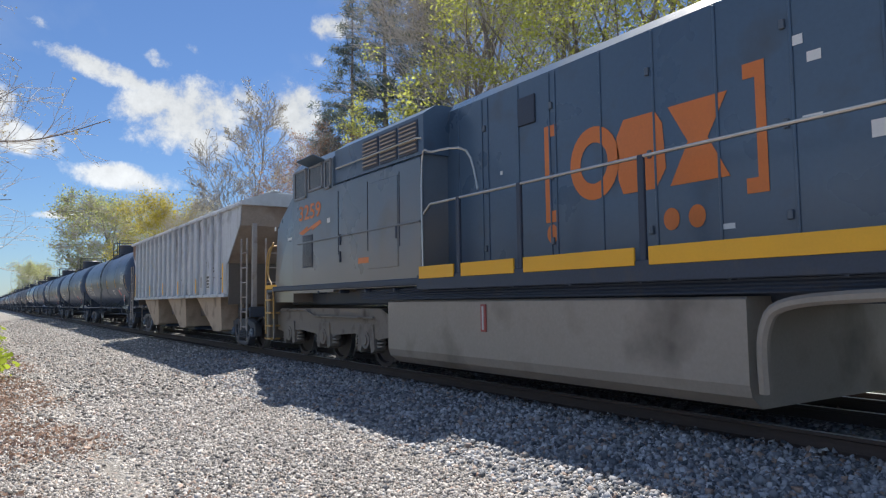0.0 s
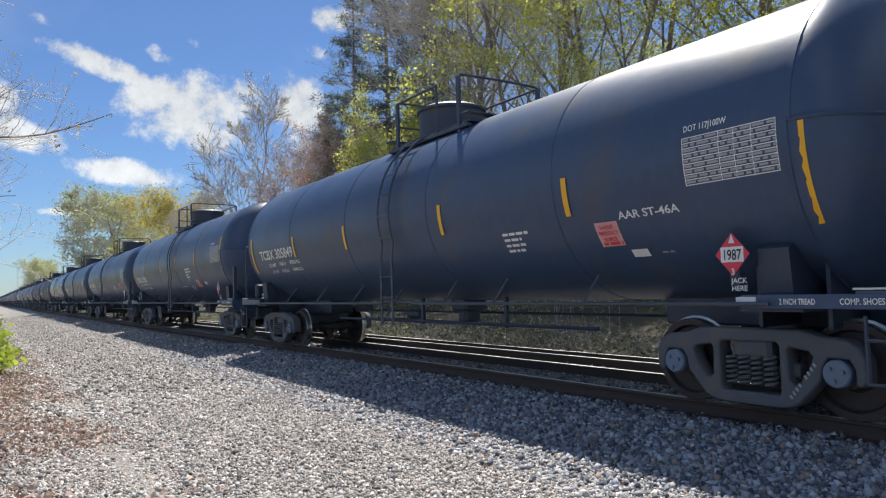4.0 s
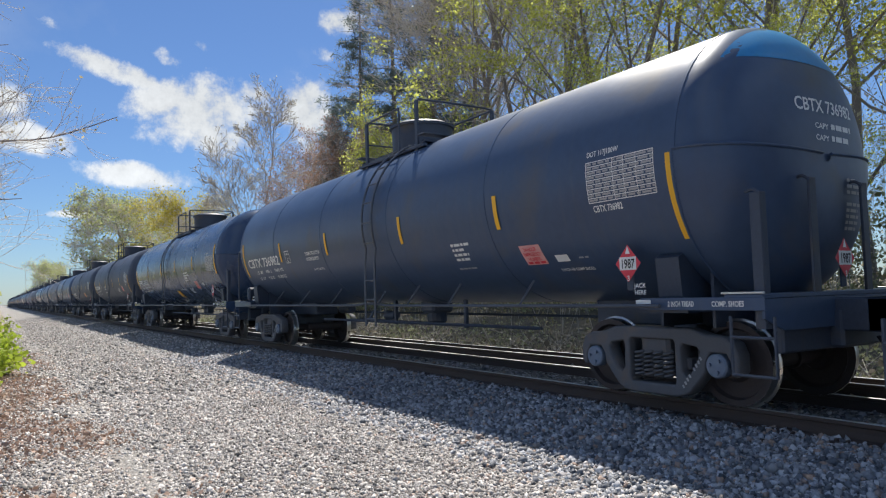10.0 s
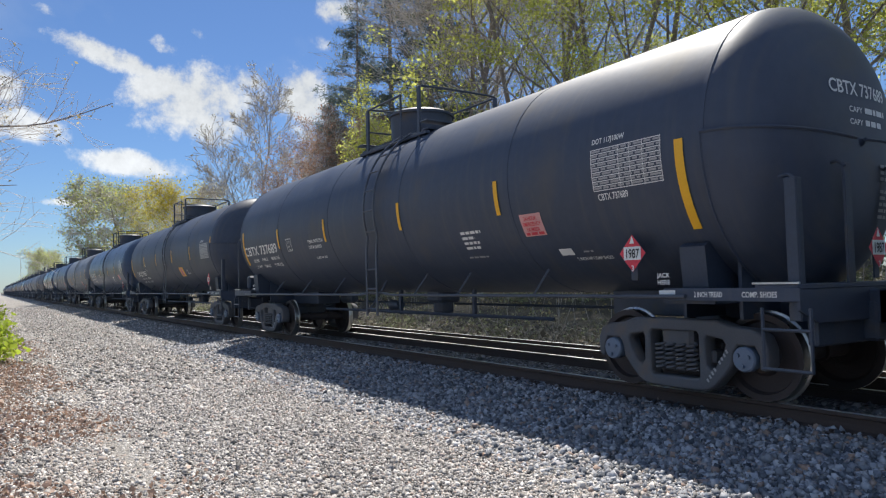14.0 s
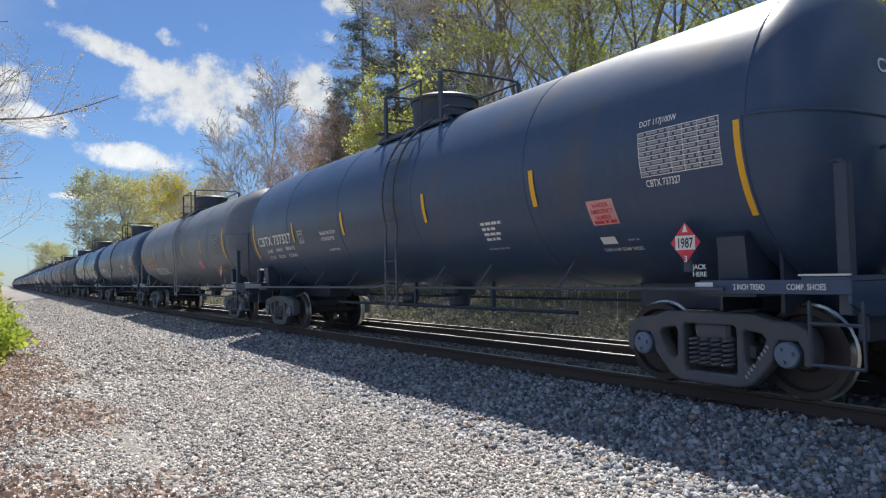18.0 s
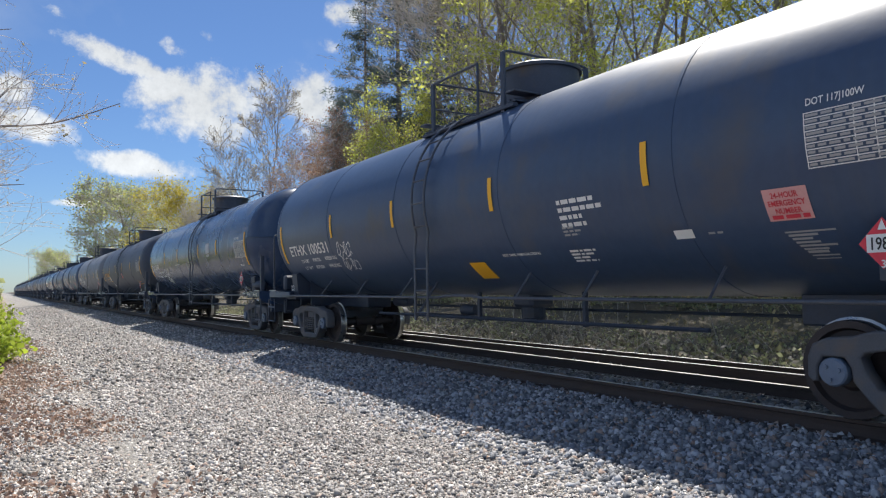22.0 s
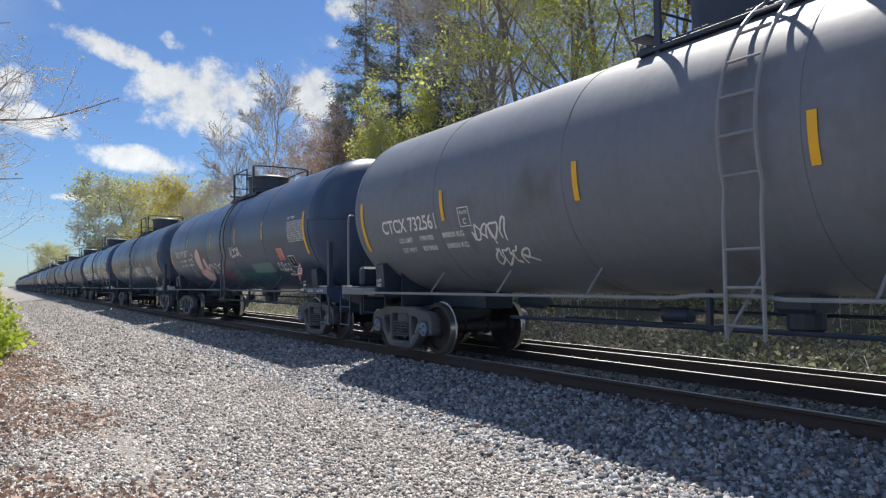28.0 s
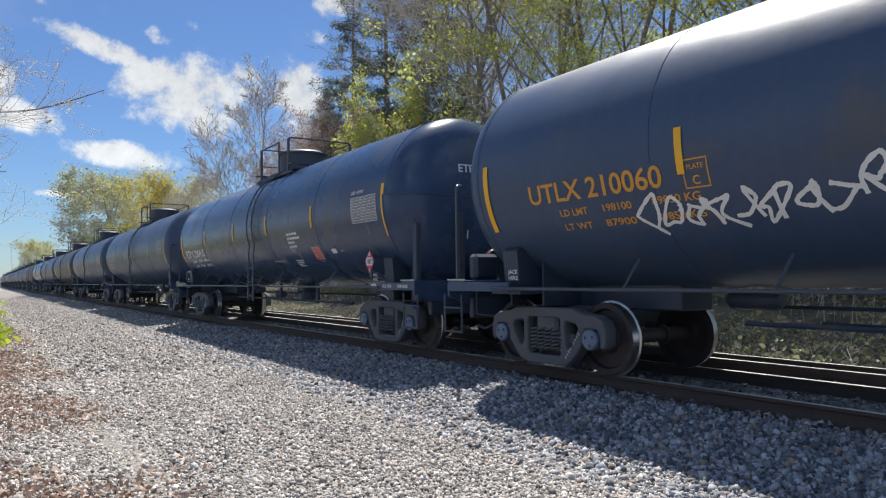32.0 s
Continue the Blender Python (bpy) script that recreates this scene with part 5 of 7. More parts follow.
CARS = [
    dict(THERMAL, words="TCBX 305849", paint=BLACK, plate=False, label="black tank car with white lettering behind a grey hopper car", style="plain", stripes=(-4.6, -1.81, 1.75, 4.62), front=(7.62, 1.76, 2.71), table_at=(6.44, 2.79), placard=6.95, panel_at=(5.03, 2.04), panel_wide=0.36, white_at=(5.42, 1.65),
         ladder_at=0.2, platform=-0.48, notes=(("AAR ST-46A", 5.44, 2.05, 0.13, 0.85),), weights=(("LD LMT", "196900 LB", "89300 KG"), ("LT WT", "89100 LB", "40400 KG")), start=-7.0, base=2.20, width=2.3),
    dict(PAINTED, words="ETHX 100362", paint=BLACK, label=BLACK_LABEL, front=(7.42, 2.17, 3.14), table_at=(6.27, 2.88), placard=6.78, panel_at=(3.6, 1.88), white_at=(4.63, 1.78), ladder_at=0.68, platform=0.0, weights=(("LD LMT", "197500", "89550 KG"), ("LT WT", "88500", "40150 KG"))),
    dict(THERMAL, words="CBTX 736993", paint=BLACK, label="black tank car with a blue-topped head and white lettering", cap=BLUECAP, panel_at=(5.08, 2.19), ladder_at=-0.38, dome=0.9, platform=-0.30, weights=HEAVY),
    dict(THERMAL, words="CBTX 736982", paint=BLACK, label="black tank car with a blue-topped head and thermal protection lettering", cap=BLUECAP, panel_at=(4.72, 1.89), weights=HEAVY),
    dict(PAINTED, words="ETPX 200332", paint=BLUEBLACK, label="glossy blue-black tank car with a yellow square low on its side", front=(7.27, 2.12, 3.08), table_at=(6.11, 2.74), placard=6.66, panel_at=(3.86, 1.95), white_at=(4.84, 1.86), ladder_at=-0.5, dome=0.75, platform=0.07, start=-7.35, width=2.45, weights=(("LD LMT", "198400", "89950 KG"), ("LT WT", "87600", "39750 KG")), slanted=((0.12, 1.22, 0.42, 0.37, YELLOW, SQUARE),), smear=(6.0, 1.30)),
    dict(THERMAL, words="CBTX 737689", paint=BROWNBLACK, label="dull brown-black tank car with pale lettering", low=2.22, stripes=(-4.83, -1.97, 1.30, 4.12), front=(7.25, 1.75, 2.72), table_at=(6.04, 2.81), placard=6.59, panel_at=(4.58, 2.18), white_at=(5.07, 1.63), start=-7.6, base=2.14, width=2.6, ladder_at=0.5, dome=-0.3, platform=-0.03, weights=LATER),
    dict(words="SHQX 70829", paint=BROWNBLACK, label="dull brown-black tank car with a yellow and red warning panel", plate=True, low=2.31, stripes=(-4.31, -1.54, 1.62, 4.62), start=-6.55, base=1.90, width=2.13, ladder_at=0.72, dome=-0.2, platform=-0.08, table_at=(6.15, 2.78), patches=((2.42, 1.70, 3.06, 2.09, YELLOW, "yellow warning panel"),), panel_at=(2.53, 2.05), panel_wide=0.36, notes=(("PAINT", 3.53, 1.90, 0.09, 0.2), ("ABBL 05-2017", 3.53, 1.79, 0.09, 0.4)), weights=LATER),
    dict(THERMAL, words="CBTX 737327", paint=BLACK, label="black tank car with bold white lettering and thermal notes", panel_at=(5.36, 2.14), white_at=(5.35, 1.65), base=2.18, weights=LATER),
    dict(words="UTLX 211911", paint=GREYTANK, pipe=GREYPIPE, mark=AMBER, table=INK, label="grey tank car with amber lettering and white graffiti", style="amber", low=2.29, stripes=(-4.66, -1.72, 1.30, 4.24), front=(7.2, 2.0, 2.95), table_at=(5.95, 2.67), placard=6.6, panel_at=(3.53, 2.0), start=-6.85, base=2.20, width=1.95, ladder_at=0.56, dome=-0.3, platform=0.35, thick=0.030, tags=((-5.1, 1.50, 1.9, 0.40, WHITE, 5), (-3.2, 1.54, 0.9, 0.36, WHITE, 4))),
    dict(PAINTED, words="ETHX 100531", paint=BLACK, label="black tank car with a yellow square and white graffiti", low=2.34, stripes=(-4.52, -1.75, 1.25, 4.10), front=(7.2, 2.1, 3.05), table_at=(5.95, 2.74), placard=6.58, panel_at=(5.46, 2.12), white_at=(4.32, 1.80), ladder_at=-0.5, dome=0.7, platform=0.2, thick=0.022, tags=((-4.4, 1.55, 0.75, 0.34, WHITE, 4), (-4.4, 1.88, 0.7, 0.36, WHITE, 4)), slanted=((0.2, 1.18, 0.42, 0.37, YELLOW, SQUARE),), smear=(5.55, 1.30)),
    dict(words="JPJX 0018", reservoir=True, paint=BLUEBLACK, label="glossy blue-black tank car with white lettering and graffiti", low=2.40, stripes=(-4.44, -1.87, 1.64, 4.09), start=-7.45, base=2.18, width=1.55, table_at=(6.2, 2.69), placard=6.58, front=(7.25, 1.95, 2.92), ladder_at=0.94, dome=0.3, platform=-0.39, tags=((-4.95, 1.40, 0.7, 0.42, WHITE, 4), (-4.9, 1.80, 0.85, 0.45, WHITE, 4)), patches=((2.79, 2.50, 3.22, 2.83, PALEGREY, "pale grey square"), (2.80, 2.44, 3.2, 2.46, WHITE, "white rule"), (2.80, 2.40, 3.2, 2.42, WHITE, "white rule"), (-2.4, 2.26, -1.66, 2.28, WHITE, "white rule")),
         notes=(("LIFT/PULL HERE", 6.45, 1.93, 0.09, 0.36),), weights=(("LD LMT", "196400 LB", "89100 KG"), ("LT WT", "89600 LB", "40650 KG"))),
    dict(words="UTLX 250845", reservoir=True, paint=BROWNBLACK, label="dull brown-black tank car with amber lettering and a white scrawl", mark=AMBER, table=FADED, style="amber", low=2.38, stripes=(-4.4, -1.62, 1.05, 4.14), front=(7.22, 2.09, 3.02), table_at=(6.05, 2.75), placard=6.68, panel_at=(0.57, 2.30), panel_wide=0.32, start=-6.9, base=2.17, ladder_at=0.1, dome=1.2, platform=-0.2, thick=0.028, tags=((-5.0, 1.75, 0.6, 0.45, WHITE, 3), (-4.7, 1.28, 0.6, 0.45, WHITE, 3))),
    dict(words="CTCX 732561", paint=GREYTANK, pipe=GREYPIPE, label="light grey tank car with pale lettering and white graffiti", plate=True, mark=WHITE, table=WHITE, low=2.26, stripes=(-4.74, -1.67, 1.30, 4.42), table_at=(6.0, 2.64), placard=6.25, front=(6.95, 1.95, 2.92), panel_at=(5.5, 1.92), start=-6.82, base=2.16, width=1.87, ladder_at=0.77, dome=-0.2, platform=-0.26, tags=((-4.02, 1.80, 0.85, 0.42, WHITE, 4), (-3.75, 1.38, 0.85, 0.42, WHITE, 4))),
    dict(words="TILX 191167", paint=BLACK, label="black tank car covered with red, white and teal graffiti", plate=True, low=2.46, stripes=(-4.7, -1.3, 1.56, 4.15), table_at=(6.15, 2.78), placard=6.73, panel_at=(5.12, 2.18), panel_wide=0.42, front=(7.2, 1.95, 2.95), start=-6.77, base=2.32, width=1.92, ladder_at=0.6, dome=0.05, platform=-0.26, weights=(("LD LMT", "204300 LB", "92650 KG"), ("LT WT", "81700 LB", "37050 KG")),
         tags=((-5.0, 1.35, 0.8, 0.5, FADED, 3), (-2.35, 1.48, 1.8, 0.52, WHITE, 4), (-1.15, 1.14, 1.0, 0.66, SALMON, 4), (0.0, 1.16, 1.1, 0.5, FADED, 4), (0.8, 2.06, 1.1, 0.36, WHITE, 4), (0.5, 1.12, 3.4, 0.52, TEAL, 11), (4.7, 1.45, 0.85, 0.36, WHITE, 4), (5.1, 1.34, 0.8, 0.08, WHITE, 2)),
         patches=((2.55, 1.50, 4.25, 1.82, TEALWASH, "pale teal sprayed band"), (5.75, 1.62, 6.18, 1.96, INK, "black panel with a white border")),
         frames=((5.75, 1.62, 6.18, 1.96),), blobs=((-3.3, 2.10, 0.36, 0.46, SALMON), (-3.05, 1.50, 0.70, 0.30, SALMON), (-2.5, 1.92, 0.20, 0.28, SALMON))),
    dict(words="UTLX 210060", reservoir=True, paint=BLACK, mark=AMBER, label="black tank car with amber lettering and large white graffiti", style="amber", plate=True, table=FADED, low=2.28, stripes=(-4.34, -1.8, 1.44, 3.97), table_at=(6.14, 2.59), placard=6.65, panel_at=(2.38, 2.37), panel_wide=0.35, front=(7.12, 1.95, 2.92), start=-6.7, base=2.18, width=2.15, ladder_at=0.3, dome=0.95, platform=0.06, thick=0.045,
         tags=((-4.95, 1.68, 2.3, 0.45, WHITE, 8), (-2.6, 1.86, 1.4, 0.40, WHITE, 6), (-0.2, 1.60, 1.5, 0.50, WHITE, 7), (1.0, 1.58, 1.9, 0.60, WHITE, 8), (0.6, 1.78, 1.2, 0.44, WHITE, 5), (3.95, 1.80, 1.2, 0.40, WHITE, 5), (4.0, 1.48, 1.1, 0.36, WHITE, 5), (3.35, 1.60, 0.7, 0.28, FADED, 3))),
    dict(PAINTED, words="ETPX 200415", paint=BLUEBLACK, label="glossy blue-black tank car with white lettering", white_at=(4.84, 1.86), panel_at=(3.86, 1.95)),
]
PITCH = [0, 18.14, 18.217, 18.275, 18.161, 18.05, 18.70, 18.34, 18.074, 17.962, 18.037, 18.126, 18.126, 17.957, 18.067, 18.15]
TRAIN = []


def build_tank_cars():
    rear = 54.061
    for k, spec in enumerate(CARS):
        rear += PITCH[k]
        spec["seed"] = k + 1
        TRAIN.append((tank_car(spec), rear - 8.3))
    looks = (BLACK, BLACK, DARKGREY, BLACK, BLUEBLACK, BROWNBLACK, GREYTANK, BLACK)
    for k in range(18):
        rear += 18.15
        p = looks[k % 8]
        TRAIN.append((tank_car(dict(paint=p, far=True, seed=40 + k, words="", label="%s tank car far along the train" % ("grey" if p in (GREYTANK, DARKGREY) else "black"))), rear - 8.3))


build_tank_cars()


# ---- the hopper car ----
HOPPER = tank_paint("chalky_grey_hopper_paint", (0.55, 0.575, 0.61), 0.55, 0.42)
HOPDIRT = surface("dusty_hopper_slope", (0.44, 0.335, 0.245), 0.75, 0, 0.25, 1.5, 20, 0.1, (0.10, 0.07, 0.05), 0.3)
# darkened copy of the slope colour, for sheets that lie in shade
HOPSHADE = surface("shaded_inner_sheet", (0.13, 0.11, 0.095), 0.8, 0, 0.25, 1.5, 20, 0.1)
HOPRUST = surface("rust_patch", (0.20, 0.12, 0.08), 0.85, 0, 0.3, 4, 30, 0.1)


HOPIRON = surface("stained_grey_iron", (0.36, 0.33, 0.31), 0.7, 0, 0.3, 4, 30, 0.1, (0.17, 0.11, 0.08), 0.4)
HOPEND = surface("rust_stained_end_sheet", (0.33, 0.27, 0.225), 0.75, 0, 0.35, 1.2, 18, 0.1, (0.17, 0.11, 0.08), 0.5)


def hopper_car():
    car = tagged(new("hopper_car"), "weathered grey covered hopper car with vertical ribs and yellow reflectors", "hopper car", "cars of the train")
    lo, hi, w = 1.55, 4.05, 1.55
    s = Shape()
    side = [(-6.95, lo), (6.95, lo), (6.95, 2.45), (8.1, 3.45), (8.22, hi), (-8.22, hi), (-8.1, 3.45), (-6.95, 2.45)]
    for x in (-w, w):
        part("side_sheet", Shape().prism(side, x - 0.02, x + 0.02), HOPPER, car, "chalky grey side sheet")
    s = Shape()
    s.prism_y([(-w - 0.06, hi - 0.04), (-w - 0.06, hi + 0.06), (-0.9, hi + 0.32), (0.9, hi + 0.32), (w + 0.06, hi + 0.06), (w + 0.06, hi - 0.04)], -8.35, 8.25)
    part("roof", s, HOPPER, car, "grey sheet roof")
    s = Shape()
    for x in (-0.55, 0.55):
        s.box((x, 0, hi + 0.42), (0.28, 16.4, 0.03), 0.005)
    for y in np.arange(-8, 8.1, 1.0):
        s.box((0, y, hi + 0.38), (1.4, 0.06, 0.05))
    part("running_board", s, HOPPER, car, "grated running board")

    def hatch():
        return Shape().box((0, 0, 0), (0.7, 1.6, 0.14), 0.04).mesh("hatch", HOPPER)

    for y in (-6, -3, 0, 3, 6):
        at(part("hatch", shared("hatch", hatch), None, car), 0, y, hi + 0.40)

    def rib():
        s = Shape()
        s.box((-0.05, 0, (lo + hi) / 2), (0.10, 0.12, hi - lo), 0.015)
        s.box((-0.07, 0, lo - 0.02), (0.12, 0.16, 0.10), 0.02)
        return s.mesh("rib", HOPPER)

    for k in range(17):
        y = -6.25 + 0.825 * k
        for x in (-1, 1):
            at(part("rib", shared("rib", rib), None, car), x * (w + 0.02), y, 0, 0, 0, 0 if x < 0 else 180)
    for x in (-w - 0.05, w + 0.05):
        part("side_sill", Shape().box((x, 0, lo - 0.03), (0.12, 13.9, 0.10), 0.015), HOPPER, car)
        part("top_chord", Shape().box((x, 0, hi - 0.02), (0.10, 16.4, 0.10), 0.015), HOPPER, car)
    # three discharge bays: flat dusty side sheets with sloping rear edges, recesses between coloured shade-dark
    def bay():
        outline = [(0.0, 1.50), (-2.86, 1.50), (-3.0, 0.50), (-2.75, 0.44), (-2.05, 0.44), (-1.95, 0.52)]
        return Shape().prism(outline, -1.46, 1.46).mesh("hopper_bay", HOPDIRT)

    def gate():
        return Shape().box((0, -2.45, 0.42), (2.3, 0.95, 0.12), 0.02).mesh("outlet_gate", FRAME)

    for u in (-5.85, -1.30, 3.05):
        b = at(part("hopper_bay", shared("bay", bay), None, car, "dusty tan discharge bay"), 0, -u, 0)
        part("outlet_gate", shared("gate", gate), None, b)
    # the shade between the bays is put into this sheet's colour
    part("inner_slope", Shape().prism([(-6.8, 1.5), (6.8, 1.5), (6.3, 0.85), (-6.3, 0.85)], -0.95, 0.95), HOPSHADE, car, "inner slope sheets between the bays, shade put into their colour")
    part("centre_sill", Shape().box((0, 0, 0.98), (0.5, 18.0, 0.36), 0.02), FRAME, car)
    # end slope sheets and corner cages
    for e in (-1, 1):
        s = Shape()
        s.put([(-w, e * 6.95, 1.25), (w, e * 6.95, 1.25), (w, e * 6.95, 2.45), (-w, e * 6.95, 2.45), (w, e * 8.1, 3.45), (-w, e * 8.1, 3.45), (-w, e * 8.22, hi), (w, e * 8.22, hi)], [(3, 2, 4, 5), (5, 4, 7, 6)])
        part("end_slope", s, HOPEND, car, "brown-stained sloping end sheet")
        # dark sheet added to stand for the shaded, open end under the slope
        part("bulkhead", Shape().box((0, e * 6.92, 1.85), (2 * w - 0.06, 0.05, 1.2), 0.01), HOPSHADE, car, "dark panel standing for shade below the slope")
        s = Shape()
        s.box((0, e * 8.3, 1.12), (3.0, 0.9, 0.06), 0.01)
        s.box((0, e * 8.78, 1.05), (3.0, 0.08, 0.28), 0.01)
        part("end_sill", s, FRAME, car)

        def ladder():
            s = Shape()
            for y in (-0.24, 0.24):
                s.tube([(0, y, 0.55), (0, y, 3.05)], 0.025, 6)
            for z in np.arange(0.65, 3.05, 0.40):
                s.tube([(0, -0.24, z), (0, 0.24, z)], 0.018, 6)
            return s.mesh("ladder", HOPIRON, True)

        for x in (-w, w):
            at(part("ladder", shared("hladder", ladder), None, car, "grey corner ladder"), x, e * 8.45, 0)
        for x in (-0.8, 0.8):
            at(part("ladder", shared("hladder", ladder), None, car), x, e * 8.74, 0, 0, 0, 90)

        def postm():
            return Shape().box((0, 0, 2.3), (0.14, 0.10, 2.4), 0.015).mesh("corner_post", HOPIRON)

        for x in (-1.2, -0.25, 0.25, 1.2):
            at(part("corner_post", shared("cpost", postm), None, car), x, e * 8.25, 0)
        at(part("coupler", shared("coupler", coupler_mesh), None, car), 0, e * 9.05, 0.876, 0, 0, 0 if e < 0 else 180)
        at(part("brake_hose", shared("hose", hose_mesh), None, car), -0.45 * e, e * 8.9, 0.72, 0, 0, 0 if e < 0 else 180)
    flat = lambda u, v, e: (-w - 0.021 - e, -u, v)
    rib_face = lambda u, v, e: (-w - 0.122 - e, -u, v)
    for u, v0, v1 in ((6.78, 1.60, 2.45), (-7.0, 1.65, 2.65), (3.72, 1.62, 2.09), (1.24, 1.62, 2.08), (-1.24, 1.62, 2.08), (-3.71, 1.62, 2.05)):
        a, f = patch(u, v0, u + 0.13, v1, 1, 1)
        decal("reflector", a, f, YELLOW, car, rib_face, "yellow reflective stripe")
    for word, u, v in (("GA", -6.75, 2.12), ("CX", -5.92, 2.12), ("22", -6.75, 1.78), ("00", -5.92, 1.78)):
        lettering(word, u, v, 0.36, INK, car, flat, width=0.42)
    bars([0.5, 0.5, 0.55], -4.2, 2.15, 0.07, 0.16, FADED, car, 71, flat)
    bars([0.5, 0.4, 0.5], -3.3, 2.15, 0.07, 0.16, INK, car, 72, flat)
    a, f = patch(4.74, 1.78, 5.20, 2.14, 1, 1)
    pl = decal("notice_panel", a, f, INK, car, flat, "black and white stencil panel")
    bars([0.3, 0.3, 0.3], 4.81, 2.02, 0.05, 0.1, WHITE, pl, 73, lambda u, v, e: flat(u, v, 0.008))
    for u0, v0, u1, v1 in ((4.72, 1.76, 5.22, 1.78), (4.72, 2.14, 5.22, 2.16), (4.72, 1.76, 4.74, 2.16), (5.20, 1.76, 5.22, 2.16)):
        a, f = patch(u0, v0, u1, v1, 1, 1)
        decal("panel_border", a, f, WHITE, pl, lambda u, v, e: flat(u, v, 0.006))
    for k, (u, v, rows) in enumerate(((5.35, 2.35, [0.2, 0.26]), (5.3, 2.05, [0.42]), (-2.5, 2.2, [0.4, 0.3]), (-1.55, 2.55, [0.12]), (-1.6, 1.85, [0.5]), (0.05, 2.3, [0.45, 0.4, 0.3]), (2.6, 2.25, [0.1]), (1.15, 2.1, [0.35]), (4.4, 2.55, [0.36, 0.3]), (6.2, 2.0, [0.2]))):
        bars(rows, u, v, 0.045, 0.10, FADED if k % 3 else INK, car, 80 + k, flat)
    rnd = random.Random(17)
    for k in range(16):
        u, v = rnd.uniform(-6.6, 6.6), rnd.uniform(1.7, 3.9)
        r = rnd.uniform(0.015, 0.05)
        ring = [(u + r * rnd.uniform(0.6, 1.2) * math.cos(a), v + r * rnd.uniform(0.5, 1.5) * math.sin(a)) for a in [2 * math.pi * j / 9 for j in range(9)]]
        decal("paint_chip", ring, [tuple(range(9))], HOPRUST if k % 4 == 0 else FADED, car, flat)
    a, f = patch(3.98, 1.80, 4.40, 2.14, 1, 1)
    decal("paint_patch", a, f, FADED, car, flat, "darker grey paint patch")
    decal("rust_stain", [(-8.15, 3.6), (-7.6, 3.2), (-7.5, 3.5), (-7.35, 3.25), (-7.25, 3.7), (-7.3, 4.0), (-8.2, 4.0)], [(0, 1, 2, 3, 4, 5, 6)], HOPRUST, car, flat, "rust stain")
    for y in (-6.9, 6.9):
        truck(car, y)
    return car


TRAIN.append((hopper_car(), 27.45))

# ---- the locomotive ----
LBLUE = surface("dark_blue_locomotive_paint", (0.062, 0.105, 0.165), 0.30, 0, 0.18, 1.0, 20, 0.04, (0.06, 0.065, 0.07), 0.2)
LGREY = surface("slate_locomotive_paint", (0.115, 0.155, 0.20), 0.30, 0, 0.18, 0.8, 20, 0.05, (0.10, 0.09, 0.08), 0.2)


def dust_film(m, low, high, colour, amount):
    """Brown road dust, thick near the wheels and thinning out up the side."""
    n, l = m.node_tree.nodes, m.node_tree.links
    b = n["Principled BSDF"]
    tc, sep, nz = n.new("ShaderNodeTexCoord"), n.new("ShaderNodeSeparateXYZ"), n.new("ShaderNodeTexNoise")
    nz.inputs["Scale"].default_value, nz.inputs["Detail"].default_value = 1.1, 8.0
    l.new(tc.outputs["Object"], sep.inputs[0])
    l.new(tc.outputs["Object"], nz.inputs["Vector"])
    add = n.new("ShaderNodeMath")
    add.operation = "MULTIPLY_ADD"
    add.inputs[1].default_value = 1.4
    l.new(nz.outputs[0], add.inputs[0])
    l.new(sep.outputs[2], add.inputs[2])
    k = n.new("ShaderNodeMapRange")
    k.interpolation_type = "SMOOTHSTEP"
    k.inputs["From Min"].default_value, k.inputs["From Max"].default_value = low + 0.7, high + 0.7
    k.inputs["To Min"].default_value, k.inputs["To Max"].default_value = amount, 0.0
    l.new(add.outputs[0], k.inputs["Value"])
    mx = n.new("ShaderNodeMix")
    mx.data_type = "RGBA"
    mx.inputs[7].default_value = (*colour, 1)
    l.new(k.outputs[0], mx.inputs[0])
    l.new(b.inputs["Base Color"].links[0].from_socket, mx.inputs[6])
    l.new(mx.outputs[2], b.inputs["Base Color"])


dust_film(LGREY, 1.7, 3.4, (0.205, 0.172, 0.142), 0.9)
dust_film(LBLUE, 1.4, 3.0, (0.12, 0.115, 0.11), 0.5)
LTANK = surface("dusty_fuel_tank", (0.27, 0.238, 0.205), 0.5, 0, 0.22, 1.0, 25, 0.05, (0.09, 0.075, 0.06), 0.3)
GAUGERED = surface("dull_red_paint", (0.28, 0.06, 0.055), 0.5, 0, 0.15, 4, 30, 0.02)
LYELLOW = surface("yellow_sill_stripe", (0.78, 0.40, 0.02), 0.5, 0, 0.1, 3, 40, 0.02)
ORANGE = surface("orange_logo_paint", (0.62, 0.17, 0.03), 0.45, 0, 0.15, 2, 30, 0.02)
LGLASS = glow_free_glass("dark_cab_glass")
LCAST = surface("dusty_truck_frame", (0.20, 0.175, 0.15), 0.75, 0.1, 0.3, 3, 40, 0.2, (0.06, 0.045, 0.035), 0.3)
# slat tan has the sunlight on the slats put into it
TANSLAT = surface("sunlit_tan_slat", (0.40, 0.33, 0.26), 0.6, 0, 0.2, 5, 40, 0.05)
TAN = surface("dusty_yellow_rail", (0.45, 0.28, 0.10), 0.55, 0, 0.2, 5, 40, 0.05)


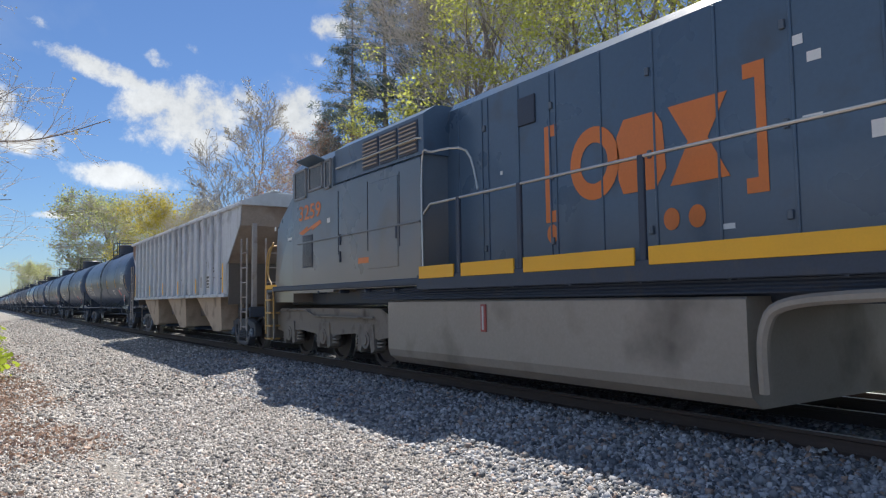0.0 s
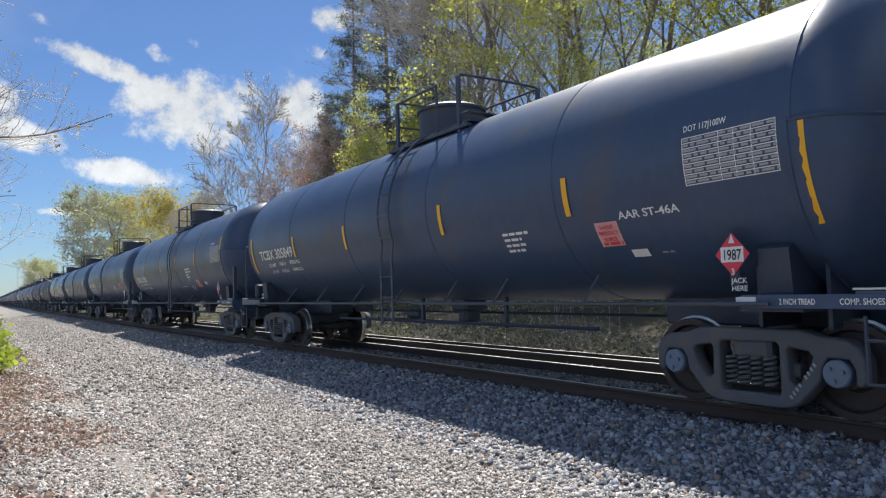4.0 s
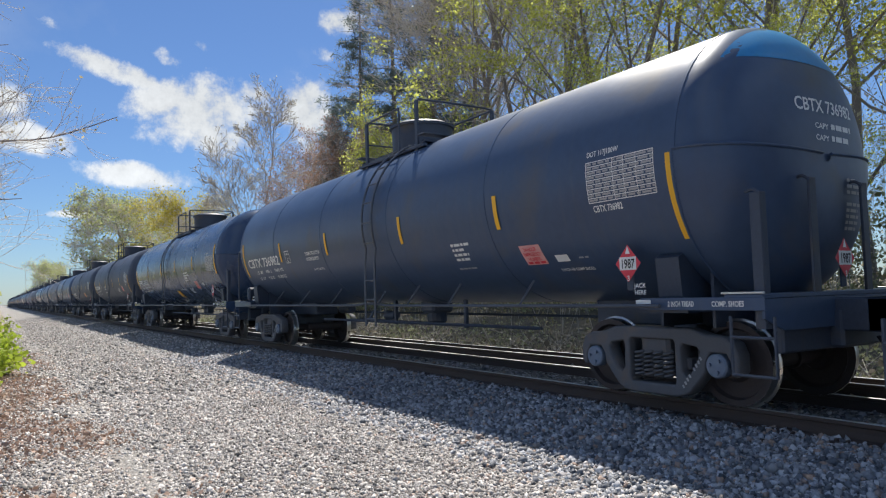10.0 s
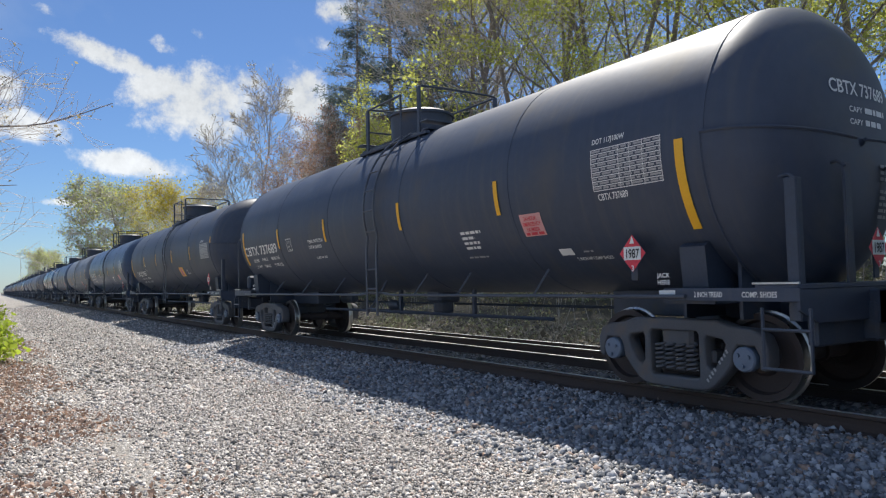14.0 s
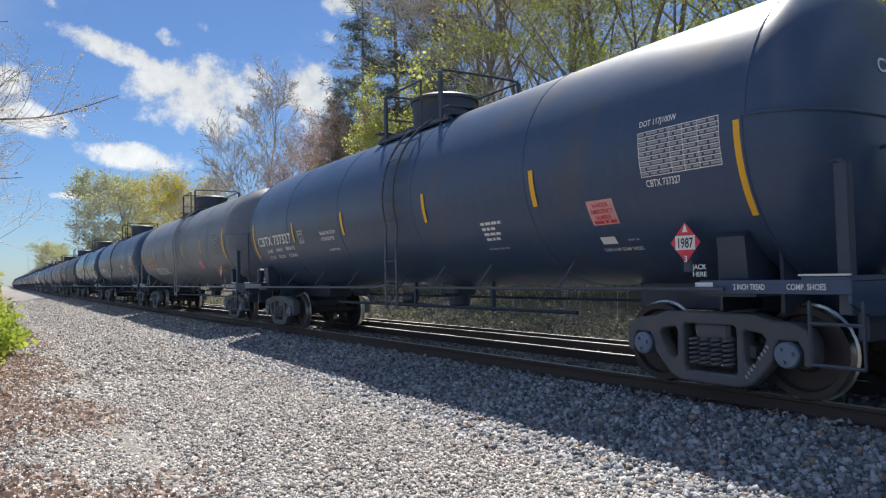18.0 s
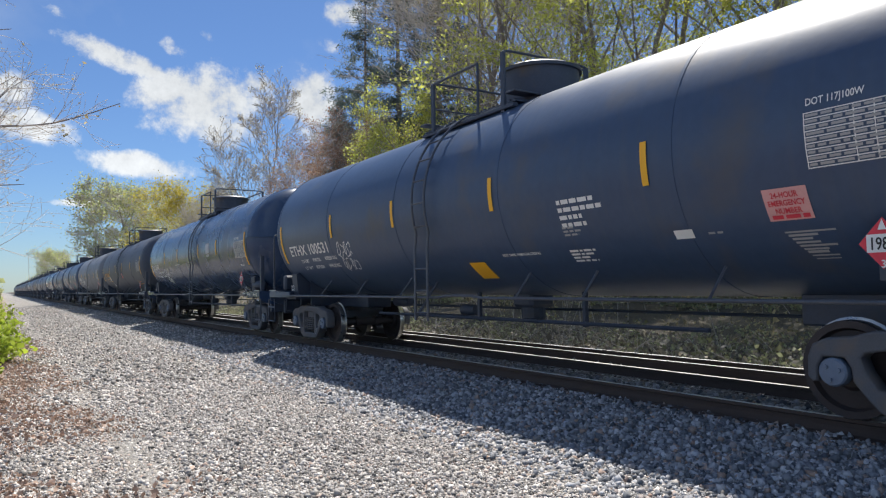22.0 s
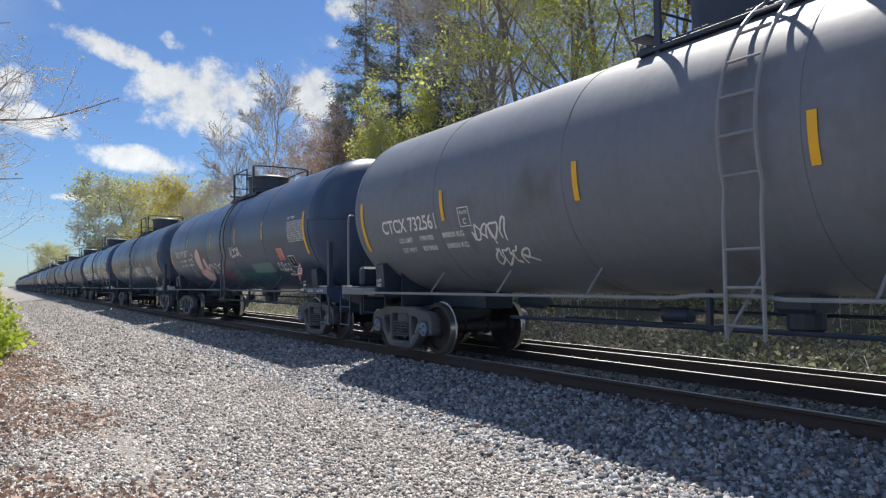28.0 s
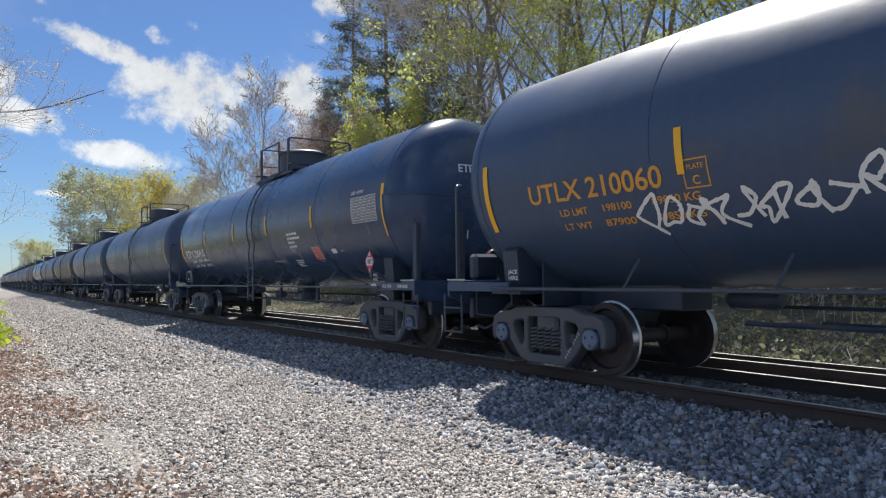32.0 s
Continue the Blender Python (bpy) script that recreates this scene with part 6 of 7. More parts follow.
def locomotive():
    car = tagged(new("locomotive"), "dark blue and grey diesel locomotive with orange and yellow markings", "locomotive", "cars of the train")
    # frame and deck
    part("deck", Shape().box((0, -0.3, 1.62), (3.05, 21.0, 0.12), 0.02), FRAME, car)
    part("underframe", Shape().box((0, 0, 1.40), (2.0, 20.4, 0.34), 0.03), FRAME, car)
    for x in (-1, 1):
        st = Shape()
        for y0, y1 in ((-10.3, -7.4), (-7.2, -4.35), (-4.15, -1.55), (-1.35, 0.55), (0.75, 2.0), (2.2, 3.2)):
            st.box((x * 1.535, (y0 + y1) / 2, 1.76), (0.03, y1 - y0, 0.20), 0.005)
        part("sill_stripe", st, LYELLOW, car, "yellow sill stripe")
        part("side_sill", Shape().box((x * 1.51, -3.4, 1.60), (0.05, 13.4, 0.24), 0.01), FRAME, car)
    # long hood
    s = Shape()
    s.prism_y([(-0.95, 1.68), (-0.95, 4.50), (-0.80, 4.66), (0.80, 4.66), (0.95, 4.50), (0.95, 1.68)], -10.2, 3.2)
    part("long_hood", s, LBLUE, car, "dark blue engine hood")
    s = Shape()
    s.prism_y([(-1.5, 3.7), (-1.5, 4.35), (-1.1, 4.72), (1.1, 4.72), (1.5, 4.35), (1.5, 3.7)], -10.1, -5.4)
    part("radiator_wing", s, LBLUE, car)

    def seam():
        return Shape().box((0, 0, 3.1), (0.025, 0.03, 2.75), 0.006).mesh("door_seam", LBLUE)

    for y in (-4.6, -3.75, -2.9, -2.05, -1.2, -0.35, 0.5, 0.62, 1.3, 2.05, 2.2, 2.85):
        at(part("door_seam", shared("lseam", seam), None, car), -0.955, y, 0)

    def hinge():
        return Shape().box((0, 0, 0), (0.03, 0.06, 0.10), 0.008).mesh("hinge", LBLUE)

    for y in (-4.6, -2.9, -1.2, 0.5, 2.05):
        for z in (2.1, 3.0, 4.0):
            at(part("hinge", shared("hinge", hinge), None, car), -0.965, y + 0.08, z)
    part("hood_vent", Shape().box((-0.96, 1.1, 4.05), (0.04, 0.38, 0.42), 0.01), FRAME, car)
    # wide auxiliary compartment between hood and cab
    s = Shape()
    s.prism_y([(-1.5, 1.55), (-1.5, 3.68), (-1.42, 3.74), (1.42, 3.74), (1.5, 3.68), (1.5, 1.55)], 3.2, 6.65)
    part("equipment_cabinet", s, LGREY, car, "grey equipment cabinet below the grilles")
    s = Shape()
    s.prism_y([(-1.46, 3.74), (-1.46, 4.42), (-1.2, 4.60), (1.2, 4.60), (1.46, 4.42), (1.46, 3.74)], 3.15, 6.65)
    up = part("grille_housing", s, LBLUE, car)
    for y0 in (3.35, 4.05, 4.75):
        g = Shape()
        g.box((-1.465, y0 + 0.28, 4.08), (0.03, 0.62, 0.56), 0.008)
        gr = part("grille", g, FRAME, up, "louvred air intake grille")
        for k in range(7):
            part("slat", Shape().box((-1.49, y0 + 0.28, 3.86 + 0.073 * k), (0.03, 0.56, 0.022)), TANSLAT, gr)
    part("door_panel", Shape().box((-1.505, 4.5, 2.7), (0.02, 1.1, 1.6), 0.008), LGREY, car)
    # cab and nose
    s = Shape()
    s.prism_y([(-1.5, 1.50), (-1.5, 4.28), (-1.36, 4.48), (-1.0, 4.58), (1.0, 4.58), (1.36, 4.48), (1.5, 4.28), (1.5, 1.50)], 6.65, 8.9)
    part("cab", s, LGREY, car, "grey cab")
    s = Shape()
    prof = [(8.9, 1.30), (10.35, 1.30), (10.45, 1.6), (10.42, 3.18), (10.25, 3.34), (8.9, 3.78)]
    k = len(prof)
    wide = [1.48, 1.38, 1.36, 1.30, 1.28, 1.48]
    v = [(-a, y, z) for (y, z), a in zip(prof, wide)] + [(a, y, z) for (y, z), a in zip(prof, wide)]
    s.put(v, [tuple(range(k)), tuple(range(2 * k - 1, k - 1, -1))] + [(i, (i + 1) % k, (i + 1) % k + k, i + k) for i in range(k)])
    part("nose", s, LGREY, car, "grey short nose")
    for y0, y1, z0, z1 in ((8.05, 8.75, 3.62, 4.30), (7.15, 7.92, 3.72, 4.28), (6.72, 7.05, 3.66, 4.30)):
        fr = Shape()
        for a, b, c, d in ((y0, z0, y1, z0 + 0.05), (y0, z1 - 0.05, y1, z1), (y0, z0, y0 + 0.05, z1), (y1 - 0.05, z0, y1, z1)):
            fr.box((-1.515, (a + c) / 2, (b + d) / 2), (0.04, c - a, d - b), 0.006)
        w = part("window", fr, GREYPIPE, car, "cab side window")
        part("pane", Shape().box((-1.505, (y0 + y1) / 2, (z0 + z1) / 2), (0.02, y1 - y0 - 0.08, z1 - z0 - 0.08)), LGLASS, w)
    part("sunshade", Shape().box((-1.62, 7.55, 4.36), (0.30, 0.95, 0.03), 0.008, pose(0, 0, 0, 0, 18, 0)), LBLUE, car)
    part("windshield", Shape().box((-0.75, 8.915, 4.05), (1.1, 0.02, 0.42), 0.004), LGLASS, car)
    vent = part("louvre", Shape().box((-1.505, 8.0, 2.42), (0.02, 0.56, 0.72), 0.006), FRAME, car, "dark louvred vent")
    for k in range(9):
        part("slat", Shape().box((-1.52, 7.76 + 0.06 * k, 2.42), (0.012, 0.02, 0.66)), LGREY, vent)
    # lettering and logo shapes
    cabside = lambda u, v, e: (-1.502 - e, -u, v)
    hood = lambda u, v, e: (-0.952 - e, -u, v)
    squeeze = lambda u, v, e: (-0.952 - e, 0.237 - 0.863 * u, v)
    lettering("3259", -8.52, 3.14, 0.46, ORANGE, car, cabside, width=1.25)
    decal("stripe_mark", [(-8.5, 2.86), (-8.0, 2.98), (-8.0, 2.92), (-7.3, 3.06), (-7.25, 2.98), (-7.75, 2.86), (-7.75, 2.92), (-8.3, 2.8)], [(0, 1, 2, 7), (2, 3, 4, 5, 6), (2, 6, 7)], ORANGE, car, cabside)

    def flatshape(pts):
        decal("logo_shape", pts, [tuple(range(len(pts)))], ORANGE, car, squeeze, "orange logo shape", 0.006)

    lo, hi = 2.36, 3.72
    for u, d in ((-0.57, 1), (3.30, -1)):
        a = 0.13 * d
        flatshape([(u, lo), (u + 2.2 * a, lo), (u + 2.2 * a, lo + 0.16), (u + a, lo + 0.16), (u + a, hi - 0.16), (u + 2.2 * a, hi - 0.16), (u + 2.2 * a, hi), (u, hi)])
    ring = [(0.52 + r * 0.50 * math.cos(2 * math.pi * k / 28), 3.05 + r * 0.48 * math.sin(2 * math.pi * k / 28)) for r in (1.0, 0.56) for k in range(28)]
    decal("logo_shape", ring, [(k, (k + 1) % 28, (k + 1) % 28 + 28, k + 28) for k in range(28)], ORANGE, car, squeeze, "orange logo shape", 0.006)
    flatshape([(1.08, 2.58), (1.66, 2.58), (1.84, 2.80), (1.80, 3.34), (1.68, 3.50), (1.12, 3.50), (0.98, 3.30), (1.0, 2.76)])
    flatshape([(1.90, 2.58), (2.80, 2.58), (2.50, 3.05), (2.80, 3.50), (1.90, 3.50), (2.20, 3.05)])
    for u in (-0.42, 1.9, 2.3):
        pts = [(u + 0.13 * math.cos(2 * math.pi * k / 16), 2.20 + 0.13 * math.sin(2 * math.pi * k / 16)) for k in range(16)]
        flatshape(pts)
    for u, v, w, h in ((3.05, 3.55, 0.14, 0.10), (2.98, 2.98, 0.2, 0.06), (3.6, 2.7, 0.25, 0.16), (2.05, 2.02, 0.16, 0.06), (-1.75, 3.2, 0.06, 0.06), (2.9, 3.75, 0.12, 0.1)):
        a, f = patch(u, v, u + w, v + h, 1, 1)
        decal("notice_panel", a, f, WHITE, car, hood, "small white notice")
    a, f = patch(-5.5, 2.02, -4.46, 2.13, 1, 1)
    decal("stripe_mark", a, f, ORANGE, car, cabside, "orange stripe along the lower side")
    for u, v, w, h in ((-10.1, 3.05, 0.12, 0.10), (-9.2, 2.75, 0.26, 0.06), (-6.95, 2.95, 0.16, 0.10)):
        a, f = patch(u, v, u + w, v + h, 1, 1)
        decal("notice_panel", a, f, WHITE, car, cabside, "small white notice")
    part("panel_ledge", Shape().box((-1.515, 5.9, 2.62), (0.03, 5.4, 0.035), 0.008), LGREY, car)
    for y in (3.9, 5.1, 6.4):
        part("door_seam", Shape().box((-1.505, y, 2.9), (0.010, 0.012, 1.3)), FRAME, car)
    for y, z in ((6.3, 2.55), (6.3, 2.2), (4.0, 2.5)):
        part("latch", Shape().box((-1.515, y, z), (0.03, 0.05, 0.22), 0.008), FRAME, car)
    # handrails along the walkway
    s = Shape()
    s.tube([(-1.5, 3.1, 2.72), (-1.5, 2.9, 2.86), (-1.5, -9.9, 2.86)], 0.022, 8)
    s.tube(smooth_path([(-1.5, 3.14, 1.75), (-1.5, 3.14, 3.6), (-1.45, 2.9, 3.72), (-1.2, 2.3, 3.66), (-1.2, 2.0, 3.0)], 4), 0.02, 6)
    part("handrail", s, BRIGHT, car, "bright walkway handrail", True)

    def postm():
        return Shape().box((0, 0, 2.28), (0.05, 0.09, 1.2), 0.01).mesh("handrail_post", FRAME)

    for y in (2.1, 0.65, -1.45, -4.25, -7.3, -9.8):
        at(part("handrail_post", shared("lpost", postm), None, car), -1.5, y, 0)
    part("hood_handrail", Shape().tube([(-1.42, 6.5, 4.02), (-1.52, 6.45, 4.02), (-1.52, 3.3, 4.02), (-1.42, 3.2, 4.02)], 0.018, 6), BRIGHT, car)
    # fuel tank
    s = Shape()
    s.prism_y([(-1.38, 1.31), (-1.42, 1.28), (-1.42, 0.46), (-1.38, 0.34), (-1.22, 0.22), (1.22, 0.22), (1.38, 0.34), (1.42, 0.46), (1.42, 1.28), (1.38, 1.31)], -2.6, 4.48)
    part("fuel_tank", s, LTANK, car, "dusty grey fuel tank")
    gauge = part("fuel_gauge", Shape().box((-1.43, 1.6, 1.04), (0.03, 0.12, 0.40), 0.005), GAUGERED, car, "red-framed fuel gauge")
    part("sight_glass", Shape().box((-1.447, 1.6, 1.04), (0.012, 0.04, 0.34), 0.003), PALEGREY, gauge)
    s = Shape()
    for k in range(5):
        s.tube([(-1.40 - 0.012 * k, 5.5, 1.50 - 0.04 * k), (-1.40, -9, 1.52 - 0.04 * k)], 0.018, 5)
    part("conduit", s, FRAME, car, "pipes below the sill")
    for y in np.arange(-8, 8, 1.1):
        part("pipe_end", Shape().lathe([(-0.1, 0.035), (0.1, 0.035)], "x", (-1.42, y, 1.5), 10), FRAME, car)
    s = Shape().tube(smooth_path([(-1.4, -2.75, 0.4), (-1.45, -2.8, 1.0), (-1.45, -3.1, 1.25), (-1.45, -4.3, 1.32)], 5), 0.06, 8)
    part("air_pipe", s, LTANK, car, "bent air pipe", True)
    # front platform, steps and rails
    part("pilot", Shape().box((0, 10.75, 0.95), (2.9, 0.12, 1.1), 0.03), LGREY, car)
    part("front_platform", Shape().box((0, 10.55, 1.58), (2.9, 0.5, 0.06), 0.01), FRAME, car)
    a, f = patch(-10.75, 1.63, -9.95, 1.73, 1, 1)
    decal("sill_stripe", a, f, LYELLOW, car, lambda u, v, e: (-1.5 - e, -u, v), "yellow stripe by the steps")
    s = Shape()
    for y in (10.35, 10.8):
        s.box((-1.42, y, 1.0), (0.05, 0.06, 1.2), 0.01)
    part("step_frame", s, LGREY, car)
    for k in range(4):
        part("step", Shape().box((-1.38, 10.58, 0.40 + 0.32 * k), (0.26, 0.42, 0.04), 0.008), TAN, car, "steel step with a dusty yellow edge")
    s = Shape()
    s.tube(smooth_path([(-1.45, 10.3, 0.9), (-1.45, 10.35, 1.6), (-1.45, 10.7, 2.0), (-1.45, 10.6, 2.5), (-1.4, 10.45, 2.8)], 5), 0.022, 6)
    s.tube(smooth_path([(-1.45, 10.85, 0.5), (-1.45, 10.9, 1.5), (-1.4, 10.9, 2.5), (-1.2, 10.9, 2.75), (-0.5, 10.9, 2.75)], 5), 0.022, 6)
    s.tube([(-0.5, 10.9, 1.6), (-0.5, 10.9, 2.75)], 0.022, 6)
    part("grab_rail", s, TAN, car, "dusty yellow grab rails", True)
    for e in (-1, 1):
        at(part("coupler", shared("coupler", coupler_mesh), None, car), 0, e * 11.0, 0.876, 0, 0, 0 if e < 0 else 180)
    # three-axle trucks
    for c in (-7.73, 7.73):
        for side in (-1, 1):
            s = Shape()
            x = side * 1.12
            s.prism([(c - 2.9, 1.05), (c - 2.6, 1.16), (c + 2.6, 1.16), (c + 2.9, 1.05), (c + 2.9, 0.62), (c + 2.5, 0.58), (c + 1.5, 0.66), (c + 0.55, 0.60), (c - 0.55, 0.60), (c - 1.5, 0.66), (c - 2.5, 0.58), (c - 2.9, 0.62)], x - 0.10, x + 0.10)
            fr = part("truck_frame", s, LCAST, car, "dusty cast three-axle truck frame")
            for dy in (-2.03, 0, 2.03):
                y = c + dy
                b = Shape()
                b.prism([(y - 0.36, 0.36), (y - 0.30, 0.85), (y + 0.30, 0.85), (y + 0.36, 0.36), (y + 0.22, 0.30), (y + 0.16, 0.50), (y - 0.16, 0.50), (y - 0.22, 0.30)], x - 0.13, x + 0.13)
                b.lathe([(x - 0.15, 0.17), (x + 0.15, 0.17)], "x", (0, y, 0.55), 18)
                b.lathe([(x - 0.17, 0.10), (x + 0.17, 0.10)], "x", (0, y, 0.55), 18)
                part("axle_box", b, LCAST, fr)
                for k in (-1, 1):
                    sp = Shape()
                    for j in range(5):
                        sp.lathe([(0.42 + 0.07 * j, 0.09), (0.46 + 0.07 * j, 0.09)], "z", (x - side * -0.02, y + k * 0.46, 0), 12)
                    part("coil_spring", sp, LCAST, fr)
            s = Shape()
            s.tube([(x + side * 0.16, c - 2.4, 0.98), (x + side * 0.16, c + 0.4, 0.98), (x + side * 0.14, c + 1.0, 1.12), (x + side * 0.14, c + 2.5, 1.10)], 0.025, 6)
            part("brake_pipe", s, LCAST, fr)
        for dy in (-2.03, 0, 2.03):
            ax = at(part("axle", shared("axle", axle_mesh), None, car), 0, c + dy, 0.533)
            for side in (-1, 1):
                w = at(part("wheel", shared("lwheel", loco_wheel_mesh), None, ax, "large steel driving wheel"), side * 0.755, 0, 0, 0, 0, 0 if side < 0 else 180)
            AXLES.append((ax, c + dy, 0.533))
        part("traction_gear", Shape().box((0, c, 0.8), (1.2, 5.0, 0.5), 0.05), FRAME, car)
    return car


def loco_wheel_mesh():
    k = 0.533 / RW
    prof = [(-0.085, 0.09), (-0.085, 0.16), (-0.03, 0.20), (-0.02, 0.36 * k), (-0.075, 0.385 * k), (-0.075, 0.452 * k), (-0.06, 0.533), (0.03, 0.536), (0.04, 0.561), (0.055, 0.559), (0.065, 0.40 * k), (0.0, 0.36 * k), (-0.01, 0.20), (0.06, 0.16), (0.06, 0.09)]
    return Shape().lathe(prof, "x", sides=36, slots=[0, 0, 0, 0, 0, 1, 1, 1, 1, 0, 0, 0, 0, 0]).mesh("wheel", [WHEEL, TREAD], True)


TRAIN.append((locomotive(), 6.65))


# ---- trees and brush ----
BARK = surface("grey_brown_bark", (0.24, 0.21, 0.19), 0.9, 0, 0.35, 3, 25, 0.5)
PALEBARK = surface("pale_grey_bark", (0.36, 0.33, 0.29), 0.9, 0, 0.3, 3, 25, 0.4)
TWIG = surface("bare_twigs", (0.54, 0.50, 0.46), 0.9, 0, 0.3, 2, 25, 0.1)
PALETWIG = surface("pale_bare_twigs", (0.44, 0.40, 0.35), 0.9, 0, 0.3, 2, 25, 0.1)
SPRING = foliage("spring_green_leaves", (0.55, 0.57, 0.14), 0.4, 0.70)
YELLOWGREEN = foliage("yellow_green_leaves", (0.50, 0.43, 0.08), 0.35, 0.62)
BUDS = foliage("tan_buds", (0.36, 0.31, 0.18), 0.4, 0.6)
PALEBUDS = foliage("pale_tan_buds", (0.52, 0.48, 0.36), 0.35, 0.6)
FARGREEN = foliage("grey_green_leaves", (0.42, 0.45, 0.19), 0.45, 0.62)
REDBUDS = foliage("red_brown_buds", (0.31, 0.19, 0.13), 0.4, 0.6)
NEEDLES = foliage("dark_pine_needles", (0.135, 0.175, 0.16), 0.45, 0.45)
LUSH = foliage("bright_bush_leaves", (0.34, 0.42, 0.05), 0.4, 0.5)
DULLGREEN = foliage("dull_green_undergrowth", (0.26, 0.27, 0.15), 0.75, 0.40)
DRY = foliage("dry_brush", (0.25, 0.22, 0.17), 0.85, 0.25)


def leaf_mesh(name, centres, size, mat, seed, long=1.5):
    """Small folded leaves round the given points, each its own piece."""
    r = np.random.default_rng(seed)
    c = np.asarray(centres, float)
    n = len(c)
    a = r.normal(size=(n, 3))
    a /= np.linalg.norm(a, axis=1)[:, None]
    b = np.cross(a, r.normal(size=(n, 3)))
    b /= np.linalg.norm(b, axis=1)[:, None] + 1e-9
    k = np.cross(a, b)
    s = size * r.lognormal(0, 0.3, n)[:, None]
    v = np.stack([c - a * s * long * 0.5, c + b * s * 0.5 + k * s * 0.12, c + a * s * long * 0.5, c - b * s * 0.5 + k * s * 0.12], 1).reshape(-1, 3)
    f = np.arange(4 * n).reshape(-1, 4)
    tri = np.stack([f[:, [0, 1, 2]], f[:, [0, 2, 3]]], 1).reshape(-1, 3)
    me = bpy.data.meshes.new(name)
    me.vertices.add(4 * n)
    me.vertices.foreach_set("co", v.reshape(-1))
    me.loops.add(tri.size)
    me.loops.foreach_set("vertex_index", tri.reshape(-1))
    me.polygons.add(len(tri))
    me.polygons.foreach_set("loop_start", np.arange(len(tri)) * 3)
    me.update(calc_edges=True)
    me.materials.append(mat)
    return me


class Twigs:
    """Branches as thin tubes, gathered fast in one list."""

    def __init__(self, seed, least=0.006):
        self.least = least
        self.r = random.Random(seed)
        self.thick, self.thin, self.tips = Shape(), Shape(), []

    def branch(self, start, way, length, radius, level, most, spread=0.8, lift=0.15, kids=4, first=0.25, wander=0.22):
        r = self.r
        n = 5 if level == 0 else 4 if level == 1 else 3 if level == 2 else 2
        p, d = Vector(start), Vector(way).normalized()
        pts, rad = [p.copy()], [radius]
        for k in range(n):
            d = (d + Vector((r.gauss(0, wander), r.gauss(0, wander), r.gauss(0, wander * 0.6) + lift * (0.5 if level else 0.1)))).normalized()
            p = p + d * length / n
            pts.append(p.copy())
            rad.append(max(radius * (1 - 0.75 * (k + 1) / n), self.least))
        (self.thick if level < 2 else self.thin).tube(pts, rad, 7 if level == 0 else 5 if level == 1 else 3)
        if level >= most:
            self.tips += [pts[-1], pts[-2].lerp(pts[-1], 0.4), pts[0].lerp(pts[1], 0.7)]
            return
        for k in range(kids if level else int(kids * 2.2)):
            t = first + (1 - first) * (k + r.random()) / (kids if level else int(kids * 2.2))
            i = min(int(t * n), n - 1)
            q = pts[i].lerp(pts[i + 1], t * n - i)
            way2 = (pts[i + 1] - pts[i]).normalized()
            side = Vector((r.gauss(0, 1), r.gauss(0, 1), r.gauss(0, 0.35)))
            side = (side - way2 * side.dot(way2)).normalized()
            go = (way2 * (1 - spread * 0.55) + side * spread).normalized()
            self.branch(q, go, length * r.uniform(0.42, 0.62) * (1.15 - 0.45 * t), radius * (0.34 if level == 0 else 0.42), level + 1, most, spread, lift, kids, 0.2, wander)


def deciduous(seed, height, bark, twig, leaf=None, leaves=0, size=0.12, spread=0.75, kids=4, most=3, first=0.28, jitter=0.35, label="", leaf_label="", least=0.006, lift=0.10, slim=0.0105, share=1.0):
    """A spring tree: trunk and limbs, fine twigs, and as many young leaves as it has out."""
    t = Twigs(seed, least)
    t.branch((0, 0, 0), (t.r.uniform(-0.06, 0.06), t.r.uniform(-0.06, 0.06), 1), height, height * slim, 0, most, spread, lift, kids, first, 0.10)
    tree = new("tree")
    part("trunk", t.thick, bark, tree, "bare trunk and limbs")
    tw = part("twig_mass", t.thin, twig, tree, "fine bare twigs")
    tw["kind"] = "stuff"
    if leaf:
        r = np.random.default_rng(seed)
        tips = np.array([tuple(q) for q in t.tips])
        tips = tips[r.random(len(tips)) < share]
        c = tips[r.integers(0, len(tips), leaves)] + r.normal(0, jitter, (leaves, 3))
        part("crown", leaf_mesh("crown", c, size, leaf, seed), None, tree, leaf_label)["kind"] = "stuff"
    return tagged(tree, label, "tree", "trees of the wood")


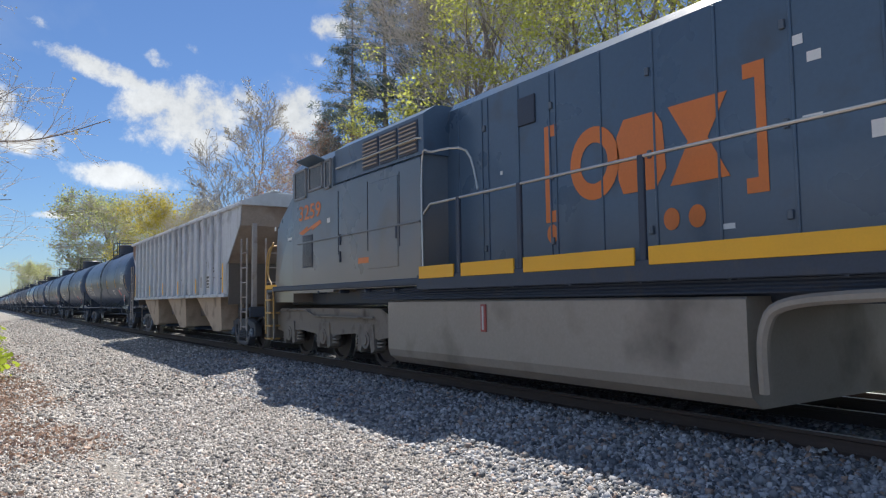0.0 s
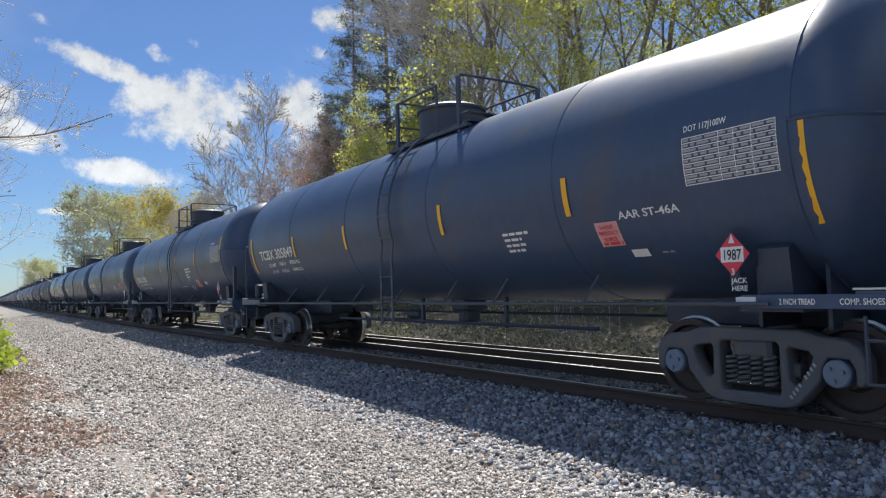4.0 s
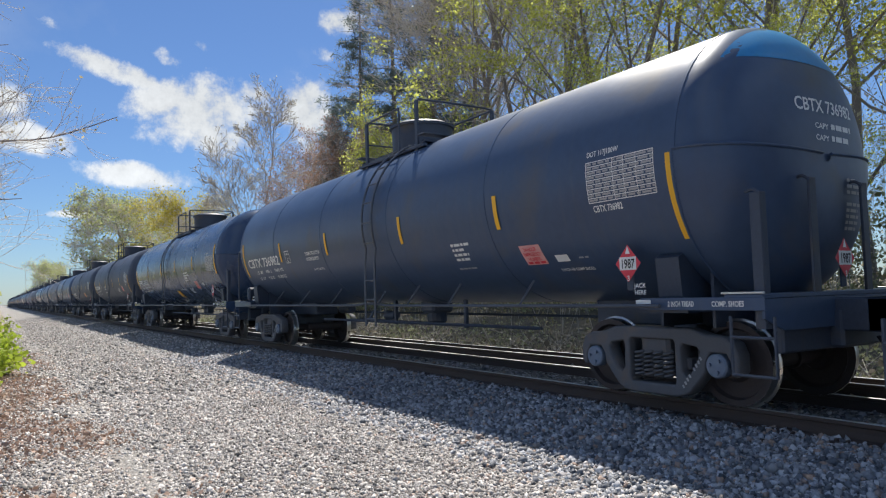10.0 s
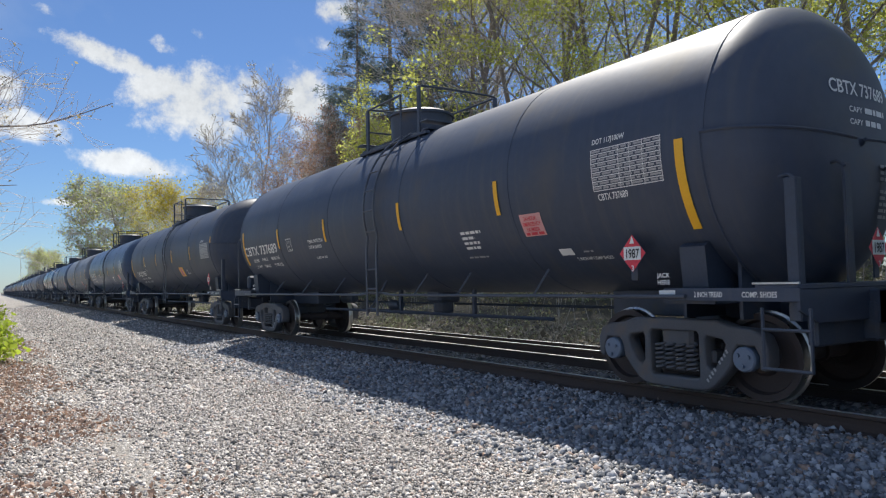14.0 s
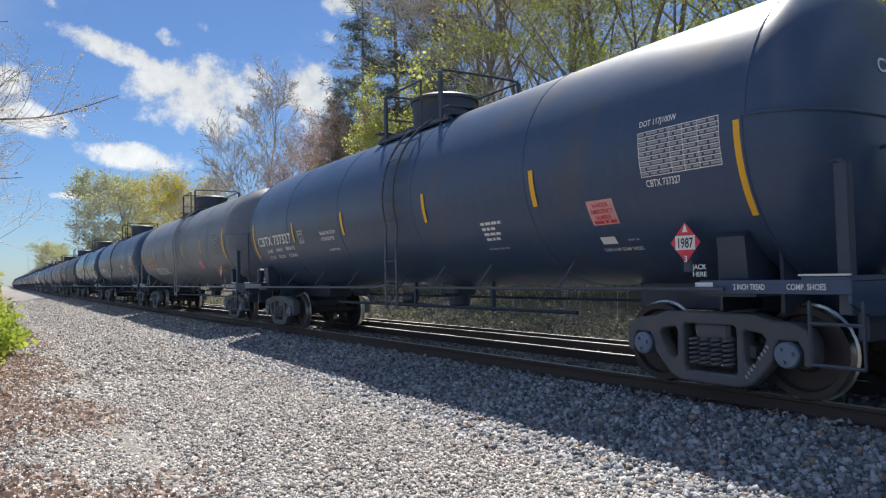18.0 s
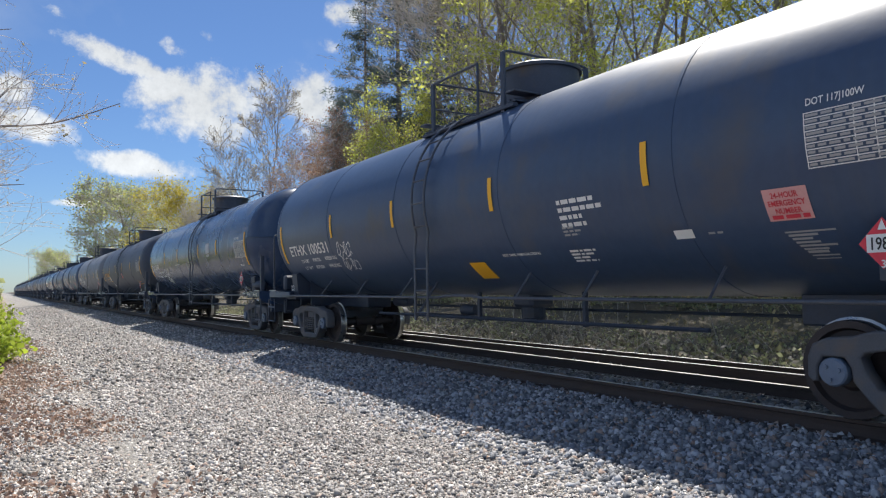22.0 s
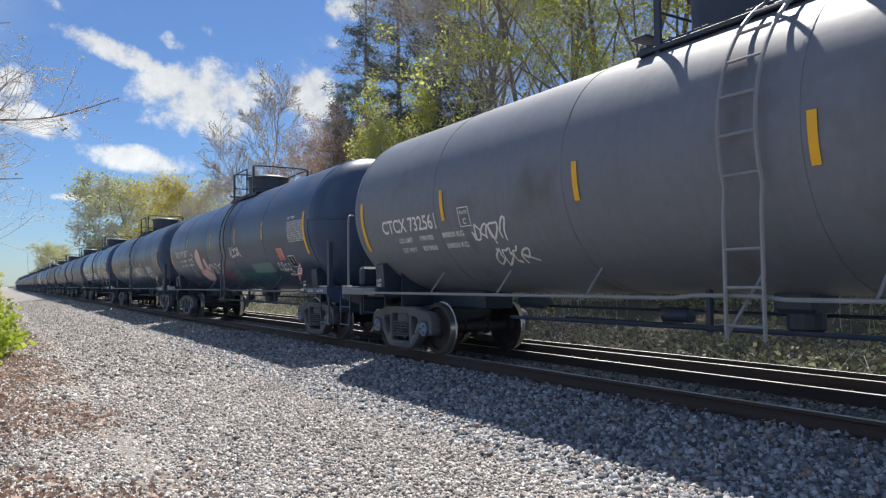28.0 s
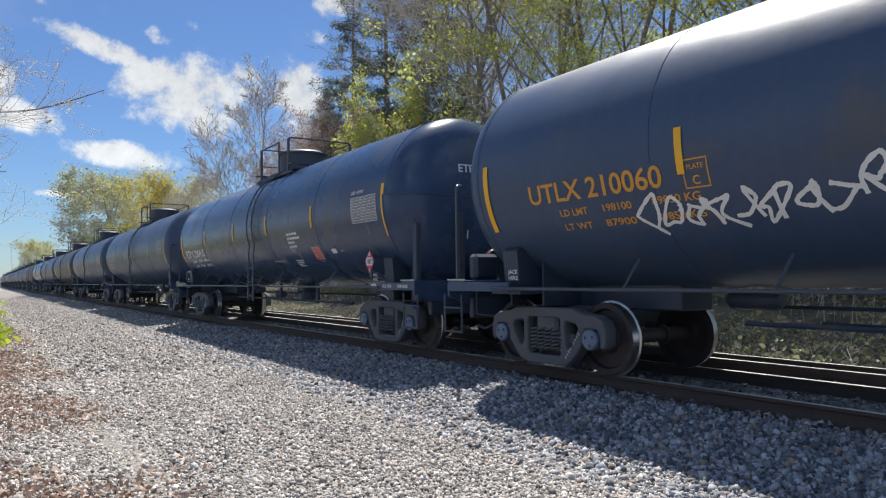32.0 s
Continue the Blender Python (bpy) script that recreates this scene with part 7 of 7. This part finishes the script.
def pine(seed, height, label):
    """A tall pine: straight trunk, whorls of drooping boughs from half height up, tufts of needles."""
    r = random.Random(seed)
    t = Twigs(seed)
    tree = new("tree")
    trunk = [(r.uniform(-0.1, 0.1) * k / 8, r.uniform(-0.1, 0.1) * k / 8, height * k / 8) for k in range(9)]
    t.thick.tube(trunk, [height * 0.012 * (1 - 0.9 * k / 8) + 0.01 for k in range(9)], 8)
    tufts = []
    z = height * 0.30
    while z < height * 0.99:
        f = (z - height * 0.30) / (height * 0.70)
        reach = (1 - f) ** 0.8 * height * 0.16 + 0.5
        for k in range(r.randint(3, 5)):
            if r.random() < 0.15:
                continue
            a = r.uniform(0, 2 * math.pi)
            length = reach * r.uniform(0.55, 1.15)
            pts = [Vector((0, 0, z))]
            for j in range(1, 5):
                s = length * j / 4
                pts.append(Vector((math.cos(a) * s, math.sin(a) * s, z + s * (0.25 - 0.06 * j) + r.uniform(-0.1, 0.1))))
            t.thin.tube(pts, [0.05 * (1 - 0.2 * j) * (1.2 - f) + 0.008 for j in range(5)], 4)
            for j in range(int(6 + 9 * length)):
                s = r.uniform(0.35, 1.05)
                i = min(int(s * 4), 3)
                q = pts[i].lerp(pts[i + 1], s * 4 - i)
                tufts.append(q + Vector((r.gauss(0, 0.28), r.gauss(0, 0.28), r.gauss(0.05, 0.14))))
        z += height * r.uniform(0.018, 0.034)
    part("trunk", t.thick, BARK, tree, "straight pine trunk")
    part("bough_mass", t.thin, BARK, tree)["kind"] = "stuff"
    rr = np.random.default_rng(seed)
    c = np.array([tuple(q) for q in tufts])
    c = np.repeat(c, 9, 0) + rr.normal(0, 0.13, (len(c) * 9, 3))
    part("crown", leaf_mesh("crown", c, 0.055, NEEDLES, seed, 4.5), None, tree, "dark green needles")["kind"] = "stuff"
    return tagged(tree, label, "tree", "trees of the wood")


def plant(proto, x, y, turn=0, scale=1.0, used=None):
    z = ground_height(x) - 0.1
    if not proto.get("used"):
        proto["used"] = 1
        ob = proto
        ob.matrix_basis = pose(x, y, z, 0, 0, turn)
        ob.scale = (scale,) * 3
        return ob
    ob = copy_thing(proto, pose(x, y, z, 0, 0, turn))
    ob.scale = (scale,) * 3
    return ob


def build_wood():
    grey = [deciduous(11 + k, 22, BARK, TWIG, BUDS, 3500, 0.06, 0.62, 5, 4, 0.30, 0.22, "tall bare grey-brown tree with small buds", "", 0.011, 0.16, 0.0085) for k in range(3)]
    green = [deciduous(31 + k, 18, BARK, TWIG, SPRING, 16000, 0.080, 0.68, 4, 4, 0.14, 0.30, "tree with fresh yellow-green spring leaves", "young green leaves", 0.010, 0.10, 0.0105, 0.42) for k in range(3)]
    bushy = deciduous(36, 13, BARK, TWIG, SPRING, 20000, 0.095, 0.52, 5, 4, 0.06, 0.28, "bushy young tree thick with yellow-green spring leaves", "dense young yellow-green leaves", 0.010, 0.10, 0.0105, 0.75)
    red = deciduous(51, 13, BARK, TWIG, REDBUDS, 13000, 0.075, 0.65, 5, 4, 0.12, 0.28, "small tree covered with red-brown buds", "red-brown buds", 0.012)
    lone = deciduous(61, 20, PALEBARK, PALETWIG, PALEBUDS, 5000, 0.10, 0.62, 6, 4, 0.14, 0.16, "pale bare tree with a fan of fine twigs", "", 0.028, 0.24)
    willow = deciduous(71, 14, BARK, TWIG, YELLOWGREEN, 26000, 0.14, 0.75, 6, 4, 0.10, 0.75, "round yellow-green tree behind the train", "yellow-green leaves", 0.016)
    far = deciduous(72, 15, BARK, TWIG, FARGREEN, 13000, 0.14, 0.75, 6, 4, 0.10, 0.6, "broad tree with thin yellow-green leaves", "thin green leaves", 0.035, 0.10, 0.013, 0.6)
    pines = [pine(81, 27, "tall dark green pine at the edge of the wood"), pine(82, 25, "tall dark green pine among bare trees")]
    plant(lone, 20.3, 66.0, 20, 0.74)
    plant(lone, 19.5, 78.0, 140, 0.5)
    plant(far, 15.2, 106, 0, 0.95)
    plant(far, 16.5, 124, 120, 1.0)
    plant(willow, 18.6, 90, 40, 0.8)
    plant(far, 12.5, 235, 60, 0.8)
    plant(far, 13.5, 260, 200, 0.85)
    for x, y, k, s in ((26.4, 54.0, 0, 1.0), (28.2, 51.5, 1, 1.2), (31.2, 50.0, 0, 1.22), (34.0, 51.0, 1, 1.25), (25.2, 57.0, 1, 0.72)):
        plant(pines[k], x, y, x * 50, s)
    for x, y, turn, s in ((23.4, 53.5, 0, 0.95), (24.6, 52.2, 200, 0.9), (25.4, 50.5, 110, 0.8), (22.6, 57.0, 60, 0.7)):
        plant(red, x, y, turn, s)
    for x, y, turn, s in ((22.6, 42.5, 0, 0.68), (24.2, 41.0, 130, 0.77), (24.6, 37.5, 70, 0.5)):
        plant(bushy, x, y, turn, s)
    # fresh green along the front of the wood
    for x, y, k, s in ((25.0, 28.0, 1, 1.05), (27.5, 25.5, 0, 1.15), (24.5, 22.5, 2, 1.1), (27.0, 19.0, 1, 1.2), (24.0, 16.5, 0, 1.0), (25.5, 12.5, 2, 1.1),
                       (24.0, 8.5, 1, 1.0), (26.5, 5.5, 0, 1.1), (24.5, 2.0, 2, 0.95), (26.5, -2.5, 1, 1.0), (22.5, 32.5, 2, 0.42), (22.0, 25.5, 0, 0.40), (22.5, 19.0, 1, 0.42), (22.0, 12.5, 2, 0.42), (22.5, 6.0, 0, 0.4)):
        plant(green[k], x, y, x * 77 + y * 31, s)
    rnd = random.Random(9)
    for x, y in ((25.8, 37.5), (28.5, 41.0), (30.5, 43.5), (27.3, 39.2), (29.5, 36.0), (27.0, 33.0), (31.5, 35.5), (26.0, 29.5), (29.0, 28.0), (27.0, 23.0), (27.5, 16.0), (28.5, 10.5), (27.5, 5.0), (28.5, 0.0)):
        plant(grey[rnd.randrange(3)], x + rnd.uniform(-0.6, 0.6), y + rnd.uniform(-0.6, 0.6), rnd.uniform(0, 360), rnd.uniform(0.9, 1.2))
    return grey


GREYTREES = build_wood()


def brush(name, mat, x0, x1, y0, y1, count, size, height, seed, label, stems=0):
    """Low undergrowth: leaves and stems in a band beside the track."""
    r = np.random.default_rng(seed)
    clumps = np.stack([r.uniform(x0, x1, 90), r.uniform(y0, y1, 90)], 1)
    pick = clumps[r.integers(0, 90, count)] + r.normal(0, 0.55, (count, 2))
    pick[:, 0] = np.clip(pick[:, 0], x0, x1 + 1)
    base = np.interp(pick[:, 0], [-6, 0.2, 1.2, XC + 1.95, XC + 2.5, XC + 3.4, XC + 6, XC + 14, XC + 60], [-0.3, -0.3, -0.42, -0.07, -0.36, -0.75, -0.6, 0.4, 2.0])
    z = base + height * r.random(count) ** 1.6
    ob = part(name, leaf_mesh(name, np.column_stack([pick, z]), size, mat, seed), None, None)
    tagged(ob, label, "undergrowth", kind="stuff")
    if stems:
        s = Shape()
        q = random.Random(seed)
        for k in range(stems):
            x, y = q.uniform(x0, x1), q.uniform(y0, y1)
            g = ground_height(x)
            lean = (q.gauss(0, 0.9 if height < 1.5 else 0.25), q.gauss(0, 0.9 if height < 1.5 else 0.25))
            h = height * q.uniform(0.6, 1.7)
            s.tube([(x, y, g - 0.05), (x + lean[0] * h * 0.5, y + lean[1] * h * 0.5, g + h * 0.55), (x + lean[0] * h * 1.2, y + lean[1] * h * 1.2, g + h)], [0.010, 0.007, 0.003], 4)
        ob = part(name, s, PALETWIG, None)
        tagged(ob, "bare grey stems and dead sticks beside the track", "undergrowth", kind="stuff")


brush("dry_brush", DRY, XC + 2.6, XC + 6.5, -2, 34, 22000, 0.060, 0.55, 21, "dry brown undergrowth beyond the track", 260)
brush("green_brush", DULLGREEN, XC + 2.6, XC + 8, -2, 60, 15000, 0.055, 0.7, 22, "patchy green undergrowth beyond the track")
brush("sapling_brush", BUDS, XC + 6, XC + 18, -2, 70, 12000, 0.07, 3.0, 23, "tangled saplings at the foot of the wood", 250)
brush("thicket", DULLGREEN, XC + 13, XC + 21, -8, 48, 52000, 0.09, 4.0, 25, "dense dull green thicket under the wood")
brush("thicket", PALEBUDS, XC + 14, XC + 22, -10, 36, 30000, 0.085, 8.0, 27, "tall pale tangle of saplings in the wood", 160)
brush("verge_brush", LUSH, -3.4, -0.2, 17, 70, 9000, 0.10, 0.9, 24, "bright green shrubs along the verge")
brush("verge_brush", FARGREEN, -3.6, -0.9, 34, 150, 11000, 0.17, 2.3, 26, "taller dull green shrubs further along the verge")


def fallen_branches():
    """Dead limbs lying in the ditch beyond the track."""
    q = random.Random(77)
    for k in range(22):
        x, y = XC + q.uniform(2.9, 5.6), q.uniform(3.0, 26.0)
        a, length, g = q.uniform(0, 2 * math.pi), q.uniform(0.9, 2.6), ground_height(x)
        way = Vector((math.cos(a), math.sin(a), q.uniform(-0.05, 0.22)))
        line = [Vector((q.gauss(0, 0.04), q.gauss(0, 0.04), 0.05 + abs(q.gauss(0, 0.03)))) + way * length * j / 5 for j in range(6)]
        s = Shape().tube(line, [0.035 * (1 - 0.14 * j) for j in range(6)], 6)
        limb = part("fallen_branch", s, DEADWOOD, None)
        at(limb, x, y, g)
        for j in (2, 3, 4):
            side = (way + Vector((q.gauss(0, 0.8), q.gauss(0, 0.8), q.uniform(0.1, 0.7)))).normalized()
            part("side_twig", Shape().tube([line[j], line[j] + side * 0.3, line[j] + side * q.uniform(0.5, 0.9) + Vector((0, 0, 0.06))], [0.016, 0.011, 0.005], 5), DEADWOOD, limb)
        tagged(limb, "pale dead branch lying in the undergrowth beside the track", "branch", "dead branches beside the track")


DEADWOOD = surface("pale_dead_wood", (0.46, 0.42, 0.36), 0.85, 0, 0.3, 4, 40, 0.3)
fallen_branches()


def verge():
    """The camera's side: leaf litter, a bright bush and an overhanging bare tree."""
    r = np.random.default_rng(31)
    n = 34000
    y = 4.0 + 26 * r.random(n) ** 1.6
    x = r.uniform(-2.2, 1.35, n) + r.normal(0, 0.2, n)
    z = np.interp(x, [-6, 0.2, 1.2, 4.4], [-0.3, -0.3, -0.42, -0.42]) + 0.005 + 0.03 * r.random(n)
    keep = np.array([noise.noise(Vector((a * 0.75, b * 0.45, 3.0))) + 0.42 - 0.40 * max(a, -0.6) > r.uniform(-0.25, 0.25) for a, b in zip(x, y)])
    x, y, z = x[keep], y[keep], z[keep]
    ob = part("dry_leaves", leaf_mesh("dry_leaves", np.column_stack([x, y, z]), 0.036, LITTER, 31, 1.3), None, None)
    tagged(ob, "dry brown fallen leaves on the verge", "leaf litter", kind="stuff")
    bush = new("bush")
    q = random.Random(33)
    tips, s = [], Shape()
    for k in range(70):
        a, e = q.uniform(0, 2 * math.pi), q.uniform(0.3, 1.2)
        h = q.uniform(0.5, 1.0)
        top = Vector((math.cos(a) * h * 0.75, math.sin(a) * h * 1.3, h * e))
        s.tube([(0, 0, -0.05), top * 0.5 + Vector((0, 0, 0.1)), top], [0.012, 0.008, 0.004], 4)
        tips += [top, top * 0.75, top * 0.9]
    part("stem_mass", s, TWIG, bush)
    c = np.array([tuple(t) for t in tips])
    c = c[r.integers(0, len(c), 2600)] + r.normal(0, 0.11, (2600, 3))
    part("leaves", leaf_mesh("leaves", c, 0.075, LUSH, 34), None, bush, "bright yellow-green young leaves")["kind"] = "stuff"
    tagged(bush, "bright yellow-green bush at the edge of the gravel", "bush")
    at(bush, -0.62, 14.5, -0.33)
    bush.scale = (0.8,) * 3
    for x, y, sc in ((-0.55, 18.5, 1.0), (-1.0, 12.2, 0.7)):
        copy_thing(bush, pose(x, y, -0.33, 0, 0, x * 90)).scale = (sc,) * 3
    # the bare tree whose limbs reach over the road
    t = Twigs(41, 0.0022)
    trunk = [(-3.6, 10.2, -0.4), (-3.5, 10.2, 2.0), (-3.3, 10.1, 4.0), (-3.2, 10.0, 6.5), (-3.0, 10.0, 9.0)]
    t.thick.tube(trunk, [0.17, 0.15, 0.13, 0.09, 0.04], 8)
    for start, mid, end, rad in (((-3.4, 10.15, 2.6), (-1.0, 9.6, 2.95), (1.28, 9.2, 3.45), 0.028), ((-3.3, 10.1, 4.0), (-1.6, 9.7, 4.0), (0.12, 9.4, 4.36), 0.022), ((-3.2, 10.0, 5.2), (-1.4, 9.8, 5.3), (0.0, 9.6, 5.3), 0.022),
                                 ((-3.45, 10.2, 1.9), (-1.8, 10.0, 2.2), (0.1, 10.2, 2.2), 0.03), ((-3.4, 10.15, 2.3), (-1.6, 10.3, 2.5), (0.35, 10.6, 2.72), 0.028), ((-3.5, 10.2, 1.4), (-1.6, 10.8, 1.7), (-0.1, 11.6, 1.75), 0.028)):
        rough = [Vector(start).lerp(Vector(mid), k / 3) for k in range(3)] + [Vector(mid).lerp(Vector(end), k / 3) for k in range(4)]
        rough = [p + Vector((t.r.gauss(0, 0.05), t.r.gauss(0, 0.06), t.r.gauss(0, 0.05))) for p in rough]
        line = smooth_path(rough, 4)
        t.thick.tube(line, [rad * (1 - 0.9 * k / (len(line) - 1)) + 0.002 for k in range(len(line))], 6)
        for k in range(44):
            f = 0.30 + 0.65 * t.r.random()
            i = min(int(f * (len(line) - 1)), len(line) - 2)
            go = (line[i + 1] - line[i]).normalized() + Vector((t.r.gauss(0, 0.4), t.r.gauss(0, 0.5), t.r.gauss(0.12, 0.5)))
            t.branch(line[i], go, t.r.uniform(0.2, 0.95) * (1.3 - 0.7 * f), 0.006 * (1.3 - f) + 0.0025, 2, 3, 0.6, 0.1, 3, 0.3, 0.16)
    tree = new("tree")
    part("trunk", t.thick, BARK, tree, "grey trunk and reaching limbs")
    part("twig_mass", t.thin, TWIG, tree)["kind"] = "stuff"
    tips = np.array([tuple(p) for p in t.tips])
    part("bud_mass", leaf_mesh("buds", tips[r.integers(0, len(tips), 700)] + r.normal(0, 0.012, (700, 3)), 0.024, BUDS, 42), None, tree, "small swelling buds")["kind"] = "stuff"
    tagged(tree, "bare tree with budding limbs reaching over the gravel road", "tree")
    for x, y, k, s in ((-5.2, 27, 0, 0.42), (-4.6, 36, 1, 0.45), (-6.5, 48, 2, 0.55), (-7, 66, 0, 0.6), (-6.0, 90, 1, 0.7)):
        plant(GREYTREES[k], x, y, x * 37, s)
    young = deciduous(91, 6.5, BARK, TWIG, BUDS, 2500, 0.018, 0.8, 6, 3, 0.2, 0.05, "young bare tree with brown buds on the verge", "brown buds", 0.0045)
    plant(young, -1.9, 18.0, 30, 1.0)
    plant(young, -2.3, 23.0, 160, 1.15)
    plant(young, -2.6, 30.0, 250, 1.3)


verge()


# ---- what moves ----
def motions():
    times = [4.0 * k for k in range(9)]
    for car, y in TRAIN:
        walk(car, [(t, pose(XC, y - travel(t), 0)) for t in times])
    turns = [k / 15 for k in range(481)]
    for axle, y, r in AXLES:
        walk(axle, [(t, pose(0, y, r, math.degrees(travel(t) / r), 0, 0)) for t in turns])


motions()
